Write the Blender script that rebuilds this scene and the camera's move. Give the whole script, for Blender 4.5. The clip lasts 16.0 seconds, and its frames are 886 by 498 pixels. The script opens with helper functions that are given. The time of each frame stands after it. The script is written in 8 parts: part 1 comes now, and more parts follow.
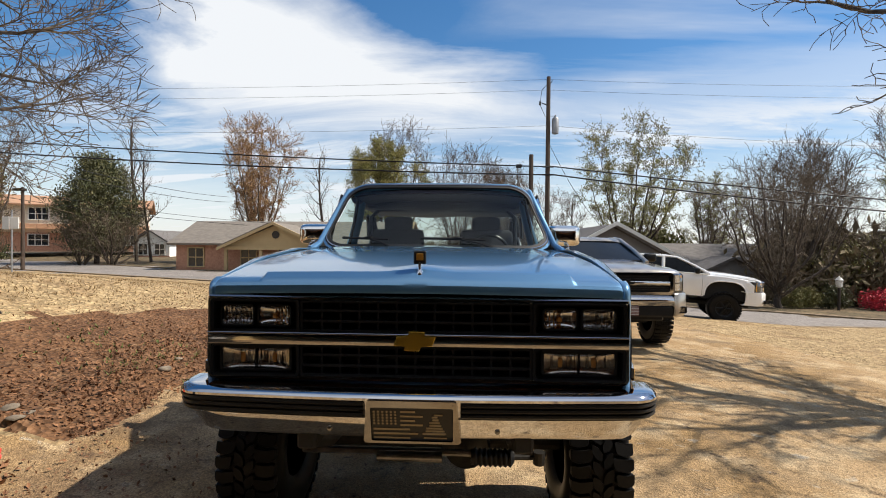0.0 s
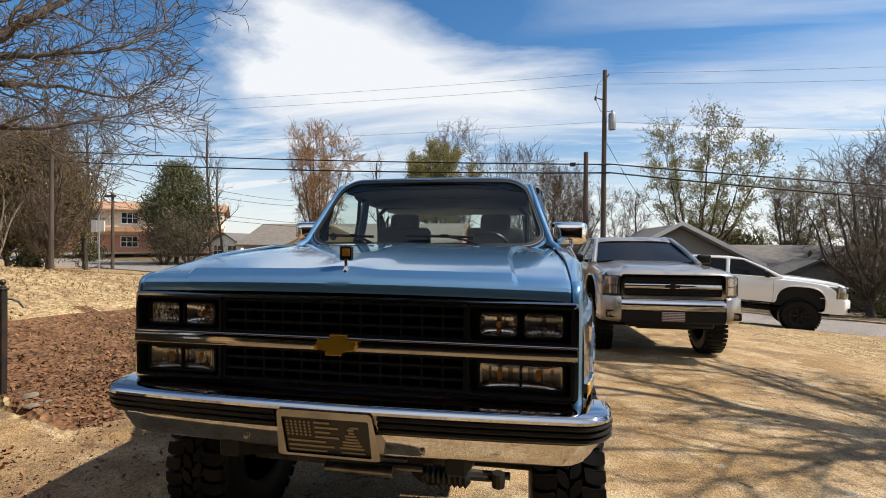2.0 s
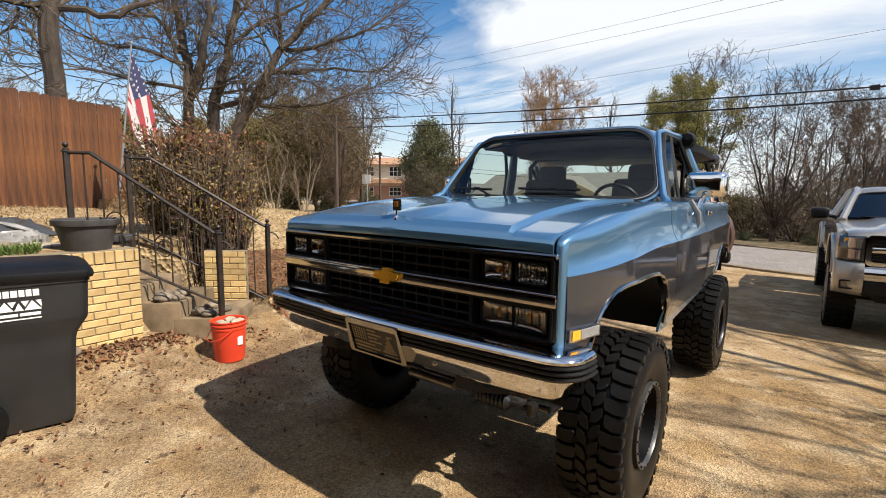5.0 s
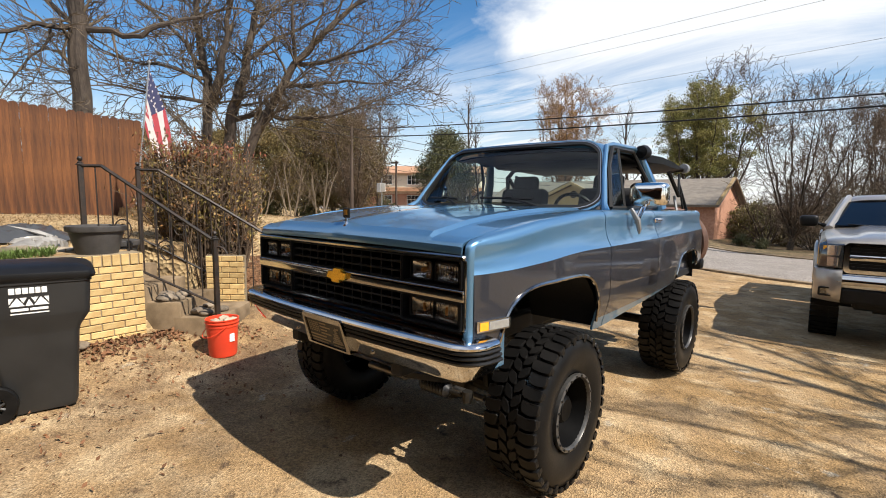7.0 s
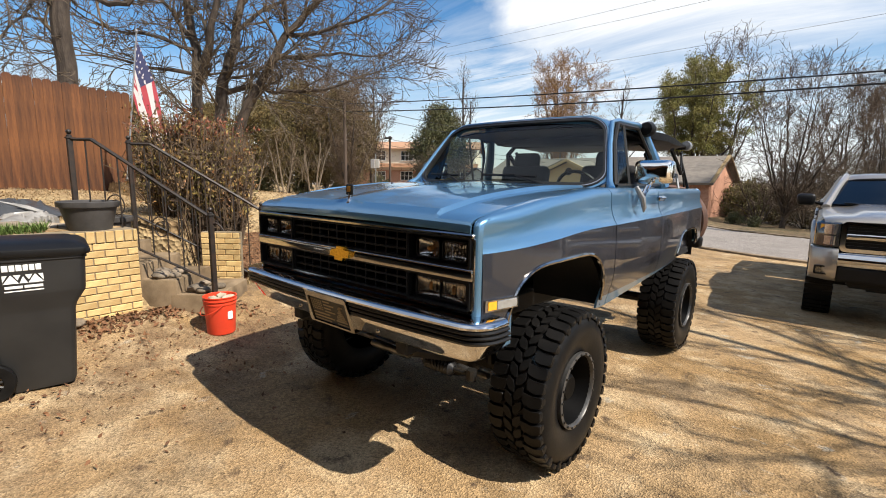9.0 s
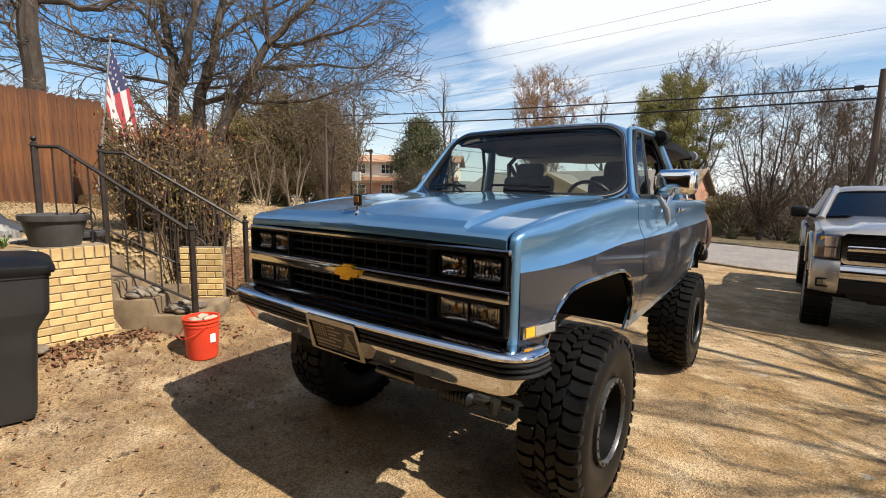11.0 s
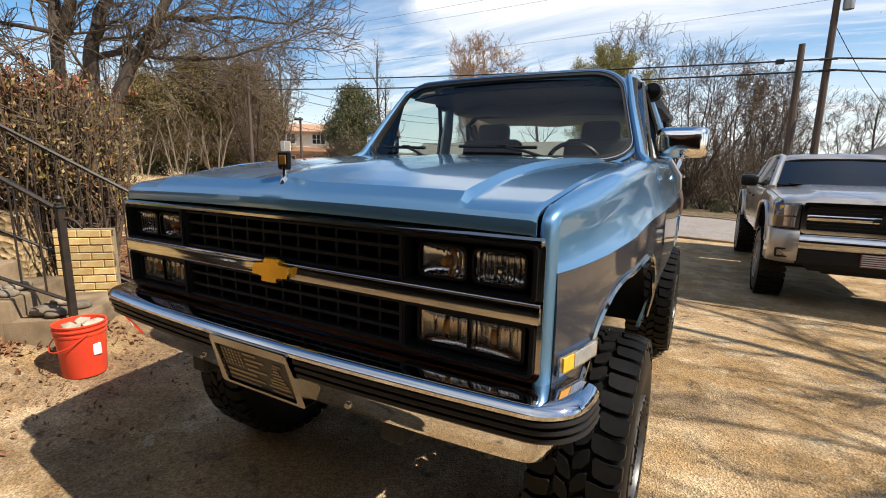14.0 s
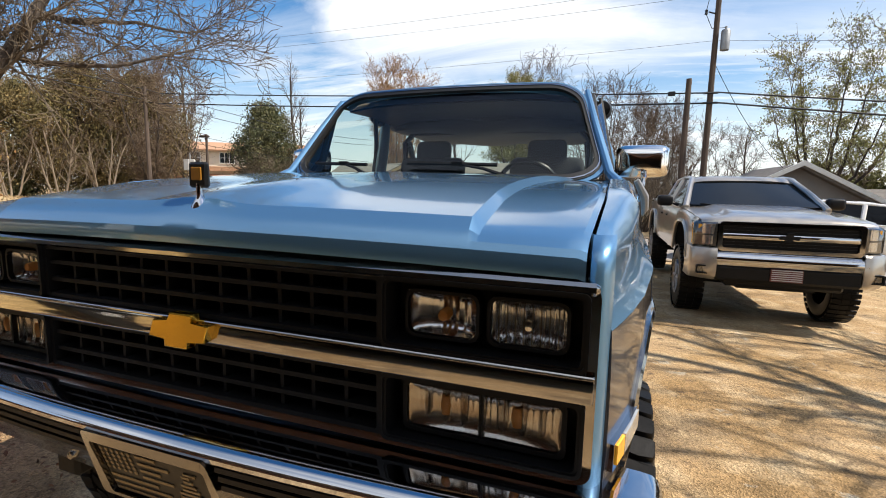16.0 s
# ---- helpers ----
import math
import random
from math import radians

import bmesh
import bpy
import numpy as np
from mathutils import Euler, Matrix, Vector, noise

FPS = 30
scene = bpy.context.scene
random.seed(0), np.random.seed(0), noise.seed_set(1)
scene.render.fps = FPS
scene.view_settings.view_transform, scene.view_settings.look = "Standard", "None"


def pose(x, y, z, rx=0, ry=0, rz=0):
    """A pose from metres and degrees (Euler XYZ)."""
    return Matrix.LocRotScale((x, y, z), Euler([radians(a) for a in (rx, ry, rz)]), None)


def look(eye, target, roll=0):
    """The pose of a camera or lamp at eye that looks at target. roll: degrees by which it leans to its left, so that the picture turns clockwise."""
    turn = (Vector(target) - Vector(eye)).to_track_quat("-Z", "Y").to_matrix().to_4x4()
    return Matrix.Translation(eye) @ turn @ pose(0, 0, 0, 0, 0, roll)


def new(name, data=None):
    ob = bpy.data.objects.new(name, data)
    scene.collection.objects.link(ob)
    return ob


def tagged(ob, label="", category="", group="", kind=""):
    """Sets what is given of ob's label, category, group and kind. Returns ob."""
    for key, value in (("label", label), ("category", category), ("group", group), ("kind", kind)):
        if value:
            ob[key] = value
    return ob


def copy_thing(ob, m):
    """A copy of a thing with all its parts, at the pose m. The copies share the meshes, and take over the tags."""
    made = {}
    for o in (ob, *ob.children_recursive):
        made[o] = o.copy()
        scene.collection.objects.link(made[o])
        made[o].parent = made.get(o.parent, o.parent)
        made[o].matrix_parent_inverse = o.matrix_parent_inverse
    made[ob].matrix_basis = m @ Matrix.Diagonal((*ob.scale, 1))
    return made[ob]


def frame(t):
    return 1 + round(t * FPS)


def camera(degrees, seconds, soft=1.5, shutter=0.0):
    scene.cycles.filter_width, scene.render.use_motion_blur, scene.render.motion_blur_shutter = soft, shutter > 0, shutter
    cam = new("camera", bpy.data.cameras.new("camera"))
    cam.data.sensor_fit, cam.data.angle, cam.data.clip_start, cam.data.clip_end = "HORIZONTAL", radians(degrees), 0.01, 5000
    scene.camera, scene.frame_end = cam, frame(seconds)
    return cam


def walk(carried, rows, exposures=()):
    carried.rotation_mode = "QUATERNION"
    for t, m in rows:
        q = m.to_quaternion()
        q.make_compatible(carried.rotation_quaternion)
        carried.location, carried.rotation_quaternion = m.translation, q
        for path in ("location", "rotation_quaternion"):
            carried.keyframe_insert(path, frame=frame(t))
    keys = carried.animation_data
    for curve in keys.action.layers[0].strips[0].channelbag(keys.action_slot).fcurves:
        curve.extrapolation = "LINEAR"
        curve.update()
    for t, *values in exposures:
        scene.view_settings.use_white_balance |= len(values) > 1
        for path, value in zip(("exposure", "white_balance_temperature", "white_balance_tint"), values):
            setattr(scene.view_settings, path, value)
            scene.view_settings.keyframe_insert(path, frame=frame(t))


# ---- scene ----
cam = camera(87.0, 16.0, soft=1.0)
PATH = [
    (0, (0.179, 0.083, 1.661), (0.102, 2.081, 1.64), 0.5),
    (0.5, (0.326, 0.094, 1.653), (0.161, 2.087, 1.613), 0.6),
    (1, (0.432, 0.09, 1.655), (0.224, 2.078, 1.611), 0.6),
    (1.5, (0.537, 0.204, 1.644), (0.292, 2.189, 1.61), 0.4),
    (2, (0.662, 0.333, 1.637), (0.325, 2.304, 1.622), 0.5),
    (2.5, (0.886, 0.43, 1.632), (0.325, 2.35, 1.605), 0.5),
    (3, (1.041, 0.451, 1.636), (0.41, 2.348, 1.601), 0.6),
    (3.5, (1.14, 0.371, 1.637), (0.428, 2.229, 1.439), 0.6),
    (4, (1.284, 0.379, 1.641), (0.379, 2.138, 1.35), 0.7),
    (4.5, (1.437, 0.396, 1.653), (0.284, 2.006, 1.37), 0.6),
    (4.7, (1.481, 0.392, 1.658), (0.287, 1.976, 1.402), 0.7),
    (7, (2.045, 0.434, 1.677), (0.745, 1.94, 1.47), 0.6),
    (7.5, (2.05, 0.436, 1.672), (0.77, 1.96, 1.471), 0.7),
    (8, (2.034, 0.431, 1.675), (0.729, 1.932, 1.467), 0.8),
    (8.5, (2.002, 0.427, 1.671), (0.696, 1.921, 1.424), 0.8),
    (9, (1.972, 0.423, 1.678), (0.703, 1.939, 1.373), 0.9),
    (9.2, (1.951, 0.432, 1.669), (0.702, 1.96, 1.348), 0.8),
    (11.5, (1.56, 0.556, 1.651), (0.355, 2.134, 1.412), 1.0),
    (12, (1.44, 0.634, 1.644), (0.259, 2.219, 1.344), 0.9),
    (12.5, (1.27, 0.685, 1.642), (0.336, 2.434, 1.379), 1.0),
    (13, (1.173, 0.775, 1.636), (0.273, 2.542, 1.375), 0.9),
    (13.5, (1.161, 0.906, 1.62), (0.114, 2.587, 1.346), 0.8),
    (14, (1.151, 0.974, 1.604), (0.182, 2.686, 1.244), 0.9),
    (14.5, (1.107, 1.007, 1.606), (0.176, 2.737, 1.234), 0.9),
    (15, (1.013, 1.03, 1.606), (0.211, 2.83, 1.265), 1.0),
    (15.5, (0.925, 1.078, 1.599), (0.297, 2.948, 1.269), 1.0),
    (16, (0.855, 1.209, 1.592), (0.191, 3.077, 1.324), 1.1),
]
# the clip's own exposure drifts a little
EXPO = [(0, 0.20), (3.5, 0.24), (7, 0.36), (9, 0.36), (12, 0.32), (14, 0.42), (16, 0.50)]
walk(cam, [(t, look(eye, target, roll)) for t, eye, target, roll in PATH], EXPO)
# ---- sky and sun ----
SUN = Vector((0.665, 0.06, 0.765)).normalized()
world = bpy.data.worlds.new("sky")
scene.world = world
world.use_nodes = True
wn, wl = world.node_tree.nodes, world.node_tree.links
wn.clear()


def wnode(kind, **kw):
    n = wn.new(kind)
    for k, v in kw.items():
        n.inputs[k].default_value = v
    return n


w_out = wnode("ShaderNodeOutputWorld")
w_bg = wnode("ShaderNodeBackground", Strength=0.062)
w_sky = wnode("ShaderNodeTexSky")
w_sky.sky_type, w_sky.sun_disc = "NISHITA", False
w_sky.sun_elevation = math.asin(SUN.z)
w_sky.sun_rotation = math.atan2(SUN.x, SUN.y)
w_sky.air_density, w_sky.dust_density, w_sky.ozone_density = 1.1, 0.35, 3.0
w_tc = wnode("ShaderNodeTexCoord")
w_sep = wnode("ShaderNodeSeparateXYZ")
wl.new(w_tc.outputs["Generated"], w_sep.inputs[0])


def wmath(op, a, b=None, c=None):
    n = wn.new("ShaderNodeMath")
    n.operation = op
    for i, v in enumerate((a, b, c)):
        if v is None:
            continue
        if isinstance(v, (int, float)):
            n.inputs[i].default_value = v
        else:
            wl.new(v, n.inputs[i])
    return n.outputs[0]


# cloud sheet on a flat layer: direction divided by height
wz = wmath("ADD", wmath("MAXIMUM", w_sep.outputs[2], 0.0), 0.16)
w_u, w_v = wmath("DIVIDE", w_sep.outputs[0], wz), wmath("DIVIDE", w_sep.outputs[1], wz)
w_vec = wn.new("ShaderNodeCombineXYZ")
wl.new(w_u, w_vec.inputs[0]), wl.new(w_v, w_vec.inputs[1])


def wnoise(scale, place, stretch, detail=7.0, rough=0.58, warp=0.6):
    m = wn.new("ShaderNodeMapping")
    m.inputs["Location"].default_value = place
    m.inputs["Rotation"].default_value = (0, 0, radians(14))
    m.inputs["Scale"].default_value = stretch
    wl.new(w_vec.outputs[0], m.inputs[0])
    n = wnode("ShaderNodeTexNoise", Scale=scale, Detail=detail, Roughness=rough, Distortion=warp)
    wl.new(m.outputs[0], n.inputs["Vector"])
    return n.outputs[0]


def clamp01(v):
    return wmath("MINIMUM", wmath("MAXIMUM", v, 0.0), 1.0)


def ramp01(v, at, slope):
    """0 below at, rising to 1."""
    return clamp01(wmath("MULTIPLY", wmath("SUBTRACT", v, at), slope))


w_n1 = wnoise(0.9, (0.15, 1.0, 0.0), (0.42, 0.95, 1))
w_n2 = wnoise(1.6, (3.4, 0.3, 0.0), (0.8, 0.9, 1), 8.0, 0.62, 0.3)
w_n3 = wnoise(2.6, (7.1, 2.2, 0.0), (0.30, 1.1, 1), 8.0, 0.65, 0.5)
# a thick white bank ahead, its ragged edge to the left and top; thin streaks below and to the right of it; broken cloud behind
w_az = wmath("ADD", wmath("ARCTAN2", w_sep.outputs[0], w_sep.outputs[1]), wmath("MULTIPLY", wmath("SUBTRACT", w_n2, 0.5), 0.34))
w_el = wmath("ADD", wmath("ARCSINE", w_sep.outputs[2]), wmath("MULTIPLY", wmath("SUBTRACT", w_n3, 0.5), 0.16))
w_top = wmath("MAXIMUM", wmath("SUBTRACT", 0.375, wmath("MULTIPLY", w_az, 0.26)), 0.33)
w_bank = wmath("MULTIPLY", wmath("MULTIPLY", ramp01(w_az, -0.62, 11.0), ramp01(wmath("SUBTRACT", w_top, w_el), -0.03, 10.0)), ramp01(w_el, 0.17, 8.0))
w_bank = wmath("MULTIPLY", w_bank, wmath("SUBTRACT", 1.0, wmath("MULTIPLY", ramp01(w_az, -0.02, 4.0), 0.52)))
w_low = wmath("MULTIPLY", wmath("MULTIPLY", ramp01(w_n3, 0.40, 5.0), ramp01(wmath("MULTIPLY", w_el, -1.0), -0.36, 8.0)), ramp01(w_az, -0.86, 4.0))
w_wisp = wmath("MULTIPLY", wmath("MULTIPLY", ramp01(w_n1, 0.46, 5.0), ramp01(w_az, 0.0, 3.0)), 0.72)
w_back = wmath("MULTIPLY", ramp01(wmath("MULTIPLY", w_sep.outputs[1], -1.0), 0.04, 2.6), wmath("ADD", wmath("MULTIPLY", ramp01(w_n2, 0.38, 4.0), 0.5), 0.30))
w_haze = wmath("MULTIPLY", ramp01(wmath("MULTIPLY", w_el, -1.0), -0.22, 6.0), 0.6)
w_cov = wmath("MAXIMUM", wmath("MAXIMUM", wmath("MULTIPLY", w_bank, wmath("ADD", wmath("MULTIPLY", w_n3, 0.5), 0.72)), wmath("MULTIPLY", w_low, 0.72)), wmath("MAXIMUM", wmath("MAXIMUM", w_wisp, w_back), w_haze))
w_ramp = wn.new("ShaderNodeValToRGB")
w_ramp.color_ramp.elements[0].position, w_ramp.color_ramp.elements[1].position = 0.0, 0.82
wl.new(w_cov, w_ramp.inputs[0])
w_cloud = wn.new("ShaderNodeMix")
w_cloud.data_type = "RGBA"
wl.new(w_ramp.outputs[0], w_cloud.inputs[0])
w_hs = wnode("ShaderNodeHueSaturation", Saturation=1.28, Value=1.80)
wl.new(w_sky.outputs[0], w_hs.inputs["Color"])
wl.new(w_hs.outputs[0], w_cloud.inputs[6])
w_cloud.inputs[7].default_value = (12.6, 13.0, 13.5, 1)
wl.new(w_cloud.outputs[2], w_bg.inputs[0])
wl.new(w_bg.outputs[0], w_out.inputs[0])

sun = new("sun", bpy.data.lights.new("sun", "SUN"))
sun.data.energy, sun.data.angle, sun.data.color = 6.2, radians(0.6), (1.0, 0.92, 0.81)
sun.matrix_world = look(SUN * 50, (0, 0, 0))

# ---- materials ----
def mat(name, col, rough=0.6, metal=0.0, col2=None, scale=6.0, fine=70.0, var=0.25, bump=0.0, bdist=0.004, coat=0.0, rand=0.0, spec=0.5, stretch=(1, 1, 1), island=0.0, alpha=1.0, trans=0.0, ior=1.45, flake=0.0):
    m = bpy.data.materials.new(name)
    m.use_nodes = True
    N, L = m.node_tree.nodes, m.node_tree.links
    b = N["Principled BSDF"]
    b.inputs["Roughness"].default_value, b.inputs["Metallic"].default_value = rough, metal
    b.inputs["Coat Weight"].default_value, b.inputs["Coat Roughness"].default_value = coat, 0.04
    b.inputs["Specular IOR Level"].default_value = spec
    b.inputs["Transmission Weight"].default_value, b.inputs["IOR"].default_value = trans, ior
    tc = N.new("ShaderNodeTexCoord")
    mp = N.new("ShaderNodeMapping")
    mp.inputs["Scale"].default_value = stretch
    L.new(tc.outputs["Object"], mp.inputs[0])

    def tex(s, d=4.0):
        t = N.new("ShaderNodeTexNoise")
        t.inputs["Scale"].default_value, t.inputs["Detail"].default_value = s, d
        L.new(mp.outputs[0], t.inputs["Vector"])
        return t.outputs[0]

    col2 = col2 or tuple(c * (1 - var) for c in col)
    mix = N.new("ShaderNodeMix")
    mix.data_type = "RGBA"
    ramp = N.new("ShaderNodeValToRGB")
    ramp.color_ramp.elements[0].position, ramp.color_ramp.elements[1].position = 0.36, 0.64
    L.new(tex(scale), ramp.inputs[0])
    L.new(ramp.outputs[0], mix.inputs[0])
    mix.inputs[6].default_value, mix.inputs[7].default_value = (*col, 1), (*col2, 1)
    out = mix.outputs[2]
    fin = tex(fine, 3.0)

    def times(source, value, lo, hi):
        r = N.new("ShaderNodeMapRange")
        r.inputs[3].default_value, r.inputs[4].default_value = lo, hi
        L.new(value, r.inputs[0])
        x = N.new("ShaderNodeMix")
        x.data_type, x.blend_type = "RGBA", "MULTIPLY"
        x.inputs[0].default_value = 1.0
        L.new(source, x.inputs[6]), L.new(r.outputs[0], x.inputs[7])
        return x.outputs[2]

    if var:
        out = times(out, fin, 1 - var, 1 + var)
    if rand:
        oi = N.new("ShaderNodeObjectInfo")
        out = times(out, oi.outputs["Random"], 1 - rand, 1 + rand)
    if island:
        ge = N.new("ShaderNodeNewGeometry")
        out = times(out, ge.outputs["Random Per Island"], 1 - island, 1 + island)
    L.new(out, b.inputs["Base Color"])
    rr = N.new("ShaderNodeMapRange")
    rr.inputs[3].default_value, rr.inputs[4].default_value = max(0.0, rough * 0.8), min(1.0, rough * 1.2)
    L.new(fin, rr.inputs[0])
    L.new(rr.outputs[0], b.inputs["Roughness"])
    if bump:
        bp = N.new("ShaderNodeBump")
        bp.inputs["Strength"].default_value, bp.inputs["Distance"].default_value = bump, bdist
        L.new(fin, bp.inputs["Height"])
        L.new(bp.outputs[0], b.inputs["Normal"])
    return m


M = {
    "blue": mat("light blue metallic paint", (0.130, 0.285, 0.465), 0.30, 0.7, var=0.05, scale=1.5, fine=900, coat=1.0),
    "grey_blue": mat("dark blue grey metallic paint", (0.032, 0.035, 0.046), 0.28, 0.3, var=0.05, scale=1.5, fine=900, coat=1.0),
    "chrome": mat("chrome", (0.62, 0.62, 0.63), 0.05, 1.0, var=0.06, scale=3, fine=25),
    # chrome with a lowered colour, standing in for dark reflections on the grille
    "chrome_darkened": mat("darkened chrome trim", (0.40, 0.385, 0.37), 0.08, 1.0, var=0.08, scale=4, fine=30),
    "mirror": mat("polished chrome shell", (0.95, 0.92, 0.87), 0.10, 1.0, var=0.03),
    "chrome_old": mat("worn chrome", (0.32, 0.31, 0.295), 0.16, 1.0, col2=(0.25, 0.235, 0.22), var=0.08, scale=6, fine=40),
    "black_plastic": mat("black plastic", (0.009, 0.009, 0.0095), 0.40, spec=0.3, var=0.2, scale=12, fine=200),
    "black_matte": mat("black shadowed metal", (0.010, 0.010, 0.011), 0.7, var=0.3, scale=9, fine=90),
    "rubber": mat("tyre rubber", (0.0062, 0.0061, 0.0061), 0.40, spec=0.15, var=0.3, scale=9, fine=90, bump=0.1, col2=(0.011, 0.0104, 0.0100)),
    "trim_rubber": mat("bumper rubber", (0.012, 0.012, 0.013), 0.38, var=0.2, scale=8, fine=150),
    "gasket": mat("window gasket", (0.012, 0.012, 0.012), 0.5, var=0.2),
    "gold": mat("gold emblem", (0.70, 0.43, 0.06), 0.24, 0.92, var=0.08, scale=12, fine=120),
    "badge_amber": mat("badge amber", (0.30, 0.14, 0.02), 0.3, var=0.15),
    "amber": mat("amber lens", (0.85, 0.40, 0.03), 0.15, var=0.15, scale=30, fine=90, coat=0.6),
    "reflector": mat("lamp reflector", (0.66, 0.67, 0.69), 0.16, 0.9, var=0.10, scale=25, fine=60),
    "grille_black": mat("satin black grille plastic", (0.0055, 0.0055, 0.006), 0.5, spec=0.2, var=0.2, scale=12, fine=200),
    "bulb_amber": mat("dull amber bulb", (0.42, 0.17, 0.04), 0.25, var=0.15, coat=0.5),
    "steel_dark": mat("greasy dark steel", (0.05, 0.047, 0.043), 0.5, 0.7, var=0.35, scale=14, fine=80),
    "steel": mat("bare steel", (0.27, 0.26, 0.25), 0.35, 0.9, var=0.3, scale=14, fine=80),
    "ring_steel": mat("dull painted rim ring", (0.12, 0.118, 0.115), 0.4, 0.6, var=0.3, scale=14, fine=80),
    "interior": mat("dark grey upholstery", (0.030, 0.031, 0.036), 0.85, var=0.25, scale=10, fine=200, bump=0.2),
    "vinyl_top": mat("folded black vinyl", (0.007, 0.007, 0.0075), 0.5, spec=0.2, var=0.3, scale=7, fine=40, bump=0.4),
    "brown_cover": mat("brown spare cover", (0.16, 0.085, 0.055), 0.6, var=0.25, scale=5, fine=60),
    "plate_gold": mat("plate print", (0.30, 0.235, 0.135), 0.4, 0.4, var=0.15),
    "plate_black": mat("black plate", (0.012, 0.011, 0.010), 0.4, var=0.2),
    "plate_red": mat("dull red print", (0.16, 0.05, 0.04), 0.4, var=0.2),
    "silver": mat("silver beige metallic paint", (0.44, 0.40, 0.35), 0.30, 0.6, var=0.05, scale=1.5, fine=900, coat=1.0),
    "white": mat("white car paint", (0.80, 0.80, 0.79), 0.28, var=0.03, scale=2, fine=200, coat=1.0),
    "carglass": mat("tinted car glass", (0.0035, 0.0045, 0.006), 0.03, var=0.1, spec=0.28),
    "headlight": mat("headlight lens", (0.17, 0.165, 0.155), 0.14, 0.7, var=0.4, scale=10, fine=40, coat=1.0),
    "clear_lens": mat("frosted clear lens", (0.50, 0.50, 0.48), 0.2, 0.5, var=0.15, scale=30, fine=90, coat=0.8),
    "brick": mat("yellow brick", (0.60, 0.44, 0.20), 0.85, col2=(0.47, 0.30, 0.12), scale=7, fine=110, var=0.2, bump=0.6, rand=0.22),
    "brick_dark": mat("dark brown house brick", (0.15, 0.105, 0.08), 0.9, col2=(0.10, 0.07, 0.055), scale=9, fine=60, var=0.2, bump=0.4),
    "brick_red": mat("red brick", (0.50, 0.27, 0.18), 0.9, col2=(0.40, 0.20, 0.13), scale=9, fine=60, var=0.2, bump=0.4, rand=0.1),
    "mortar": mat("sandy mortar", (0.27, 0.215, 0.14), 0.95, scale=9, fine=120, var=0.25, bump=0.5),
    "concrete": mat("weathered concrete", (0.255, 0.185, 0.112), 0.9, col2=(0.118, 0.082, 0.046), scale=4, fine=90, var=0.25, bump=0.5),
    "iron": mat("black wrought iron", (0.014, 0.013, 0.012), 0.5, col2=(0.035, 0.022, 0.015), var=0.25, scale=12, fine=90, bump=0.2),
    "bucket": mat("orange red bucket plastic", (0.72, 0.060, 0.022), 0.38, col2=(0.64, 0.055, 0.025), var=0.06, scale=5, fine=70),
    "rubble": mat("pale rubble", (0.45, 0.38, 0.29), 0.9, col2=(0.30, 0.24, 0.17), var=0.3, scale=8, fine=60, bump=0.5),
    "can": mat("charcoal bin plastic", (0.017, 0.0175, 0.018), 0.45, col2=(0.024, 0.024, 0.024), var=0.15, scale=4, fine=240, bump=0.15),
    "tarp_dark": mat("dark plastic sheet", (0.06, 0.062, 0.065), 0.35, var=0.2, scale=5, fine=40),
    "tarp_pale": mat("pale plastic sheet", (0.34, 0.325, 0.30), 0.4, col2=(0.20, 0.19, 0.175), var=0.15, scale=6, fine=40),
    "white_print": mat("white print", (0.75, 0.75, 0.73), 0.6, var=0.06),
    "pot": mat("dark resin planter", (0.040, 0.037, 0.035), 0.55, col2=(0.075, 0.07, 0.066), var=0.2, scale=5, fine=60),
    "soil": mat("potting soil", (0.035, 0.025, 0.018), 0.95, var=0.35, bump=0.6, scale=20),
    "fence": mat("red brown stained cedar", (0.142, 0.052, 0.014), 0.75, col2=(0.064, 0.022, 0.007), scale=5.0, fine=34, var=0.45, bump=0.4, stretch=(3, 3, 0.35), rand=0.22),
    "bark": mat("grey brown bark", (0.070, 0.053, 0.040), 0.95, col2=(0.036, 0.027, 0.021), scale=9, fine=45, var=0.35, bump=0.8, bdist=0.02, stretch=(1, 1, 0.35)),
    "twig": mat("bare twigs", (0.125, 0.094, 0.062), 0.95, col2=(0.080, 0.060, 0.040), var=0.2, scale=2, fine=20),
    "twig_dark": mat("dark bare twigs", (0.120, 0.083, 0.054), 0.95, col2=(0.078, 0.054, 0.036), var=0.2, scale=2, fine=20),
    "leaf_red_bud": mat("orange tan spring buds", (0.40, 0.245, 0.105), 0.9, col2=(0.31, 0.19, 0.09), scale=2, fine=20, var=0.2, island=0.35),
    "leaf_olive": mat("olive shrub leaf", (0.13, 0.135, 0.035), 0.6, col2=(0.19, 0.165, 0.055), scale=2, fine=12, var=0.2, island=0.45),
    "twig_bush": mat("dark bush stems", (0.092, 0.062, 0.040), 0.9, col2=(0.135, 0.092, 0.058), var=0.2, scale=4, fine=30),
    "twig_brush": mat("brown brushwood", (0.175, 0.125, 0.075), 0.95, col2=(0.125, 0.105, 0.05), scale=1.5, fine=14, var=0.25, island=0.4),
    "twig_red": mat("budding reddish twigs", (0.25, 0.14, 0.065), 0.95, col2=(0.19, 0.105, 0.05), var=0.2, scale=2, fine=20),
    "twig_pale": mat("pale crape stems", (0.20, 0.155, 0.11), 0.9, var=0.2),
    "leaf_wood": mat("olive brown evergreen leaf", (0.095, 0.078, 0.024), 0.75, col2=(0.155, 0.108, 0.040), scale=0.8, fine=10, var=0.2, island=0.45),
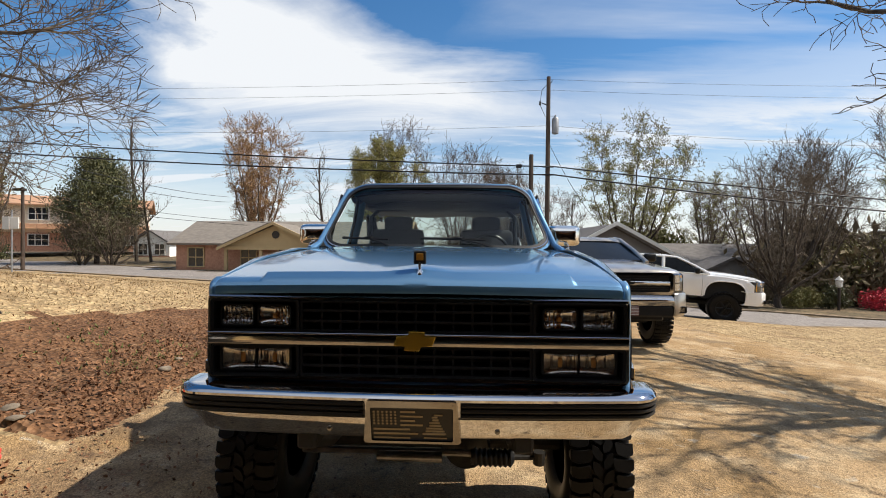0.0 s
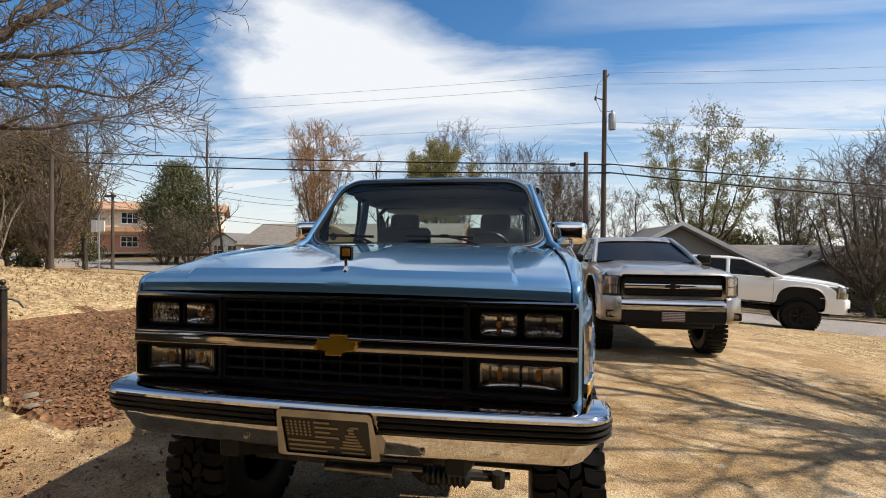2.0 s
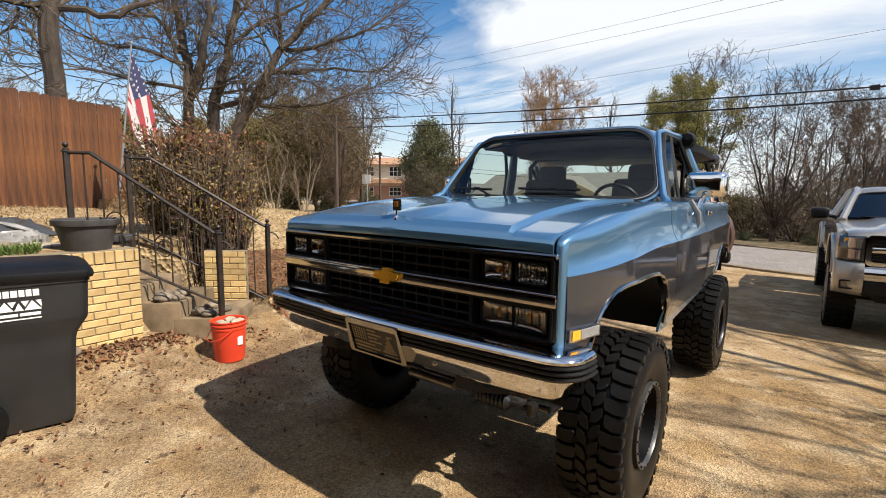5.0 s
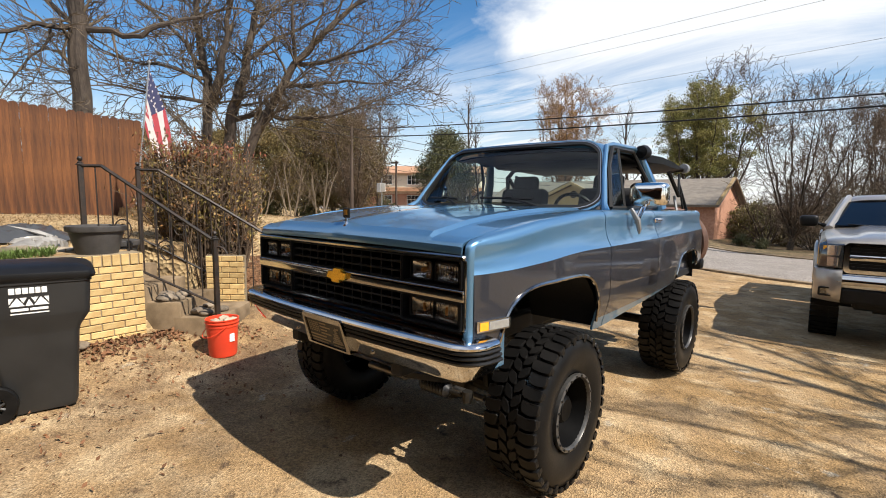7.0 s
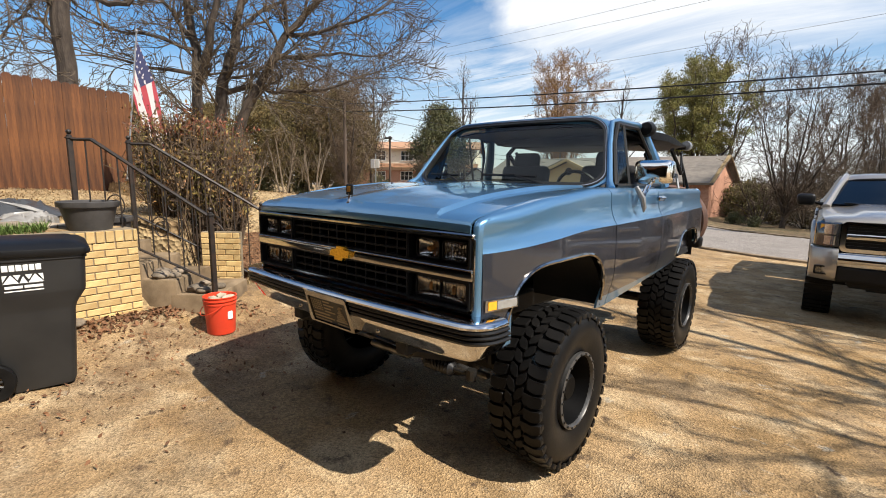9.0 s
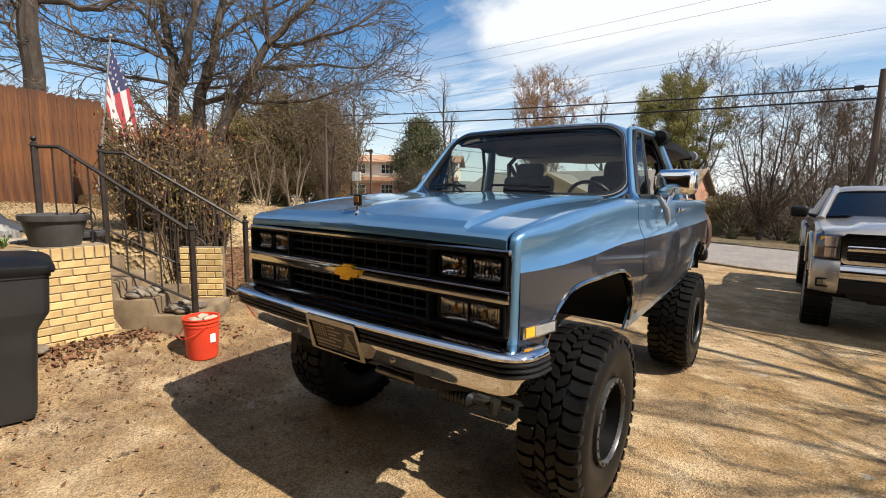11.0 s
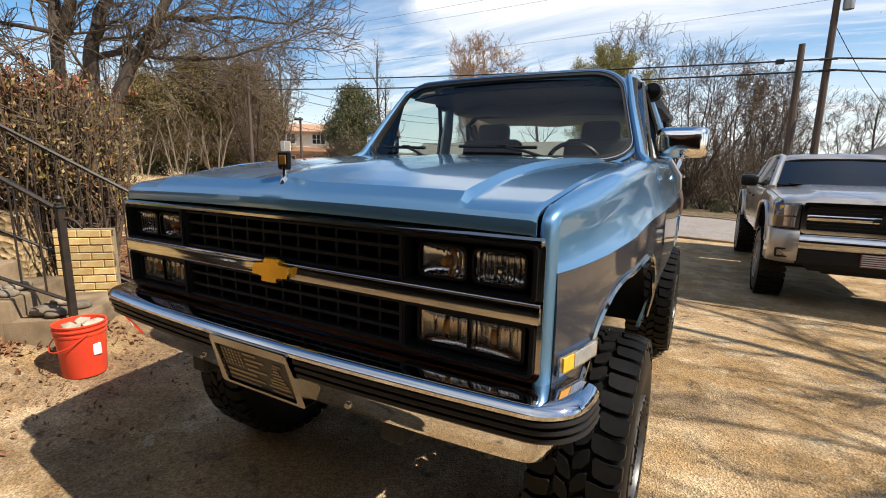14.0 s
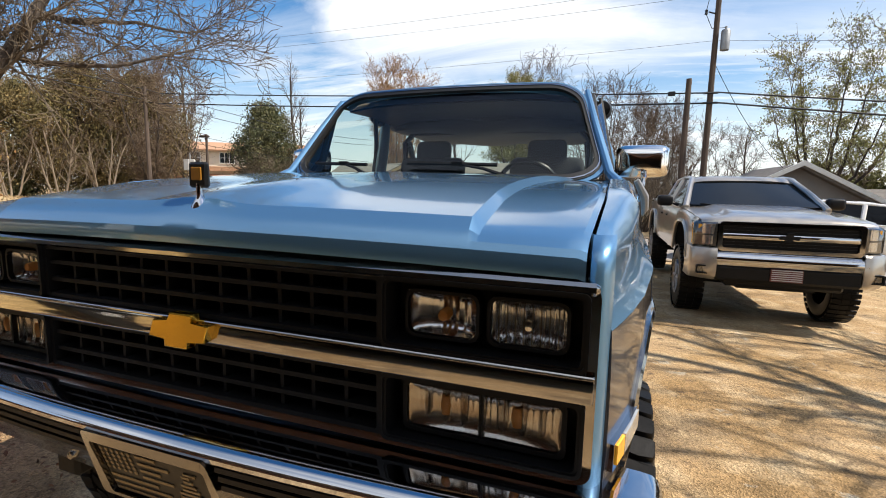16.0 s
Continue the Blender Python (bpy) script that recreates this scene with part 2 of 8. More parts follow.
    "leaf_dark": mat("dark evergreen leaf", (0.048, 0.058, 0.020), 0.55, col2=(0.098, 0.090, 0.032), scale=1.2, fine=12, var=0.2, island=0.45),
    "rim_black": mat("black painted rim", (0.0035, 0.0035, 0.0036), 0.5, spec=0.10, var=0.2),
    "lens_ribbed": mat("ribbed smoky turn lens", (0.50, 0.49, 0.47), 0.15, 0.85, col2=(0.38, 0.315, 0.255), var=0.35, scale=14, fine=140, stretch=(1, 1, 3)),
    "leaf_pine": mat("pine needles", (0.165, 0.165, 0.042), 0.8, col2=(0.24, 0.205, 0.06), scale=1.0, fine=10, var=0.2, island=0.4),
    "leaf_bud": mat("spring buds", (0.24, 0.245, 0.07), 0.7, col2=(0.30, 0.26, 0.11), scale=1, fine=10, var=0.2, island=0.35),
    "leaf_bush": mat("sparse reddish bush leaf", (0.17, 0.145, 0.036), 0.6, col2=(0.21, 0.095, 0.036), scale=5, fine=30, var=0.2, island=0.5),
    "leaf_bush_red": mat("reddish young bush leaf", (0.20, 0.062, 0.030), 0.6, col2=(0.13, 0.05, 0.022), scale=5, fine=30, var=0.2, island=0.45),
    "leaf_azalea": mat("azalea flowers", (0.55, 0.04, 0.06), 0.6, var=0.2, island=0.3),
    "dead_leaf": mat("dead leaves", (0.205, 0.100, 0.046), 0.85, col2=(0.135, 0.062, 0.029), scale=3, fine=20, var=0.25, island=0.38),
    "grass_dry": mat("dormant straw grass", (0.33, 0.235, 0.122), 0.9, col2=(0.26, 0.175, 0.088), scale=1.2, fine=14, var=0.2, island=0.35),
    "grass_green": mat("green weeds", (0.11, 0.17, 0.035), 0.8, var=0.2, island=0.35),
    "stone": mat("garden stone", (0.25, 0.20, 0.145), 0.9, col2=(0.10, 0.08, 0.058), var=0.3, scale=8, fine=50, bump=0.6),
    "wood_pole": mat("utility pole wood", (0.085, 0.060, 0.045), 0.9, col2=(0.05, 0.036, 0.028), scale=5, fine=50, var=0.3, bump=0.4, stretch=(2, 2, 0.2)),
    "wire": mat("cable", (0.012, 0.012, 0.014), 0.6, var=0.1),
    "galv": mat("galvanised grey", (0.30, 0.31, 0.32), 0.5, 0.5, var=0.2),
    "shingle": mat("brown grey shingles", (0.21, 0.185, 0.155), 0.9, col2=(0.16, 0.14, 0.12), scale=3, fine=26, var=0.3, bump=0.4, stretch=(1, 1, 3)),
    "shingle_grey": mat("grey shingles", (0.15, 0.14, 0.13), 0.9, col2=(0.11, 0.10, 0.095), scale=3, fine=26, var=0.3, stretch=(1, 1, 3)),
    "siding_tan": mat("tan siding", (0.46, 0.34, 0.18), 0.75, var=0.06, scale=3, fine=30),
    "siding_grey": mat("grey siding", (0.20, 0.19, 0.185), 0.75, var=0.06, scale=3, fine=30),
    "siding_white": mat("white siding", (0.72, 0.71, 0.67), 0.7, var=0.06, scale=3, fine=30),
    "stucco": mat("cream stucco", (0.74, 0.64, 0.50), 0.85, var=0.08, scale=3, fine=60),
    "roof_tan": mat("terracotta roof", (0.42, 0.24, 0.14), 0.85, var=0.2, scale=3, fine=30),
    "win_dark": mat("dark window glass", (0.02, 0.025, 0.03), 0.06, var=0.1, spec=0.8),
    "flag_red": mat("flag red", (0.40, 0.055, 0.07), 0.8, var=0.1),
    "flag_white": mat("flag white", (0.62, 0.57, 0.56), 0.8, var=0.06),
    "flag_blue": mat("flag blue", (0.045, 0.05, 0.12), 0.8, var=0.1),
    "sign": mat("sign back aluminium", (0.55, 0.55, 0.55), 0.5, 0.3, var=0.1),
}


def glass(name, tint, ior=1.56):
    m = bpy.data.materials.new(name)
    m.use_nodes = True
    N, L = m.node_tree.nodes, m.node_tree.links
    N.clear()
    o, mx, t, g, f = (N.new("ShaderNode" + k) for k in ("OutputMaterial", "MixShader", "BsdfTransparent", "BsdfGlossy", "Fresnel"))
    t.inputs[0].default_value = (*tint, 1)
    g.inputs["Roughness"].default_value = 0.02
    f.inputs[0].default_value = ior
    L.new(f.outputs[0], mx.inputs[0]), L.new(t.outputs[0], mx.inputs[1]), L.new(g.outputs[0], mx.inputs[2]), L.new(mx.outputs[0], o.inputs[0])
    return m


M["glass"] = glass("clear windscreen glass", (0.62, 0.73, 0.69))
M["headglass"] = glass("clear lamp glass", (0.96, 0.96, 0.95), 1.16)


def ground_mat(name, layers, bump, bdist, rough=0.95, speck=None, dirt=None):
    """layers: list of (colour, scale, lo, hi) laid one over the other by noise."""
    m = bpy.data.materials.new(name)
    m.use_nodes = True
    N, L = m.node_tree.nodes, m.node_tree.links
    b = N["Principled BSDF"]
    b.inputs["Roughness"].default_value = rough
    b.inputs["Specular IOR Level"].default_value = 0.25
    tc = N.new("ShaderNodeTexCoord")
    prev = None
    for i, (c, s, lo, hi) in enumerate(layers):
        if prev is None:
            rgb = N.new("ShaderNodeRGB")
            rgb.outputs[0].default_value = (*c, 1)
            prev = rgb.outputs[0]
            continue
        t = N.new("ShaderNodeTexNoise")
        t.inputs["Scale"].default_value, t.inputs["Detail"].default_value, t.inputs["Roughness"].default_value = s, 6, 0.62
        mp = N.new("ShaderNodeMapping")
        mp.inputs["Location"].default_value = (3.1 * i, 1.7 * i, 0)
        L.new(tc.outputs["Object"], mp.inputs[0]), L.new(mp.outputs[0], t.inputs["Vector"])
        r = N.new("ShaderNodeMapRange")
        r.inputs[1].default_value, r.inputs[2].default_value = lo, hi
        L.new(t.outputs[0], r.inputs[0])
        x = N.new("ShaderNodeMix")
        x.data_type = "RGBA"
        x.inputs[7].default_value = (*c, 1)
        L.new(r.outputs[0], x.inputs[0]), L.new(prev, x.inputs[6])
        prev = x.outputs[2]
    if dirt:
        # soil washed over the slab from the bank: thick at x0, gone at x1, ragged between
        col, x0, x1 = dirt
        sp = N.new("ShaderNodeSeparateXYZ")
        L.new(tc.outputs["Object"], sp.inputs[0])
        r = N.new("ShaderNodeMapRange")
        r.inputs[1].default_value, r.inputs[2].default_value, r.inputs[3].default_value, r.inputs[4].default_value = x0, x1, 0.80, 0.0
        L.new(sp.outputs[0], r.inputs[0])
        t = N.new("ShaderNodeTexNoise")
        t.inputs["Scale"].default_value, t.inputs["Detail"].default_value, t.inputs["Roughness"].default_value = 2.6, 8, 0.68
        L.new(tc.outputs["Object"], t.inputs["Vector"])
        q = N.new("ShaderNodeMapRange")
        q.inputs[1].default_value, q.inputs[2].default_value = 0.38, 0.62
        L.new(t.outputs[0], q.inputs[0])
        k = N.new("ShaderNodeMath")
        k.operation = "MULTIPLY"
        L.new(r.outputs[0], k.inputs[0]), L.new(q.outputs[0], k.inputs[1])
        x = N.new("ShaderNodeMix")
        x.data_type = "RGBA"
        x.inputs[7].default_value = (*col, 1)
        L.new(k.outputs[0], x.inputs[0]), L.new(prev, x.inputs[6])
        prev = x.outputs[2]
    v = N.new("ShaderNodeTexVoronoi")
    v.inputs["Scale"].default_value = speck or 90
    L.new(tc.outputs["Object"], v.inputs["Vector"])
    r = N.new("ShaderNodeMapRange")
    r.inputs[3].default_value, r.inputs[4].default_value = 0.48, 1.46
    L.new(v.outputs["Color"], r.inputs[0])
    x = N.new("ShaderNodeMix")
    x.data_type, x.blend_type = "RGBA", "MULTIPLY"
    x.inputs[0].default_value = 1
    L.new(prev, x.inputs[6]), L.new(r.outputs[0], x.inputs[7])
    L.new(x.outputs[2], b.inputs["Base Color"])
    bp = N.new("ShaderNodeBump")
    bp.inputs["Strength"].default_value, bp.inputs["Distance"].default_value = bump, bdist
    L.new(v.outputs["Distance"], bp.inputs["Height"])
    L.new(bp.outputs[0], b.inputs["Normal"])
    return m


M["drive"] = ground_mat("old aggregate driveway", [((0.385, 0.262, 0.138), 1, 0, 1), ((0.28, 0.178, 0.080), 0.7, 0.42, 0.60), ((0.47, 0.35, 0.205), 2.3, 0.48, 0.64), ((0.225, 0.158, 0.09), 1.1, 0.54, 0.66), ((0.325, 0.205, 0.088), 0.8, 0.57, 0.70), ((0.12, 0.08, 0.048), 7.0, 0.59, 0.69), ((0.40, 0.34, 0.25), 5.0, 0.63, 0.70)], 1.0, 0.007, speck=105, dirt=((0.140, 0.086, 0.046), -2.2, 0.7))
M["lawn"] = ground_mat("dormant lawn", [((0.33, 0.235, 0.122), 1, 0, 1), ((0.25, 0.165, 0.085), 1.1, 0.45, 0.65), ((0.46, 0.345, 0.185), 5, 0.5, 0.7), ((0.21, 0.135, 0.07), 3.0, 0.6, 0.78)], 0.9, 0.03, speck=22)
M["dirt"] = ground_mat("leafy dirt bed", [((0.170, 0.086, 0.041), 1, 0, 1), ((0.118, 0.058, 0.028), 2, 0.42, 0.6), ((0.22, 0.125, 0.066), 7, 0.52, 0.7)], 1.0, 0.04, speck=26)
M["road"] = ground_mat("worn grey asphalt", [((0.23, 0.205, 0.185), 1, 0, 1), ((0.19, 0.17, 0.15), 0.6, 0.45, 0.65), ((0.27, 0.245, 0.22), 4, 0.5, 0.7)], 0.4, 0.005, speck=60)
M["far_ground"] = ground_mat("leaf littered far ground", [((0.125, 0.088, 0.05), 1, 0, 1), ((0.08, 0.065, 0.034), 0.4, 0.42, 0.6), ((0.22, 0.16, 0.09), 2, 0.5, 0.7)], 0.6, 0.05, speck=8)

# ---- building tools ----
def part(name, bm, material, parent=None, label="", smooth=True, angle=35, face=None):
    """Links a bmesh as one mesh object, under parent where given; its coordinates are the parent's world at building time."""
    me = bpy.data.meshes.new(name)
    if isinstance(bm, tuple):
        me.from_pydata(bm[0], [], bm[1])
        me.update()
    else:
        bmesh.ops.recalc_face_normals(bm, faces=bm.faces)
        if face and sum((f.normal.dot(Vector(face)) for f in bm.faces), 0.0) < 0:
            bmesh.ops.reverse_faces(bm, faces=bm.faces)
        bm.to_mesh(me)
        bm.free()
    for m in material if isinstance(material, list) else [material]:
        me.materials.append(m)
    if smooth:
        me.polygons.foreach_set("use_smooth", [True] * len(me.polygons))
        me.set_sharp_from_angle(angle=radians(angle))
    ob = new(name, me)
    if parent is not None:
        up, mats = parent, Matrix()
        while up is not None:
            mats = up.matrix_basis.copy() if up.parent is None else mats
            up = up.parent
        ob.parent = parent
        if parent.parent is None:
            ob.matrix_parent_inverse = parent.matrix_basis.inverted()
    if label:
        tagged(ob, label)
    return ob


def thing(name, at, label, category, group="", kind=""):
    ob = new(name)
    ob.empty_display_size = 0.2
    ob.matrix_basis = Matrix.Translation(at)
    return tagged(ob, label, category, group, kind)


def B():
    return bmesh.new()


def box(bm, lo, hi, bevel=0.0, m=None, seg=1):
    """A box between two corners, with bevelled edges, turned by m."""
    lo, hi = Vector(lo), Vector(hi)
    c, s = (lo + hi) / 2, hi - lo
    r = bmesh.ops.create_cube(bm, size=1)
    vs = r["verts"]
    for v in vs:
        v.co = Vector((v.co.x * s.x, v.co.y * s.y, v.co.z * s.z)) + c
    if bevel:
        es = list({e for v in vs for e in v.link_edges})
        g = bmesh.ops.bevel(bm, geom=es, offset=bevel, segments=seg, affect="EDGES", profile=0.5)
        vs = list({v for f in g["faces"] for v in f.verts} | {v for v in vs if v.is_valid})
    if m is not None:
        for v in vs:
            v.co = m @ v.co
    return bm


def grid(bm, rows, close=False):
    """A skin over rows of points."""
    vs = [[bm.verts.new(p) for p in r] for r in rows]
    for a, b in zip(vs, vs[1:]):
        n = len(a)
        for i in range(n if close else n - 1):
            q = [a[i], a[(i + 1) % n], b[(i + 1) % n], b[i]]
            q = list(dict.fromkeys(q))
            if len(q) > 2:
                try:
                    bm.faces.new(q)
                except ValueError:
                    pass
    return vs


def thick(bm, t):
    bmesh.ops.recalc_face_normals(bm, faces=bm.faces)
    bmesh.ops.solidify(bm, geom=list(bm.faces), thickness=t)
    return bm


def prism(bm, pts, axis, a, b, bevel=0.0):
    """A flat outline drawn out along an axis from a to b. pts are the other two coordinates in order."""
    def p3(p, w):
        return {"x": (w, p[0], p[1]), "y": (p[0], w, p[1]), "z": (p[0], p[1], w)}[axis]
    lo = [bm.verts.new(p3(p, a)) for p in pts]
    hi = [bm.verts.new(p3(p, b)) for p in pts]
    n = len(pts)
    fs = [bm.faces.new(lo), bm.faces.new(hi[::-1])]
    for i in range(n):
        fs.append(bm.faces.new((lo[i], hi[i], hi[(i + 1) % n], lo[(i + 1) % n])))
    if bevel:
        bmesh.ops.bevel(bm, geom=list({e for f in fs[:2] for e in f.edges}), offset=bevel, segments=2, affect="EDGES", profile=0.5)
    return bm


def rrect(x0, z0, x1, z1, r, n=4):
    out = []
    for cx, cz, a0 in ((x1 - r, z1 - r, 0), (x0 + r, z1 - r, 90), (x0 + r, z0 + r, 180), (x1 - r, z0 + r, 270)):
        for i in range(n + 1):
            a = radians(a0 + 90 * i / n)
            out.append((cx + r * math.cos(a), cz + r * math.sin(a)))
    return out


def ring_frame(bm, outer, inner, axis, a, b):
    """A frame between two outlines of the same number of points, drawn out along an axis."""
    def p3(p, w):
        return {"x": (w, p[0], p[1]), "y": (p[0], w, p[1]), "z": (p[0], p[1], w)}[axis]
    n = len(outer)
    rows = [[p3(p, a) for p in outer], [p3(p, b) for p in outer], [p3(p, b) for p in inner], [p3(p, a) for p in inner], [p3(p, a) for p in outer]]
    grid(bm, rows, close=True)
    bmesh.ops.remove_doubles(bm, verts=bm.verts, dist=1e-5)
    return bm


def tube_data(pts, radii, n, V, F, cap=True):
    """Adds a tapered tube to the lists V and F."""
    pts = [Vector(p) for p in pts]
    base = len(V)
    whole = pts[-1] - pts[0]
    up = Vector((1, 0, 0)) if abs(whole.z) > 0.8 * whole.length else Vector((0, 0, 1))
    for i, p in enumerate(pts):
        d = (pts[min(i + 1, len(pts) - 1)] - pts[max(i - 1, 0)])
        d = d.normalized() if d.length > 1e-9 else up
        s = d.cross(up)
        s = s.normalized() if s.length > 1e-3 else Vector((0, 1, 0))
        t = s.cross(d)
        r = radii[i] if isinstance(radii, (list, tuple)) else radii
        for k in range(n):
            a = 2 * math.pi * k / n
            V.append(tuple(p + (s * math.cos(a) + t * math.sin(a)) * r))
    for i in range(len(pts) - 1):
        for k in range(n):
            F.append((base + i * n + k, base + i * n + (k + 1) % n, base + (i + 1) * n + (k + 1) % n, base + (i + 1) * n + k))
    if cap:
        F.append(tuple(base + k for k in range(n))[::-1])
        e = base + (len(pts) - 1) * n
        F.append(tuple(e + k for k in range(n)))


def tube(bm, pts, radii, n=8):
    V, F = [], []
    tube_data(pts, radii, n, V, F)
    vs = [bm.verts.new(v) for v in V]
    for f in F:
        try:
            bm.faces.new([vs[i] for i in f])
        except ValueError:
            pass
    return bm


def lathe(bm, profile, centre, axis="z", n=32, m=None):
    """profile: (radius, height) pairs turned about an axis through centre."""
    rows = []
    for r, h in profile:
        row = []
        for k in range(n):
            a = 2 * math.pi * k / n
            c, s = r * math.cos(a), r * math.sin(a)
            p = {"z": (c, s, h), "x": (h, c, s), "y": (c, h, s)}[axis]
            p = Vector(p)
            if m is not None:
                p = m @ p
            row.append(p + Vector(centre))
        rows.append(row)
    grid(bm, rows, close=True)
    bmesh.ops.remove_doubles(bm, verts=bm.verts, dist=1e-5)
    return bm


def smooth01(t):
    t = max(0.0, min(1.0, t))
    return t * t * (3 - 2 * t)


def lerp_table(t, table):
    if t <= table[0][0]:
        return table[0][1]
    for (a, va), (b, vb) in zip(table, table[1:]):
        if t <= b:
            return va + (vb - va) * (t - a) / (b - a)
    return table[-1][1]

# ---- ground ----
WALL_A, WALL_B = (-2.97, 1.20), (-3.02, 1.91)      # foot of the front brick wall, along the terrace
DOWN, SIDE = Vector((0.735, 0.678)), Vector((-0.678, 0.735))   # the steps run down along DOWN
FOOT = Vector((-2.89, 2.80))


def road_near(x):
    return 14.3 - 0.5 * x if x < 1.2 else 13.7


def road_far(x):
    return 14.3 - 0.5 * x + 7.05 if x < 1.2 else lerp_table(x, [(1.2, 20.75), (11.2, 17.6), (13.7, 15.6), (17.0, 14.9)])


def road_u(x, y):
    """Distance across the road: 0 at the near edge, 6.3 at the far one."""
    a = road_near(x)
    return 6.3 * (y - a) / (road_far(x) - a)


def terrace_edge(y):
    """x of the front of the raised terrace for a given y."""
    if y < 2.0:
        return -2.90 - 0.045 * y
    return -3.02 - (y - 2.0) * 1.05


def gz(x, y):
    z = 0.10 - 0.018 * (min(y, 30) - 2.7) - 0.030 * max(0.0, min(x, 9.5) - 2.5) - 0.038 * max(0.0, min(x, 9.5) - 5.0) * smooth01((y - 4) / 6) + 0.030 * max(0.0, -0.5 - x) ** 2 * (1 if x > -3.2 else 0) + (0.030 * 2.7 ** 2 if x <= -3.2 else 0)
    lawn = 1.18 * (1 - smooth01((y - 2.0) / 17.0))
    if y < 3.25:
        e = terrace_edge(y)
        k = smooth01((e - 0.14 - x) / 0.10)
        top = 1.10 + 0.045 * max(0.0, e - x)
        z = z * (1 - k) + min(top, 1.36) * k
    else:
        k = smooth01((-2.75 - x) / 4.6)
        z = z + (lawn - 0.05) * k
        z += 0.05 * smooth01((-2.7 - x) / 0.3)
    if y < 0 and x > -2.9:
        z = 0.10 - 0.018 * (max(y, -3) - 2.7) + 0.030 * max(0.0, -0.5 - x) ** 2 - 0.030 * max(0.0, min(x, 12) - 2.5)
    if 0.5 < y < 4.0 and x > -3.4:
        z += 0.055 * smooth01((-2.45 - x) / 0.5) * smooth01((y - 0.5) / 0.8) * smooth01((4.0 - y) / 0.8)
    if x < -2.6 and y < 3.4:
        a, b = (x - FOOT.x) * DOWN.x + (y - FOOT.y) * DOWN.y, (x - FOOT.x) * SIDE.x + (y - FOOT.y) * SIDE.y
        if -1.9 < a < 0.0 and -0.44 < b < 0.48:
            z = min(z, 0.42)
    z -= 0.16 * smooth01((x - 1.5) / 2.5) * smooth01((y - 12.7) / 1.3)
    far = max(0.0, (y - road_far(x)) * 0.894 - 0.6)
    z += 0.030 * min(far, 12.0) * smooth01((-14 - x) / 12.0) - 0.035 * min(far, 16.0) * (1 - smooth01((-14 - x) / 12.0))
    return z


def sheet(x0, x1, y0, y1, step, keep=None, lift=0.0, zf=gz):
    V, F, idx = [], [], {}
    nx, ny = max(1, round((x1 - x0) / step)), max(1, round((y1 - y0) / step))
    for j in range(ny + 1):
        for i in range(nx + 1):
            x, y = x0 + (x1 - x0) * i / nx, y0 + (y1 - y0) * j / ny
            idx[i, j] = len(V)
            V.append((x, y, zf(x, y) + lift))
    for j in range(ny):
        for i in range(nx):
            x, y = x0 + (x1 - x0) * (i + 0.5) / nx, y0 + (y1 - y0) * (j + 0.5) / ny
            if keep is None or keep(x, y):
                F.append((idx[i, j], idx[i + 1, j], idx[i + 1, j + 1], idx[i, j + 1]))
    used = sorted({i for f in F for i in f})
    new_i = {o: n for n, o in enumerate(used)}
    return [V[o] for o in used], [tuple(new_i[i] for i in f) for f in F]


def drive_left(y):
    """Left edge of the driveway."""
    return -2.62 - 0.02 * (y - 3.3) + 0.05 * math.sin(y * 2.1) if y > 3.2 else terrace_edge(y)


def drive_right(y):
    return lerp_table(y, [(-8, 8.0), (3, 8.4), (5.5, 6.7), (6.85, 6.2), (8.8, 6.0), (11, 5.2), (13.7, 4.7)])


def region(x, y):
    u = road_u(x, y)
    if -0.1 < u < 6.4:
        return "road"
    if u >= 6.4:
        return "far_ground"
    if drive_left(y) < x < drive_right(y) or (x > -2.9 and y < 0):
        return "drive"
    if y > 3.25 and x <= drive_left(y) and x > lerp_table(y, [(3.2, -4.6), (5.5, -4.9), (8, -4.4), (11, -3.2), (12, -2.6)]):
        return "dirt"
    return "lawn"


def ground_mesh():
    """One sheet out to the horizon, finer near the walk, with a face material for each kind of ground."""
    xs = sorted({round(v, 3) for v in [*np.arange(-14, 12.01, 0.2), *np.arange(-60, -14, 2.0), *np.arange(12, 60, 2.0), -900, -400, -200, -100, -60, 60, 100, 200, 400, 900]} | {round(v, 3) for v in np.arange(-4.4, -2.2, 0.05)})
    ys = sorted({round(v, 3) for v in [*np.arange(-8, 24.01, 0.2), *np.arange(24, 70, 2.0), *np.arange(-40, -8, 4.0), -900, -300, -100, 70, 110, 200, 400, 900]} | {3.23, 3.27} | {round(v, 3) for v in np.arange(1.2, 3.2, 0.05)})
    V = [(x, y, gz(x, y) + 0.006 * noise.noise((x * 1.3, y * 1.3, 0)) * (1 if region(x, y) == "drive" else 4)) for y in ys for x in xs]
    kinds = ["drive", "lawn", "dirt", "road", "far_ground"]
    F, mi, n = [], [], len(xs)
    for j in range(len(ys) - 1):
        for i in range(n - 1):
            F.append((j * n + i, j * n + i + 1, (j + 1) * n + i + 1, (j + 1) * n + i))
            jit = 0.14 * noise.noise((xs[i] * 2.2, ys[j] * 2.2, 3))
            mi.append(kinds.index(region((xs[i] + xs[i + 1]) / 2 + jit, (ys[j] + ys[j + 1]) / 2 + jit)))
    ob = part("ground", (V, F), [M[k] for k in kinds], angle=60)
    ob.data.polygons.foreach_set("material_index", mi)
    return tagged(ob, "worn tan driveway, straw lawn, leafy dirt bed and road", "ground", kind="structure")


ground_mesh()


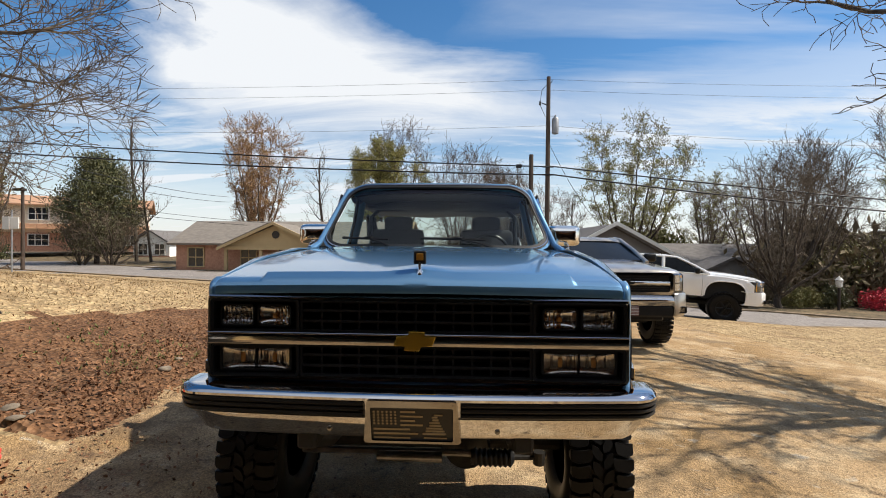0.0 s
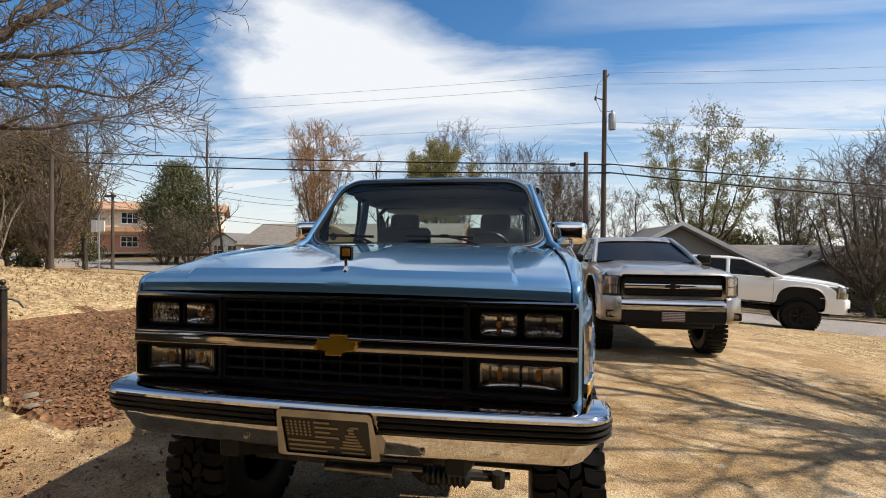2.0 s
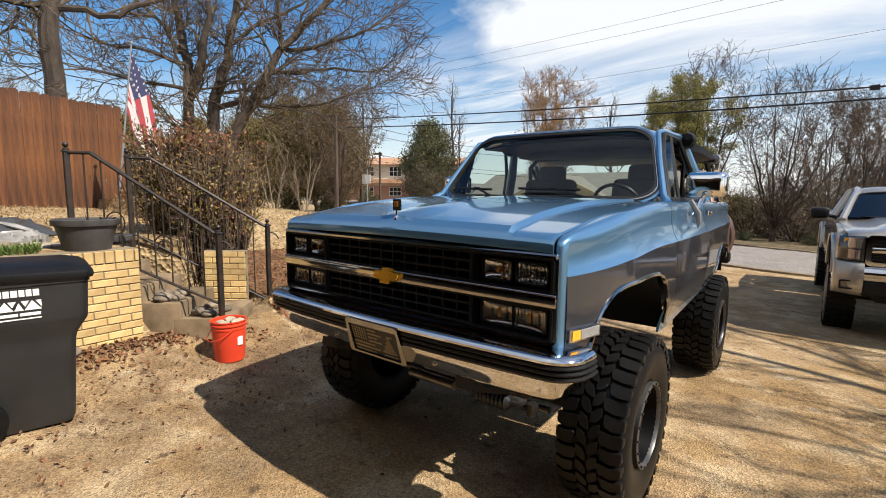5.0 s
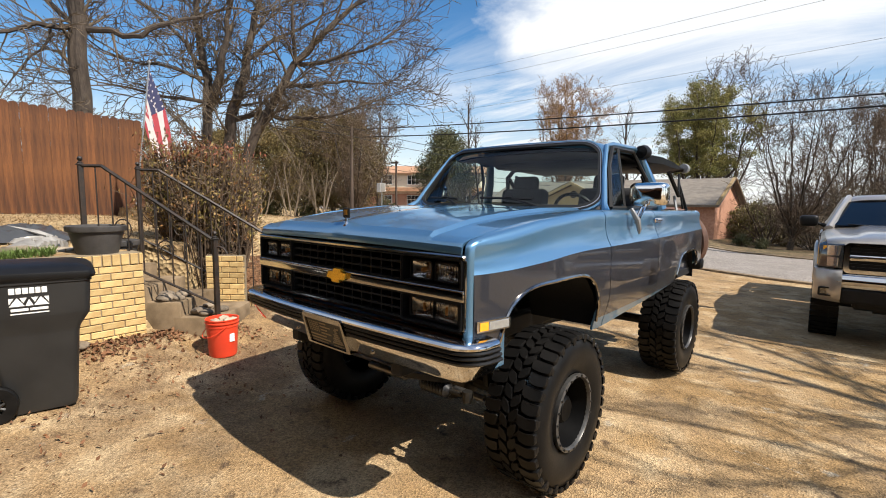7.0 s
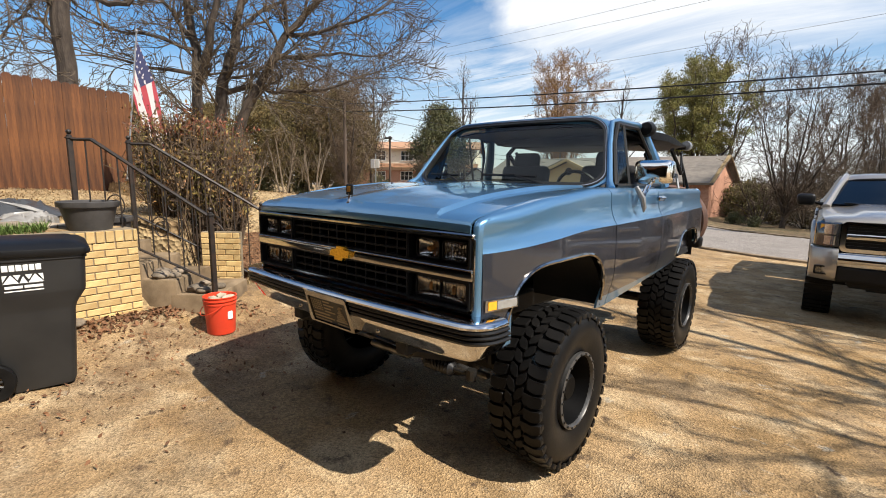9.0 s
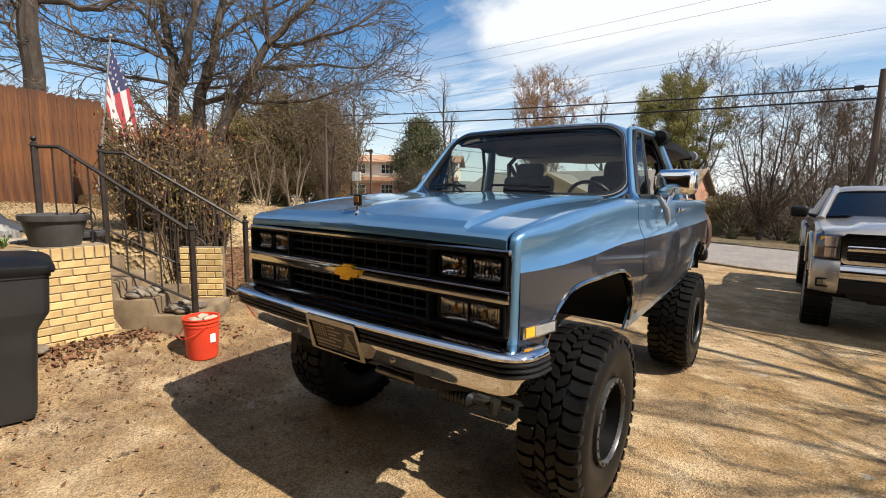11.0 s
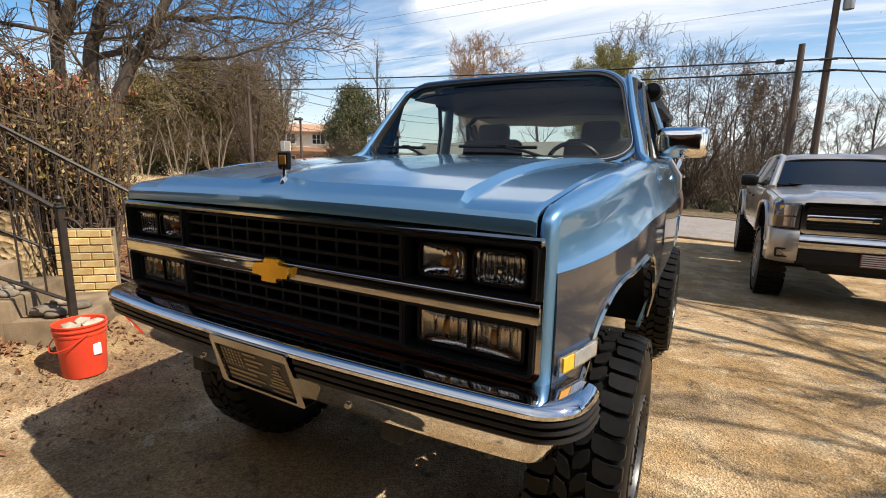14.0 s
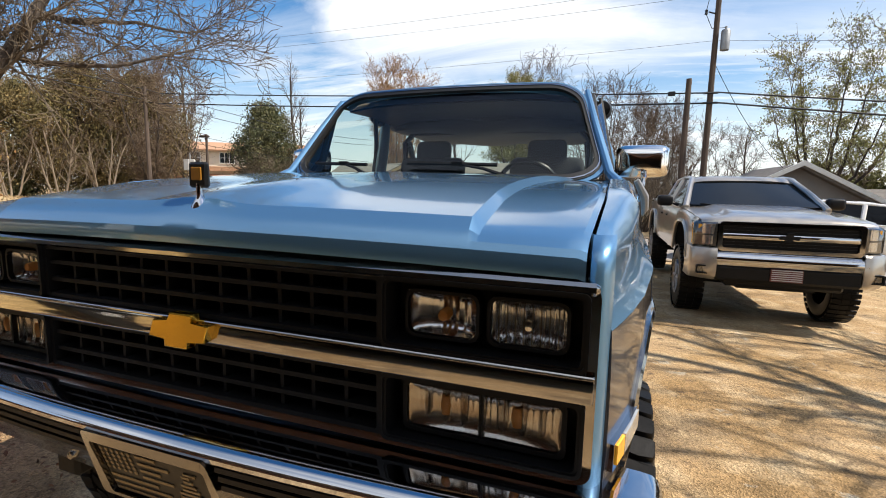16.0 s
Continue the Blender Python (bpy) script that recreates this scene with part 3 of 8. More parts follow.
def kerb_line(name, u0, label):
    """A low concrete gutter along the road."""
    bm = B()
    rows = []
    for i in range(60):
        x = -32 + i * 0.8
        y = road_near(x) - 0.12 if u0 < 0 else road_far(x) + 0.12
        z = gz(x, y)
        rows.append([(x - 0.447 * 0.22, y - 0.894 * 0.22, z - 0.02), (x - 0.447 * 0.2, y - 0.894 * 0.2, z + 0.05), (x + 0.447 * 0.05, y + 0.894 * 0.05, z + 0.045), (x + 0.447 * 0.2, y + 0.894 * 0.2, z + 0.012), (x + 0.447 * 0.22, y + 0.894 * 0.22, z - 0.02)])
    grid(bm, rows)
    return tagged(part(name, bm, M["concrete"]), label, "kerb", kind="structure")


kerb_line("kerb_near", -0.1, "low worn concrete gutter along the road")
kerb_line("kerb_far", 6.4, "low concrete edge on the far side of the road")

# expansion joint across the driveway: a shallow dark groove, filled with dirt
bm = B()
for a, b in (((-2.3, 7.35), (4.9, 6.85)),):
    n = 40
    rows = []
    for i in range(n + 1):
        x, y = a[0] + (b[0] - a[0]) * i / n, a[1] + (b[1] - a[1]) * i / n
        w = 0.006
        rows.append([(x - w, y - w, gz(x, y) + 0.003), (x + w, y + w, gz(x, y) + 0.003)])
    grid(bm, rows)
tagged(part("driveway_joint", bm, M["soil"]), "thin dirt-filled joints in the driveway", "joint", kind="structure")


def scatter_leaves(name, n, place, size, material, label, category, seed, flat=0.6):
    rng = random.Random(seed)
    V, F = [], []
    for _ in range(n):
        p = place(rng)
        if p is None:
            continue
        x, y = p
        z = gz(x, y) + rng.uniform(0.006, 0.03)
        s = size * rng.uniform(0.6, 1.3)
        m = Euler((rng.gauss(0, flat), rng.gauss(0, flat), rng.uniform(0, 6.28))).to_matrix()
        b = len(V)
        for q in ((-1, 0, 0), (-0.2, 0.5, 0.18), (1, 0, 0.1), (-0.2, -0.5, 0.18)):
            V.append(tuple(Vector((x, y, z)) + m @ (Vector(q) * s)))
        F += [(b, b + 1, b + 2), (b, b + 2, b + 3)]
    return tagged(part(name, (V, F), material, smooth=False), label, category, kind="stuff")


def in_bed(r):
    y = r.uniform(3.3, 11.5)
    x = drive_left(y) - abs(r.gauss(0, 0.85)) + r.uniform(-0.05, 0.12)
    return (x, y) if x > -5.4 else None


def by_wall(r):
    t = r.uniform(-0.3, 1.75)
    x, y = WALL_A[0] + (WALL_B[0] - WALL_A[0]) * t, WALL_A[1] + (WALL_B[1] - WALL_A[1]) * t
    o = abs(r.gauss(0, 0.16)) + 0.03 + 0.28 * max(0.0, t - 1.0)
    return x + o * 0.89, y + o * 0.45 + r.uniform(0, 0.3)


def on_drive(r):
    x = -2.6 + abs(r.gauss(0, 0.85))
    y = r.uniform(-0.3, 3.6)
    return (x, y) if x > terrace_edge(y) + 0.1 else None


scatter_leaves("fallen_leaves", 7500, in_bed, 0.024, M["dead_leaf"], "brown fallen leaves heaped in the dirt bed", "leaves", 5)
scatter_leaves("fallen_leaves", 700, by_wall, 0.028, M["dead_leaf"], "dry leaves blown against the brick wall", "leaves", 6)
scatter_leaves("fallen_leaves", 1100, on_drive, 0.017, M["dead_leaf"], "loose leaf bits on the driveway", "leaves", 7)


def lawn_spot(r):
    x, y = r.uniform(-13, -2.8), r.uniform(-0.5, 15)
    return (x, y) if region(x, y) == "lawn" and x < terrace_edge(min(y, 3.2)) - 0.4 else None


def right_spot(r):
    x, y = r.uniform(4.6, 13), r.uniform(3.5, 13.6)
    return (x, y) if region(x, y) == "lawn" else None


def tufts(name, n, place, h, material, label, seed):
    rng = random.Random(seed)
    V, F = [], []
    for _ in range(n):
        p = place(rng)
        if p is None:
            continue
        x, y = p
        z = gz(x, y) - 0.005
        for _ in range(4):
            a, l = rng.uniform(0, 6.28), h * rng.uniform(0.5, 1.3)
            lean = rng.uniform(0.3, 1.1)
            dx, dy = math.cos(a), math.sin(a)
            b = len(V)
            wd = min(0.006, h * 0.18)
            V += [(x - dy * wd, y + dx * wd, z), (x + dy * wd, y - dx * wd, z), (x + dx * l * lean, y + dy * l * lean, z + l)]
            F.append((b, b + 1, b + 2))
    return tagged(part(name, (V, F), material, smooth=False), label, "grass", kind="stuff")


tufts("dry_grass", 24000, lawn_spot, 0.034, M["grass_dry"], "short straw-coloured dormant grass", 11)
tufts("dry_grass", 14000, right_spot, 0.016, M["grass_dry"], "straw-coloured grass beside the driveway", 12)
tufts("weeds", 120, lambda r: (r.gauss(-3.6, 0.5), r.gauss(5.2, 0.5)), 0.05, M["grass_green"], "small green weeds in the dirt bed", 13)

# ---- trees and bushes ----
def branch_mesh(seed, height, spread, trunk_r, levels=4, limbs=7, up=0.55, trunk_h=0.35, lean=(0, 0), forks=1, twig_sides=3, droop=0.0, kids=(5, 5, 5)):
    """Trunk and limb lists, and twig lists, for a bare tree standing at the origin, and the twig ends."""
    rng = random.Random(seed)
    TV, TF, CV, CF, ends = [], [], [], [], []

    def grow(p, d, length, r, level):
        n = 6 if level == 0 else 5 if level == 1 else 4 if level == 2 else 3
        pts, rad, dirs = [p.copy()], [r], [d.copy()]
        for i in range(1, n + 1):
            wob = 0.045 if level == 0 and forks == 1 else 0.10 + 0.055 * level
            d = (d + Vector((rng.gauss(0, wob), rng.gauss(0, wob), rng.gauss(0, wob) + (0.07 * up if level else 0.0) - droop * level * 0.03))).normalized()
            p = p + d * (length / n)
            pts.append(p.copy()), dirs.append(d.copy())
            rad.append(max(0.0054, r * (1 - (0.55 if level == 0 else 0.8) * i / n)))
        fine = level >= levels - 1
        tube_data(pts, rad, 9 if level == 0 else 6 if level == 1 else 4 if level == 2 else twig_sides, CV if level >= 2 else TV, CF if level >= 2 else TF, cap=level == 0)
        if level >= 2:
            ends.append(pts[-1])
        if fine:
            return
        k = limbs if level == 0 else kids[min(level - 1, len(kids) - 1)]
        for j in range(k):
            f = trunk_h + (1 - trunk_h) * (j + rng.random()) / k if level == 0 else 0.22 + 0.78 * (j + rng.random()) / k
            i = min(n - 1, int(f * n))
            w = f * n - i
            q = pts[i].lerp(pts[i + 1], w)
            ax = dirs[i + 1]
            side = ax.orthogonal().normalized()
            side.rotate(Matrix.Rotation(rng.uniform(0, 6.28) if level else j * 2.4 + rng.uniform(-0.5, 0.5), 3, ax))
            ang = rng.uniform(0.5, 0.95) if level else rng.uniform(0.6, 1.1) * (1.15 - 0.5 * f)
            nd = (ax * math.cos(ang) + side * math.sin(ang))
            nd.z += up * 0.25
            rr = rad[i] * rng.uniform(0.4, 0.6)
            ll = spread * rng.uniform(0.75, 1.15) * (1.25 - 0.6 * f) if level == 0 else length * (rng.uniform(0.42, 0.66) if level < levels - 2 else rng.uniform(0.30, 0.52))
            grow(q, nd.normalized(), ll, rr, level + 1)

    for k in range(forks):
        a = 6.28 * k / forks + 0.6
        o = Vector((math.cos(a), math.sin(a), 0)) * (0.0 if forks == 1 else trunk_r * 0.8)
        d = Vector((lean[0], lean[1], 1)) + (Vector((math.cos(a), math.sin(a), 0)) * 0.28 if forks > 1 else Vector())
        grow(o + Vector((0, 0, -0.3)), d.normalized(), height * rng.uniform(0.85, 1.0), trunk_r, 0)
    return (TV, TF), (CV, CF), ends


def leaf_cloud(rng, centres, n, size, spread, V, F, squash=1.0):
    for _ in range(n):
        c = rng.choice(centres)
        p = Vector((rng.gauss(0, spread), rng.gauss(0, spread), rng.gauss(0, spread * squash))) + c
        m = Euler((rng.uniform(0, 6.28), rng.uniform(0, 6.28), rng.uniform(0, 6.28))).to_matrix()
        s = size * rng.uniform(0.6, 1.3)
        b = len(V)
        for q in ((-1, 0, 0), (0, 0.45, 0.1), (1, 0, 0), (0, -0.45, 0.1)):
            V.append(tuple(p + m @ (Vector(q) * s)))
        F += [(b, b + 1, b + 2), (b, b + 2, b + 3)]


def bare_tree(label, seed, twig="twig", bark="bark", buds=0, bud_mat="leaf_bud", bud_size=0.1, **kw):
    t = thing("tree", (0, 0, 0), label, "tree")
    trunk, crown, ends = branch_mesh(seed, **kw)
    part("trunk", trunk, M[bark], t)
    if buds:
        rng = random.Random(seed + 50)
        V, F = [], []
        leaf_cloud(rng, ends, buds, bud_size, 0.16, V, F)
        part("foliage", (V, F), M[bud_mat], t, "light new leaf buds", smooth=False)
    part("crown", crown, M[twig], t, smooth=False)
    return t


def put_tree(t, x, y, s=1.0, turn=0.0, z=None, sz=None):
    z = gz(x, y) if z is None else z
    m = Matrix.Translation((x, y, z - 0.05)) @ Matrix.Rotation(radians(turn), 4, "Z")
    c = copy_thing(t, m)
    c.scale = (s, s, sz or s)
    return c


def leafy_tree(label, seed, height, width, leaf, n, size, trunk_r=0.16, clumps=46, bark="bark"):
    """A tapered trunk with limbs and a crown of many small leaves with gaps."""
    t = thing("tree", (0, 0, 0), label, "tree")
    rng = random.Random(seed)
    V, F = [], []
    tube_data([(0, 0, -0.3), (0.05, 0, height * 0.3), (-0.05, 0.05, height * 0.6), (0, 0, height * 0.97)], [trunk_r, trunk_r * 0.8, trunk_r * 0.5, 0.02], 8, V, F)
    centres = []
    for i in range(clumps):
        f = (i + rng.random()) / clumps
        h = height * (0.16 + 0.84 * f)
        prof = math.sin(math.pi * min(1.0, 0.18 + 0.80 * f)) ** 0.7
        a, r = rng.uniform(0, 6.28), width * 0.5 * prof * rng.uniform(0.35, 1.0)
        c = Vector((math.cos(a) * r, math.sin(a) * r, h))
        centres.append(c)
        tube_data([(0, 0, h * 0.9 - 0.1), tuple(c * 0.55 + Vector((0, 0, h * 0.42))), tuple(c)], [trunk_r * 0.3 * (1.1 - f) + 0.012, 0.02, 0.008], 4, V, F, cap=False)
    part("trunk", (V, F), M[bark], t)
    V, F = [], []
    leaf_cloud(rng, centres, n, size, width * 0.085, V, F, 0.8)
    part("crown", (V, F), M[leaf], t, smooth=False)
    return t


def hide_master(t):
    for o in (*t.children_recursive, t):
        bpy.data.objects.remove(o)


def limbed_tree(label, seed, at, right, limbs, step=0.42, reach=(0.9, 2.3), kids=(7, 6), twig=0.0075, up=0.12, bark="bark", crown="twig", leaves=None):
    """A bare tree whose main stems and limbs are given as (across, deep, height) points with their thickness; boughs and twigs grow from them."""
    t = thing("tree", at, label, "tree")
    rng = random.Random(seed)
    rx = Vector((*right, 0)).normalized()
    dp = Vector((-rx.y, rx.x, 0))
    o = Vector((at[0], at[1], 0))
    TV, TF, CV, CF, ends = [], [], [], [], []

    def grow(p, d, length, r, level):
        n = 5 if level == 1 else 4 if level == 2 else 3
        pts, rad, dirs = [p.copy()], [r], [d.copy()]
        for i in range(1, n + 1):
            w = 0.13 + 0.05 * level
            d = (d + Vector((rng.gauss(0, w), rng.gauss(0, w), rng.gauss(0, w) + 0.03))).normalized()
            p = p + d * (length / n)
            pts.append(p.copy()), dirs.append(d.copy())
            rad.append(max(twig, r * (1 - 0.75 * i / n)))
        tube_data(pts, rad, 5 if level == 1 else 4 if level == 2 else 3, CV, CF, cap=False)
        if level > 1:
            ends.extend(pts[1:])
        if level == 3:
            return
        k = kids[level - 1]
        for j in range(k):
            f = 0.15 + 0.85 * (j + rng.random()) / k
            i = min(n - 1, int(f * n))
            ax = dirs[i + 1]
            side = ax.orthogonal().normalized()
            side.rotate(Matrix.Rotation(rng.uniform(0, 6.28), 3, ax))
            ang = rng.uniform(0.4, 0.95)
            nd = ax * math.cos(ang) + side * math.sin(ang)
            nd.z += 0.10
            grow(pts[i].lerp(pts[i + 1], f * n - i), nd.normalized(), length * rng.uniform(0.38, 0.68), max(twig, rad[i] * 0.55), level + 1)

    for pts, r0, r1 in limbs:
        P3 = [o + rx * u + dp * v + Vector((0, 0, z)) for u, v, z in pts]
        fine = []
        for p, q in zip(P3, P3[1:]):
            m = max(2, int((q - p).length / 0.35))
            for i in range(m):
                fine.append(p.lerp(q, i / m))
        fine.append(P3[-1])
        for i in range(1, len(fine) - 1):
            fine[i] = fine[i] * 0.5 + (fine[i - 1] + fine[i + 1]) * 0.25 + Vector((rng.gauss(0, 0.03), rng.gauss(0, 0.03), rng.gauss(0, 0.03)))
        n = len(fine) - 1
        rad = [r0 + (r1 - r0) * i / n for i in range(n + 1)]
        tube_data(fine, rad, 10 if r0 > 0.1 else 7, TV, TF, cap=False)
        run = sum((b_ - a_).length for a_, b_ in zip(fine, fine[1:]))
        count = int(run / step)
        for j in range(count):
            f = (j + rng.random()) / count
            i = min(n - 1, int(f * n))
            if r0 > 0.15 and f < 0.30:
                continue
            ax = (fine[i + 1] - fine[i]).normalized()
            side = ax.orthogonal().normalized()
            side.rotate(Matrix.Rotation(rng.uniform(0, 6.28), 3, ax))
            ang = rng.uniform(0.5, 1.15)
            nd = ax * math.cos(ang) + side * math.sin(ang) + Vector((0, 0, up))
            grow(fine[i].copy(), nd.normalized(), rng.uniform(*reach), max(0.014, min(0.045, rad[i] * 0.45)), 1)
        for _ in range(3):
            d = (fine[-1] - fine[-3]).normalized() + Vector((rng.gauss(0, 0.3), rng.gauss(0, 0.3), rng.gauss(0, 0.2)))
            grow(fine[-1].copy(), d.normalized(), reach[1] * rng.uniform(0.8, 1.2), r1 * 0.8, 1)
    part("trunk", (TV, TF), M[bark], t)
    part("crown", (CV, CF), M[crown], t, smooth=False)
    if leaves:
        material, count, size, spread, low = leaves
        V, F = [], []
        leaf_cloud(rng, [e for e in ends if e.z > low], count, size, spread, V, F, 0.8)
        part("foliage", (V, F), M[material], t, smooth=False)
    return t


def vase_tree(label, seed, height, width, stems, trunk_r, fork, lean=0.0, flare=0.55, **kw):
    """A tree whose stems part low on the trunk and arch up and outwards, the outer ones shorter."""
    rng = random.Random(seed + 7)
    limbs = [([(0, 0, -0.5), (0.02 * height * lean, 0, fork * 0.5), (0.06 * height * lean, 0, fork)], trunk_r, trunk_r * 0.7)]
    for i in range(stems):
        a = 2.4 * i + rng.uniform(-0.4, 0.4)
        u = ((i + 0.4) / stems) ** 0.6
        r = width * 0.5 * u * rng.uniform(0.85, 1.1)
        z1 = fork + (height - fork) * (1 - 0.38 * u ** 2.5) * rng.uniform(0.9, 1.0)
        z0 = fork * rng.uniform(0.7, 1.0)
        q = lambda f, g: (r * f * math.cos(a) + lean * height * (0.06 + 0.14 * g), r * f * math.sin(a), z0 + (z1 - z0) * g)
        limbs.append(([(0.05 * height * lean, 0, z0), q(0.25, 0.18), q(flare, 0.45), q(0.82, 0.74), q(1.0, 1.0)], trunk_r * rng.uniform(0.40, 0.55), 0.018))
    return limbed_tree(label, seed, (0, 0, 0), (1, 0), limbs, **kw)


# large multi-stemmed oak beyond the bush; its long limbs sweep out over the lawn
limbed_tree("large bare multi-stemmed tree on the straw lawn", 21, (-12.5, 7.5, gz(-12.5, 7.5)), (0.438, 0.898), [
    ([(-0.75, 0.2, 0.7), (-0.93, 0.3, 2.4), (-0.95, 0.3, 3.5), (-0.87, 0.3, 4.5), (-0.90, 0.5, 5.4), (-1.04, 0.8, 6.4), (-1.2, 1.0, 8.6)], 0.20, 0.07),
    ([(-0.85, 0.3, 4.5), (-0.51, 0.0, 5.2), (-0.36, -0.2, 5.9), (-0.25, -0.3, 6.5), (0.0, -0.5, 8.4)], 0.13, 0.05),
    ([(-0.45, 0.0, 0.7), (-0.40, 0.0, 2.6), (-0.32, 0.0, 3.6), (-0.18, 0.0, 4.4), (0.08, 0.1, 5.2), (0.26, 0.3, 5.9), (0.46, 0.6, 6.7), (0.9, 0.9, 9.0)], 0.23, 0.07),
    ([(-0.10, 0.0, 4.1), (0.54, -0.3, 4.4), (1.26, -0.6, 4.1), (2.69, -0.9, 4.3), (3.7, -1.0, 4.7)], 0.085, 0.03),
    ([(-0.25, -0.2, 0.7), (0.02, -0.3, 2.4), (0.34, -0.4, 3.3), (0.76, -0.5, 4.2), (1.18, -0.6, 5.0), (1.60, -0.7, 5.8), (2.18, -0.6, 6.5), (2.9, -0.5, 7.2), (3.8, -0.2, 8.2)], 0.19, 0.06),
    ([(1.65, -0.7, 5.8), (1.55, -0.9, 6.7), (1.7, -1.0, 8.2)], 0.07, 0.03),
    ([(1.68, -0.7, 5.8), (2.86, -1.0, 6.0), (4.0, -1.3, 6.5)], 0.075, 0.03),
    ([(1.29, -0.6, 5.1), (2.3, -0.2, 5.3), (3.51, 0.2, 5.7), (4.7, 0.5, 5.8)], 0.075, 0.028),
    ([(-0.91, 0.3, 5.3), (-1.46, 0.1, 5.4), (-2.08, -0.1, 5.5), (-2.9, -0.3, 5.5)], 0.06, 0.03),
    ([(-0.91, 0.3, 4.6), (-1.63, 0.6, 4.7), (-2.49, 0.8, 4.8), (-3.4, 0.9, 5.0)], 0.06, 0.03),
    ([(-0.95, 0.5, 5.6), (-1.5, 1.2, 6.6), (-2.4, 1.8, 7.6), (-3.4, 2.2, 8.2)], 0.07, 0.03),
    ([(0.30, 0.3, 6.0), (1.2, 0.9, 7.0), (2.3, 1.5, 7.8), (3.4, 2.0, 8.6)], 0.07, 0.03),
], twig=0.0085)
# straight oak behind the fence with crooked side limbs
limbed_tree("tall bare oak behind the wooden fence", 34, (-10.9, 3.2, gz(-10.9, 3.2)), (0.208, 0.978), [
    ([(-0.06, 0, 0.8), (-0.03, 0, 3.5), (0.02, 0, 4.8), (0.06, 0, 6.2), (0.0, 0, 9.5)], 0.21, 0.13),
    ([(0.05, 0, 5.30), (0.61, -0.2, 5.36), (1.03, -0.3, 5.28), (1.37, -0.4, 5.40), (1.73, -0.5, 5.74), (2.28, -0.6, 5.86), (3.0, -0.7, 6.25)], 0.075, 0.03),
    ([(-0.05, 0, 5.34), (-0.48, -0.2, 5.16), (-0.85, -0.4, 5.04), (-1.30, -0.5, 4.74), (-2.0, -0.6, 4.6)], 0.065, 0.022),
    ([(-0.05, 0, 5.4), (-0.42, 0.1, 5.75), (-0.8, 0.3, 6.2), (-1.6, 0.6, 6.9)], 0.06, 0.025),
    ([(-0.44, -0.2, 5.13), (-0.56, -0.3, 4.67), (-0.94, -0.4, 4.26), (-1.19, -0.5, 3.78)], 0.03, 0.012),
    ([(0.05, 0, 6.4), (0.7, 0.4, 6.9), (1.5, 0.8, 7.2)], 0.06, 0.03),
], step=0.40, reach=(0.5, 1.3), kids=(5, 4), twig=0.0075, up=-0.05)
# bare trees beside the driveway, whose limbs throw the striped shadows
limbed_tree("bare tree beside the driveway with spreading limbs", 47, (7.6, 4.9, gz(7.6, 4.9)), (1, 0), [
    ([(0, 0, -0.6), (-0.05, 0.02, 1.5), (-0.2, 0.1, 3.0)], 0.21, 0.13),
    ([(-0.2, 0.1, 3.0), (-0.52, 0.51, 4.0), (-0.85, 1.0, 5.0), (-1.4, 1.57, 6.0), (-1.9, 2.0, 7.2)], 0.09, 0.04),
    ([(-0.2, 0.1, 3.0), (-0.52, 0.31, 4.0), (-0.60, 0.48, 4.4), (-0.33, 1.08, 5.2), (-0.23, 1.69, 6.0), (-0.46, 2.58, 7.0)], 0.085, 0.035),
    ([(-0.2, 0.1, 3.0), (-0.16, 0.57, 3.5), (0.08, 1.78, 4.5), (0.31, 3.22, 5.5), (-0.07, 4.78, 6.5)], 0.08, 0.035),
    ([(-0.35, 0.25, 3.4), (-1.0, 0.1, 3.7), (-1.12, -0.19, 4.0), (-1.05, -0.31, 5.0)], 0.06, 0.03),
    ([(-0.2, 0.1, 3.0), (0.5, -0.6, 4.4), (1.0, -1.4, 6.0)], 0.09, 0.04),
    ([(-0.15, 0.1, 2.9), (0.6, 0.6, 4.2), (1.4, 1.2, 5.2), (2.3, 1.6, 6.2)], 0.075, 0.035),
    ([(-0.1, 0.05, 2.6), (0.9, -0.3, 3.8), (1.7, -0.6, 4.8), (2.7, -0.4, 5.8)], 0.075, 0.035),
    ([(0.6, 0.6, 4.2), (1.0, 1.8, 5.0), (1.2, 3.0, 5.8)], 0.055, 0.03),
], step=0.55, reach=(0.7, 1.8), kids=(5, 4), twig=0.008)
shade = bare_tree("bare tree beside the driveway with spreading limbs", 48, height=9.5, spread=5.2, trunk_r=0.24, levels=5, limbs=9, up=0.3, trunk_h=0.28, kids=(5, 5, 4))
put_tree(shade, 12.0, 1.2, 0.95, 200)

wood_a = vase_tree("bare deciduous tree with fine twigs", 61, 9.2, 5.0, 6, 0.15, 2.4, step=0.50, reach=(0.7, 1.7), kids=(6, 5), twig=0.009, up=0.25, crown="twig_dark")
wood_b = vase_tree("bare many-stemmed tree with fine twigs", 62, 8.6, 6.4, 9, 0.19, 0.9, 0.35, step=0.48, reach=(0.7, 1.8), kids=(6, 5), twig=0.009, up=0.2, crown="twig_dark")
spread = vase_tree("wide bare tree with tangled low branches", 68, 6.6, 6.0, 11, 0.20, 0.8, 0.05, 0.7, step=0.50, reach=(0.6, 1.4), kids=(5, 4), twig=0.0075, up=0.05)
slim = bare_tree("slim bare tree with upright branches", 63, twig="twig_dark", height=9.5, spread=2.0, trunk_r=0.12, levels=4, limbs=14, up=1.0, trunk_h=0.3, kids=(6, 5, 4))
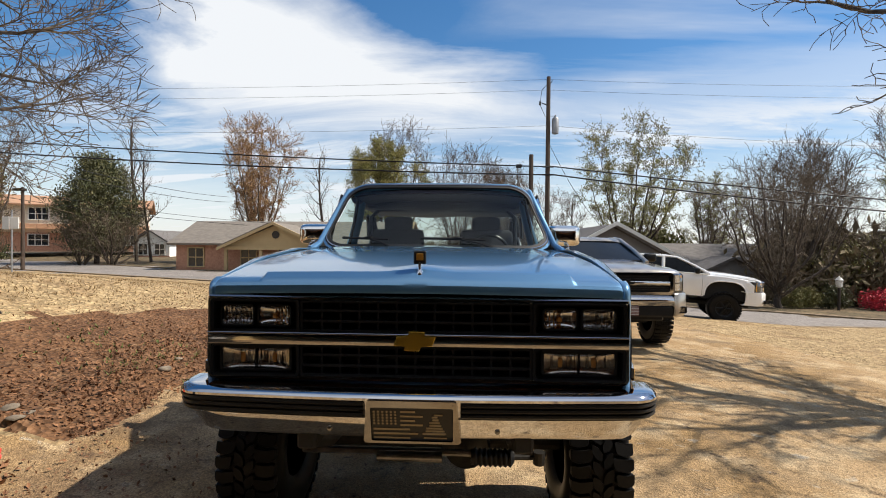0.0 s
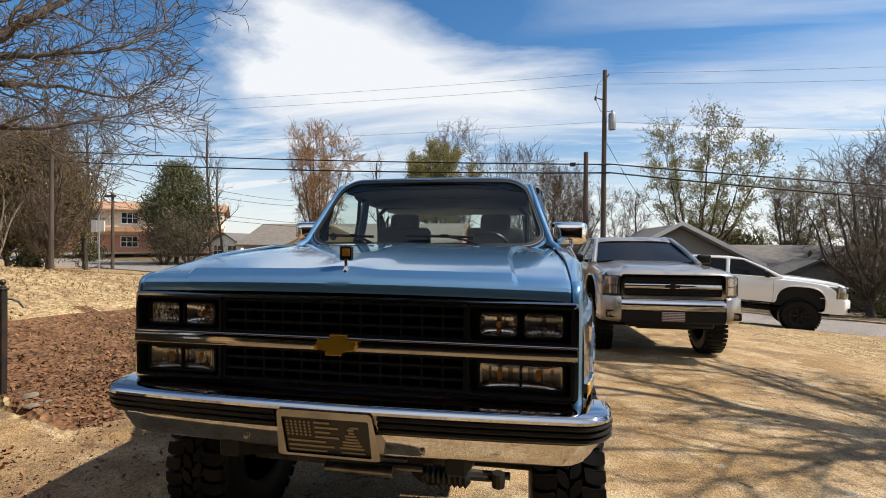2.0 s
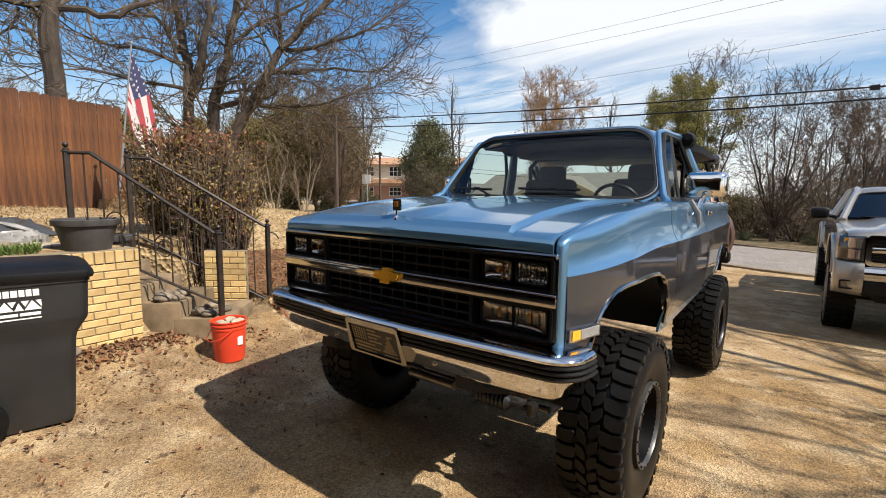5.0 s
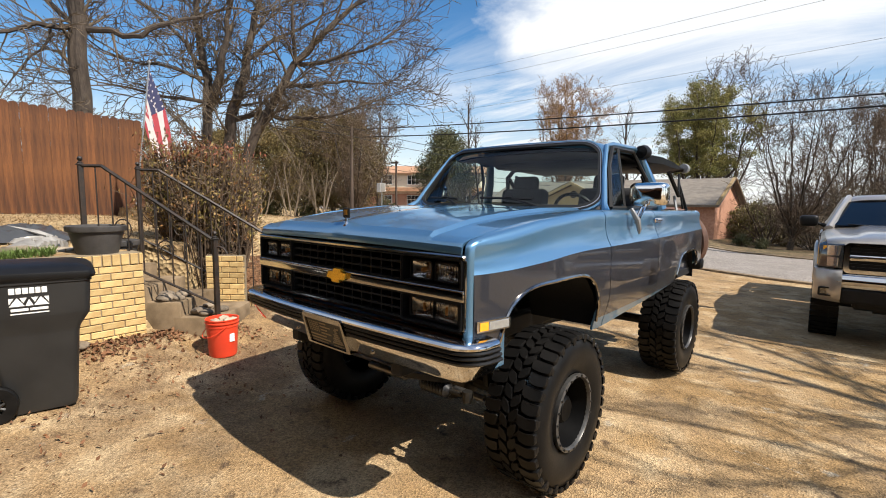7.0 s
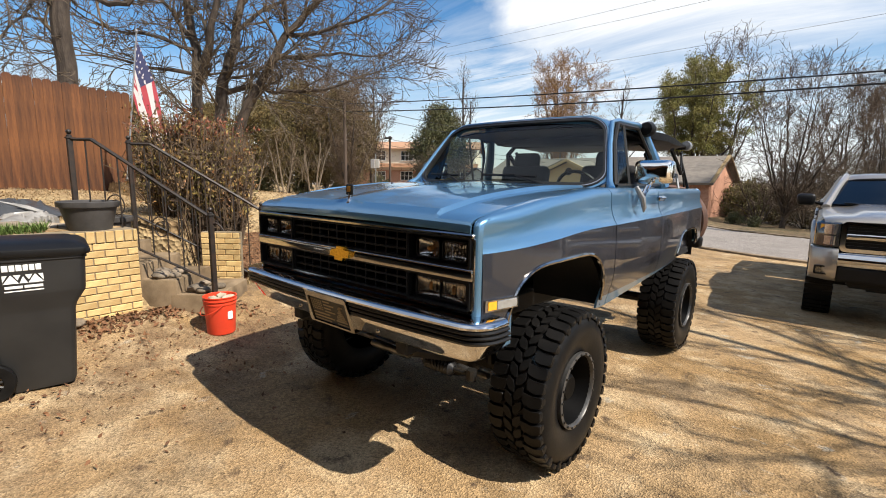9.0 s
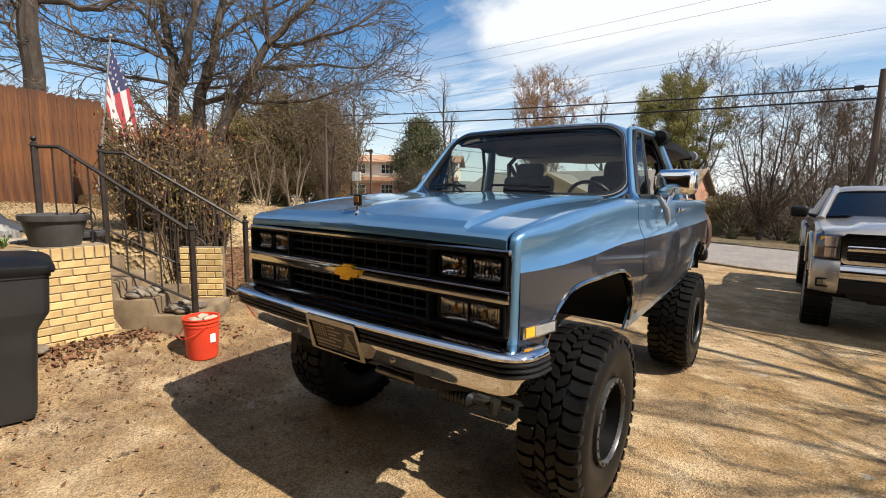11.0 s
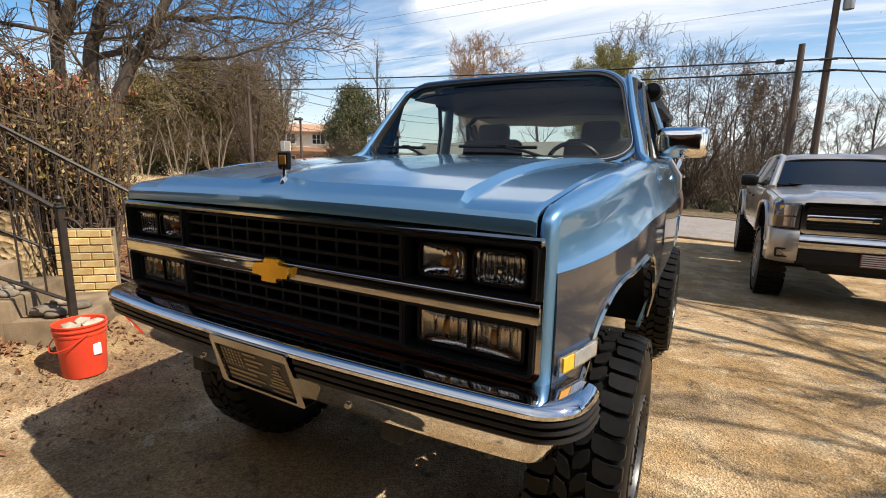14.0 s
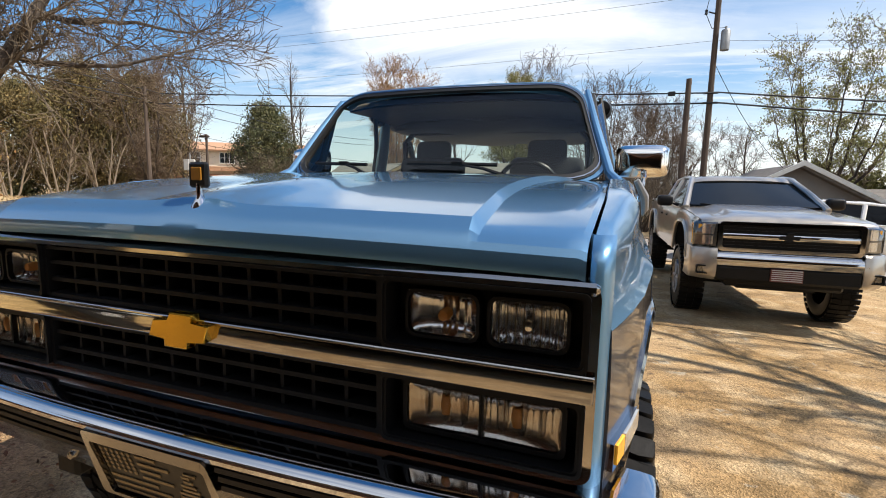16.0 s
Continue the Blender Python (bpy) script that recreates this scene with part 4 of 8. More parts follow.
red = vase_tree("upright fan-shaped tree with reddish spring buds", 64, 11.6, 6.6, 11, 0.20, 1.6, step=0.42, reach=(0.8, 1.7), kids=(6, 5), twig=0.010, up=0.7, flare=0.6, bark="twig", crown="twig_red", leaves=("leaf_red_bud", 20000, 0.045, 0.07, 5.2))
green = vase_tree("tree with a loose crown of pale green buds", 65, 10.6, 8.6, 8, 0.24, 1.9, step=0.55, reach=(0.7, 1.7), kids=(5, 5), twig=0.009, up=0.3, flare=0.6, crown="twig_dark", leaves=("leaf_bud", 19000, 0.065, 0.12, 4.6))
crape = bare_tree("small pale-stemmed crape myrtle", 66, twig="twig_dark", bark="twig_pale", height=4.0, spread=1.1, trunk_r=0.055, levels=4, limbs=6, up=1.2, trunk_h=0.35, forks=4, kids=(4, 4, 3))
magnolia = leafy_tree("dense dark evergreen magnolia beyond the road", 71, 8.4, 5.6, "leaf_dark", 34000, 0.10, clumps=130, trunk_r=0.2)
pine = vase_tree("pine with a broad ragged olive crown", 72, 9.9, 5.6, 10, 0.20, 2.6, step=0.42, reach=(0.6, 1.2), kids=(5, 4), twig=0.009, up=0.05, flare=0.75, crown="twig_dark", leaves=("leaf_pine", 60000, 0.060, 0.15, 4.4))
cedar = leafy_tree("olive brown evergreen in the wood edge", 73, 8.5, 5.6, "leaf_wood", 40000, 0.080, clumps=150)
shrub = leafy_tree("low rounded evergreen shrub", 74, 1.5, 2.0, "leaf_dark", 2200, 0.09, clumps=40, trunk_r=0.04)
shrub_green = leafy_tree("olive green leafy shrub at the wood edge", 79, 1.7, 2.2, "leaf_olive", 5200, 0.060, clumps=60, trunk_r=0.04)
azalea = leafy_tree("red flowering azalea bush", 75, 1.3, 2.4, "leaf_azalea", 1500, 0.09, clumps=40, trunk_r=0.03)
brush = leafy_tree("brown leafless brush at the wood edge", 77, 1.9, 3.4, "twig_brush", 1500, 0.16, clumps=70, trunk_r=0.03)
thicket = bare_tree("tangle of bare brushwood", 76, height=3.2, spread=1.9, trunk_r=0.05, levels=4, limbs=9, up=0.5, trunk_h=0.05, forks=6, kids=(5, 4, 3))

for t, x, y, s, turn, *rest in (
    *((brush, x, y, s, 40 * x) for x, y, s in ((3.6, 26.0, 0.4), (5.2, 25.2, 0.5), (1.5, 31.5, 0.6), (-0.4, 33.5, 0.6), (3.8, 30.5, 0.7), (16.2, 23.4, 1.0), (17.6, 22.6, 1.2), (19.5, 22.8, 1.4), (22.0, 23.0, 1.5), (24.5, 22.0, 1.6), (27.0, 21.0, 1.6), (21.0, 20.5, 1.2), (23.5, 19.5, 1.3), (26.0, 17.5, 1.4),  (20.0, 27.5, 2.0), (25.0, 26.0, 2.0))),
    (magnolia, -29.0, 36.4, 1.0, 0), (slim, -27.9, 39.5, 1.25, 40, None, 1.4), (slim, -25.9, 38.5, 1.0, 130), (thicket, -26.8, 35.2, 1.3, 30), (thicket, -28.9, 34.8, 1.2, 130),
    (red, -17.1, 39.0, 1.0, 20), (slim, -10.3, 36.5, 1.0, 75), (pine, -6.3, 38.5, 1.08, 0, None, 0.98), (wood_a, -5.0, 42.0, 1.2, 200), (wood_b, 0.0, 28.7, 0.80, 0), (wood_b, 2.2, 34.5, 0.78, 120), (shrub, -1.9, 28.0, 0.40, 0), (shrub, -1.0, 27.6, 0.34, 70), (shrub, 1.6, 27.2, 0.36, 140), (shrub_green, -2.1, 33.2, 1.3, 30),
    (wood_a, 3.4, 40.0, 0.9, 60), (wood_a, 3.6, 33.0, 0.7, 100), (wood_a, 4.9, 37.0, 0.8, 150), (wood_a, 8.6, 41.0, 0.72, 10), (slim, 10.8, 43.0, 0.85, 30),
    (green, 12.3, 34.5, 1.0, 25), (wood_a, 6.2, 45.0, 0.7, 80), (shrub_green, 13.6, 39.0, 2.6, 20), (shrub_green, 16.8, 40.0, 2.5, 120), (green, 20.0, 38.0, 0.72, 60), (wood_a, 18.6, 36.0, 0.75, 20),
    (wood_b, 21.5, 31.0, 0.95, 0), (wood_a, 24.5, 33.0, 1.0, 90), (spread, 18.8, 26.5, 1.05, 140), (spread, 13.1, 19.6, 0.80, 30), (shrub_green, 18.2, 22.6, 1.5, 0), (shrub_green, 20.5, 23.8, 1.7, 90), (shrub_green, 13.9, 19.9, 0.45, 0), (shrub_green, 14.7, 20.2, 0.5, 70), (wood_a, 28.5, 31.0, 1.1, 40), (wood_b, 27.5, 26.0, 1.0, 220),
    (cedar, 30.5, 31.0, 0.75, 10), (wood_a, 33.0, 28.0, 1.2, 300), (pine, 34.0, 33.0, 1.0, 10), (thicket, 19.5, 22.0, 1.2, 0), (thicket, 22.5, 22.5, 1.3, 50),
    (azalea, 17.2, 19.6, 0.6, 0), (azalea, 18.4, 20.2, 0.55, 60), (shrub, 15.6, 20.0, 0.6, 0), (brush, 19.4, 20.8, 0.9, 30), (spread, 16.2, 23.4, 0.85, 200),
    (thicket, 2.6, 28.5, 1.0, 10), (thicket, 0.9, 31.0, 1.1, 80), (thicket, -1.3, 31.5, 0.9, 200), (thicket, 4.4, 31.5, 1.0, 200),
    (cedar, -33.5, 20.0, 0.85, 0), (cedar, -30.3, 21.5, 0.98, 70), (cedar, -28.0, 23.8, 0.95, 170), (cedar, -36.5, 17.5, 0.8, 120), (cedar, -40.5, 14.0, 0.8, 220), (wood_a, -30.0, 21.5, 1.0, 10), (wood_a, -36.0, 24.0, 1.1, 90),
    (wood_b, -33.0, 26.0, 1.0, 200), (wood_a, -26.5, 25.5, 0.95, 250), (slim, -28.2, 27.0, 1.1, 10), (wood_b, -25.0, 22.0, 0.9, 300), (wood_a, -42.0, 22.0, 1.2, 30),
    (crape, -26.6, 15.6, 1.0, 0), (crape, -25.2, 17.0, 1.05, 70), (crape, -23.8, 18.2, 1.0, 140), (crape, -28.2, 14.2, 1.0, 220),
    (shrub, -30.0, 21.4, 0.8, 0), (shrub, -32.6, 19.5, 0.9, 50), (shrub, -27.6, 23.0, 0.8, 100), (shrub, -36.0, 17.0, 0.9, 150), (shrub, -39.5, 38.0, 1.2, 10),
    (wood_a, -44.0, 8.0, 0.8, 60), (wood_a, -38.0, -4.0, 0.8, 10),
):
    put_tree(t, x, y, s, turn, *rest)
for t in (shade, wood_a, wood_b, spread, shrub_green, slim, red, green, crape, magnolia, pine, cedar, shrub, azalea, thicket, brush):
    hide_master(t)


def bush(x, y, z, r, h):
    """Twiggy bush, dense from the ground up, with sparse green and reddish leaves."""
    t = thing("bush", (x, y, z), "dense twiggy bush with sparse green and reddish leaves", "bush")
    rng = random.Random(91)
    V, F, ends = [], [], []
    o = Vector((x, y, z))
    for i in range(620):
        a, f = rng.uniform(0, 6.28), rng.random() ** 0.5
        top = h * rng.uniform(0.35, 1.0) * (1.0 - 0.22 * f ** 3)
        s = Vector((math.cos(a) * r * 0.72 * f, math.sin(a) * r * 0.72 * f, 0))
        s.z = gz(x + s.x, y + s.y) - z - 0.05
        e = Vector((math.cos(a) * r * f * rng.uniform(0.85, 1.08) + rng.gauss(0, 0.10), math.sin(a) * r * f * rng.uniform(0.85, 1.08) + rng.gauss(0, 0.10), top))
        mid = s.lerp(e, 0.5) + Vector((rng.gauss(0, 0.07), rng.gauss(0, 0.07), 0.03))
        tube_data([o + s, o + mid, o + e], [0.010, 0.0075, 0.004], 4, V, F, cap=False)
        for k in range(8):
            q = s.lerp(mid, rng.uniform(0.35, 1.0)) if k < 3 else mid.lerp(e, rng.random())
            q2 = q + Vector((rng.gauss(0, 0.10), rng.gauss(0, 0.10), rng.uniform(-0.02, 0.16)))
            tube_data([o + q, o + q2], [0.005, 0.003], 3, V, F, cap=False)
            ends += [q2, q.lerp(q2, 0.5)]
    part("branchwork", (V, F), M["twig_bush"], t, smooth=False)
    for name, count, high, kind in (("foliage", 13500, 0.0, "leaf_bush"), ("red_foliage", 1000, 0.78, "leaf_bush_red")):
        V, F = [], []
        leaf_cloud(rng, [o + e for e in ends if e.z > h * high], count, 0.026, 0.035, V, F)
        part(name, (V, F), M[kind], t, smooth=False)


bush(-4.50, 3.10, gz(-4.50, 3.10), 0.70, 1.34)

# ---- far buildings, poles and wires ----
def house(name, label, x0, x1, y0, y1, z0, eave, ridge, wall, roof, axis="x", over=0.4, gable_mat=None, verge=None):
    t = thing(name, ((x0 + x1) / 2, (y0 + y1) / 2, z0), label, "house")
    bm = B()
    box(bm, (x0, y0, z0), (x1, y1, eave))
    part("wall", bm, M[wall], t)
    bm = B()
    ym, xm = (y0 + y1) / 2, (x0 + x1) / 2
    k = (ridge - eave) / ((y1 - y0) / 2 if axis == "x" else (x1 - x0) / 2)
    lo = eave - over * k
    vg = over if verge is None else verge
    if axis == "x":
        for s in (-1, 1):
            ye = y0 - over if s < 0 else y1 + over
            grid(bm, [[(x0 - vg, ye, lo), (x1 + vg, ye, lo)], [(x0 - vg, ym, ridge), (x1 + vg, ym, ridge)]])
    else:
        for s in (-1, 1):
            xe = x0 - over if s < 0 else x1 + over
            grid(bm, [[(xe, y0 - over, lo), (xe, y1 + over, lo)], [(xm, y0 - over, ridge), (xm, y1 + over, ridge)]])
    bmesh.ops.remove_doubles(bm, verts=bm.verts, dist=1e-4)
    bmesh.ops.solidify(bm, geom=list(bm.faces), thickness=0.14)
    part("roof", bm, M[roof], t, smooth=False)
    for s in (0, 1):
        bm = B()
        if axis == "x":
            xx = x0 + 0.02 if s == 0 else x1 - 0.22
            prism(bm, [(y0, eave), (y1, eave), (ym, ridge - 0.05)], "x", xx, xx + 0.2)
        else:
            yy = y0 + 0.02 if s == 0 else y1 - 0.22
            prism(bm, [(x0, eave), (x1, eave), (xm, ridge - 0.05)], "y", yy, yy + 0.2)
        part("gable", bm, M[gable_mat or wall], t, smooth=False)
    return t


def window(parent, x0, x1, z0, z1, y, frame="siding_white", mull=1):
    bm = B()
    box(bm, (x0, y - 0.03, z0), (x1, y + 0.1, z1))
    w = part("window", bm, M["win_dark"], parent, "dark window with pale frame")
    bm = B()
    for a, b in (((x0 - 0.08, z0 - 0.08), (x1 + 0.08, z0)), ((x0 - 0.08, z1), (x1 + 0.08, z1 + 0.08)), ((x0 - 0.08, z0), (x0, z1)), ((x1, z0), (x1 + 0.08, z1))):
        box(bm, (a[0], y - 0.07, a[1]), (b[0], y + 0.05, b[1]))
    for i in range(1, mull + 1):
        xm = x0 + (x1 - x0) * i / (mull + 1)
        box(bm, (xm - 0.03, y - 0.06, z0), (xm + 0.03, y, z1))
    box(bm, (x0, y - 0.06, (z0 + z1) / 2 - 0.03), (x1, y - 0.005, (z0 + z1) / 2 + 0.03))
    part("frame", bm, M[frame], w)


# long brick house with a tan front gable, across the road
h = house("house", "low brick house with brown shingle roof and tan gable", -19.3, -4.2, 29.6, 35.0, -0.9, 1.85, 3.15, "brick_red", "shingle", over=0.55, verge=0.30)
bm = B()
GX, GH = -12.1, 3.3
prism(bm, [(GX - GH, 1.40), (GX + GH, 1.40), (GX, 2.78)], "y", 28.7, 28.9)
part("front_gable", bm, M["siding_tan"], h, "tan siding gable with a round vent", smooth=False)
bm = B()
for s in (-1, 1):
    grid(bm, [[(GX + s * (GH + 0.3), 28.3, 1.30), (GX + s * (GH + 0.3), 32, 1.30)], [(GX, 28.3, 2.90), (GX, 32, 2.90)]])
bmesh.ops.remove_doubles(bm, verts=bm.verts, dist=1e-4)
bmesh.ops.solidify(bm, geom=list(bm.faces), thickness=0.12)
part("porch_roof", bm, M["shingle"], h, smooth=False)
bm = B()
for s in (-1, 1):
    prism(bm, [(GX + s * (GH + 0.3), 1.16), (GX + s * (GH + 0.3), 1.34), (GX, 2.94), (GX, 2.76)], "y", 28.2, 28.3)
part("bargeboard", bm, M["siding_tan"], h, smooth=False)
bm = B()
lathe(bm, [(0.001, -0.04), (0.24, -0.04), (0.24, 0.04)], (GX, 28.68, 2.15), "y", 12)
part("vent", bm, M["iron"], h)
bm = B()
box(bm, (GX - GH, 28.6, 1.2), (GX + GH, 28.95, 1.42))
part("porch_beam", bm, M["siding_tan"], h)
for xx in (-15.4, -13.1, -10.7, -8.4):
    bm = B()
    box(bm, (xx - 0.09, 28.7, -0.6), (xx + 0.09, 28.88, 1.3))
    part("porch_post", bm, M["siding_tan"], h)
for xx in (-17.9, -14.3, -11.8, -9.5, -6.6):
    window(h, xx - 0.5, xx + 0.5, 0.1, 1.25, 29.58, "siding_tan")
bm = B()
for s in (-1, 1):
    grid(bm, [[(-4.05, 32.3 + s * 3.3, 1.60), (-3.86, 32.3 + s * 3.3, 1.60)], [(-4.05, 32.3, 3.17), (-3.86, 32.3, 3.17)]])
bmesh.ops.solidify(bm, geom=list(bm.faces), thickness=0.12)
part("gable_overhang", bm, M["siding_tan"], h, smooth=False)
bm = B()
lathe(bm, [(0.001, 3.3), (0.07, 3.3), (0.07, 2.6)], (-13.9, 33, 0), "z", 8)
part("roof_vent", bm, M["galv"], h)

h.matrix_basis = Matrix.Translation((0.95, 0, 0)) @ h.matrix_basis @ Matrix.Rotation(radians(-3), 4, "Z")
# grey gabled house with a long low roof
g = house("house", "low grey house with front gable and long roof", 5.4, 12.3, 27.0, 33.0, -1.2, 0.95, 2.85, "siding_grey", "shingle_grey", "y", 0.5)
g2 = house("house_wing", "long low wing with grey shingle roof", 12.4, 24.5, 29.5, 36.0, -1.2, 0.0, 1.85, "siding_grey", "shingle_grey", "x", 0.4)
house("house_wing", "low porch gable in front of grey house", 13.4, 18.6, 27.6, 29.4, -1.2, -0.2, 1.05, "siding_grey", "shingle_grey", "y", 0.3)
bm = B()
for s in (-1, 1):
    prism(bm, [(8.85 + s * 3.98, 0.64), (8.85 + s * 3.98, 0.86), (8.85, 3.02), (8.85, 2.8)], "y", 26.38, 26.48)
part("bargeboard", bm, M["siding_white"], g, smooth=False)
# small white house in the gap
wht = house("house", "small white house with red brick base", -33.6, -29.8, 47.0, 53.0, -0.6, 1.7, 2.85, "siding_white", "shingle_grey", "y", 0.3)
bm = B()
box(bm, (-33.66, 46.9, -0.6), (-29.74, 46.98, 0.2))
part("brick_base", bm, M["brick_red"], wht)
window(wht, -33.0, -32.1, 0.35, 1.4, 46.98)
window(wht, -31.3, -30.3, 0.35, 1.4, 46.98)
# two-storey stucco building up the road
b2 = house("building", "two-storey cream building with terracotta roofs", -58, -38.5, 46.5, 60, 0.5, 5.6, 6.9, "stucco", "roof_tan", "x", 0.7)
bm = B()
box(bm, (-58.1, 46.35, 0.5), (-38.4, 46.48, 2.5))
part("brick_storey", bm, M["brick_red"], b2, "red brick ground storey")
bm = B()
grid(bm, [[(-58.3, 45.2, 2.9), (-38.0, 45.2, 2.9)], [(-58.3, 46.6, 3.5), (-38.0, 46.6, 3.5)]])
bmesh.ops.solidify(bm, geom=list(bm.faces), thickness=0.15)
part("skirt_roof", bm, M["roof_tan"], b2, smooth=False)
for i in range(5):
    xx = -56.5 + i * 3.9
    window(b2, xx, xx + 1.6, 3.9, 5.1, 46.44, mull=2)
    window(b2, xx, xx + 1.6, 1.2, 2.3, 46.30, mull=2)
b2.matrix_basis = b2.matrix_basis @ Matrix.Rotation(radians(32), 4, "Z")


def pole(x, y, z0, z1, r, label, lean=0.0):
    t = thing("utility_pole", (x, y, z0), label, "utility pole")
    bm = B()
    tube(bm, [(x, y, z0 - 0.3), (x + lean, y, z1)], [r, r * 0.7], 10)
    part("post", bm, M["wood_pole"], t)
    return t


P1, P2 = Vector((4.19, 22.1, 0)), Vector((3.38, 21.8, 0))
p1 = pole(P1.x, P1.y, gz(P1.x, P1.y), 9.50, 0.13, "tall wooden utility pole with transformer and cables")
bm = B()
lathe(bm, [(0.001, 6.84), (0.15, 6.84), (0.16, 6.90), (0.16, 7.51), (0.12, 7.58), (0.04, 7.60), (0.04, 7.70), (0.001, 7.70)], (P1.x + 0.32, P1.y - 0.05, 0), "z", 14)
part("transformer", bm, M["galv"], p1, "grey transformer can")
bm = B()
tube(bm, [(P1.x, P1.y, 9.05), (P1.x + 0.18, P1.y, 9.33)], 0.02, 6)
tube(bm, [(P1.x, P1.y, 8.17), (P1.x - 0.32, P1.y - 0.1, 8.25)], 0.025, 6)
lathe(bm, [(0.001, -0.1), (0.06, -0.08), (0.04, 0), (0.06, 0.06), (0.001, 0.1)], (P1.x - 0.4, P1.y - 0.1, 8.25), "z", 8)
tube(bm, [(P1.x - 0.4, P1.y - 0.1, 8.29), (P1.x - 0.3, P1.y, 8.89), (P1.x, P1.y, 9.22)], 0.012, 5)
tube(bm, [(P1.x - 0.4, P1.y - 0.1, 8.18), (P1.x - 0.15, P1.y, 7.67), (P1.x + 0.3, P1.y, 7.67)], 0.012, 5)
part("insulator", bm, M["wire"], p1, "cable bracket and insulator")
for zz in (4.93, 5.30):
    bm = B()
    tube(bm, [(P1.x - 0.25, P1.y - 0.1, zz), (P1.x + 0.25, P1.y - 0.1, zz)], 0.045, 6)
    part("cable_bracket", bm, M["wire"], p1)
p2 = pole(P2.x, P2.y, gz(P2.x, P2.y), 5.82, 0.14, "short wooden utility pole beside the tall one")
bm = B()
box(bm, (P2.x - 0.7, P2.y - 0.08, 5.20), (P2.x - 0.44, P2.y + 0.02, 5.37), 0.02)
part("cable_clamp", bm, M["wire"], p2)
p3 = pole(-26.0, 27.0, gz(-26.0, 27.0), 4.85, 0.11, "dark wooden street pole with lamp")
bm = B()
box(bm, (-26.5, 26.8, 4.62), (-25.8, 27.1, 4.77), 0.03)
part("lamp_head", bm, M["iron"], p3)
p4 = pole(-18.4, 16.5, gz(-18.4, 16.5), 5.6, 0.1, "brown wooden utility pole by the far lawn")


def cable(name, a, b, sag, r, label):
    a, b = Vector(a), Vector(b)
    pts = [a.lerp(b, i / 18) - Vector((0, 0, 4 * sag * (i / 18) * (1 - i / 18))) for i in range(19)]
    bm = B()
    tube(bm, pts, r, 5)
    tagged(part(name, bm, M["wire"]), label, "cable", "cables along the road")


LEFT = Vector((-0.894, 0.447, 0))
for zz, sag, r, zl in ((5.31, 0.25, 0.030, 7.5), (4.93, 0.35, 0.034, 7.0)):
    cable("cable", (P1.x - 0.25, P1.y - 0.1, zz), (-36, 22.5, zl), sag, r, "thick black communication cable")
    cable("cable", (P1.x + 0.25, P1.y - 0.1, zz), (34, 18, zz - 3.1), sag, r, "thick black communication cable")
for zz, sag, zl, zr in ((9.38, 0.3, 9.4, 7.8), (8.89, 0.3, 8.9, 7.3), (7.23, 0.4, 7.5, 5.1)):
    cable("power_line", (P1.x, P1.y, zz), (-36, 22.5, zl), sag, 0.006, "thin overhead power line")
    cable("power_line", (P1.x, P1.y, zz), (34, 18, zr), sag, 0.006, "thin overhead power line")
for k in (0.0, 0.45):
    cable("power_line", (-18.4, 16.5, 5.5 - k), (-26.5, -6.0, 8.4 - k), 0.25, 0.022, "dark overhead line along the far lawn")
    cable("power_line", (-18.4, 16.5, 5.5 - k), (-20.0, 40.0, 5.6 - k), 0.4, 0.016, "dark overhead line along the far lawn")
cable("service_drop", (P1.x + 0.1, P1.y, 6.3), (8.5, 27.5, 2.6), 0.4, 0.012, "thin service cable to the grey house")
cable("service_drop", (-26.0, 27.0, 4.6), (-11, 31, 2.9), 0.3, 0.012, "thin service cable to the brick house")
cable("service_drop", (-38, 27, 6.2), (-14, 30.5, 2.8), 0.5, 0.014, "thin service cable to the brick house")

# street sign
t = thing("street_sign", (-18.0, 18.3, gz(-18.0, 18.3)), "grey sign back on a thin metal post", "sign")
bm = B()
tube(bm, [(-18.0, 18.3, gz(-18, 18.3) - 0.2), (-18.0, 18.3, 2.9)], 0.03, 6)
part("post", bm, M["galv"], t)
bm = B()
box(bm, (-18.36, 18.24, 2.1), (-18.06, 18.28, 2.62), 0.01)
part("panel", bm, M["sign"], t, "plain grey back of a sign")
bm = B()
box(bm, (-17.98, 18.20, 2.12), (-17.62, 18.24, 2.60), 0.01)
part("panel", bm, M["siding_white"], t, "plain pale sign panel")
# lamp post in the far garden
t = thing("garden_lamp", (15.2, 19.2, gz(15.2, 19.2)), "small lantern on a dark post", "lamp")
bm = B()
tube(bm, [(15.2, 19.2, -2), (15.2, 19.2, 0.05)], 0.05, 8)
part("post", bm, M["iron"], t)
bm = B()
lathe(bm, [(0.001, 0.0), (0.1, 0.05), (0.13, 0.3), (0.15, 0.32), (0.001, 0.48)], (15.2, 19.2, 0.05), "z", 8)
part("lantern", bm, M["siding_white"], t)

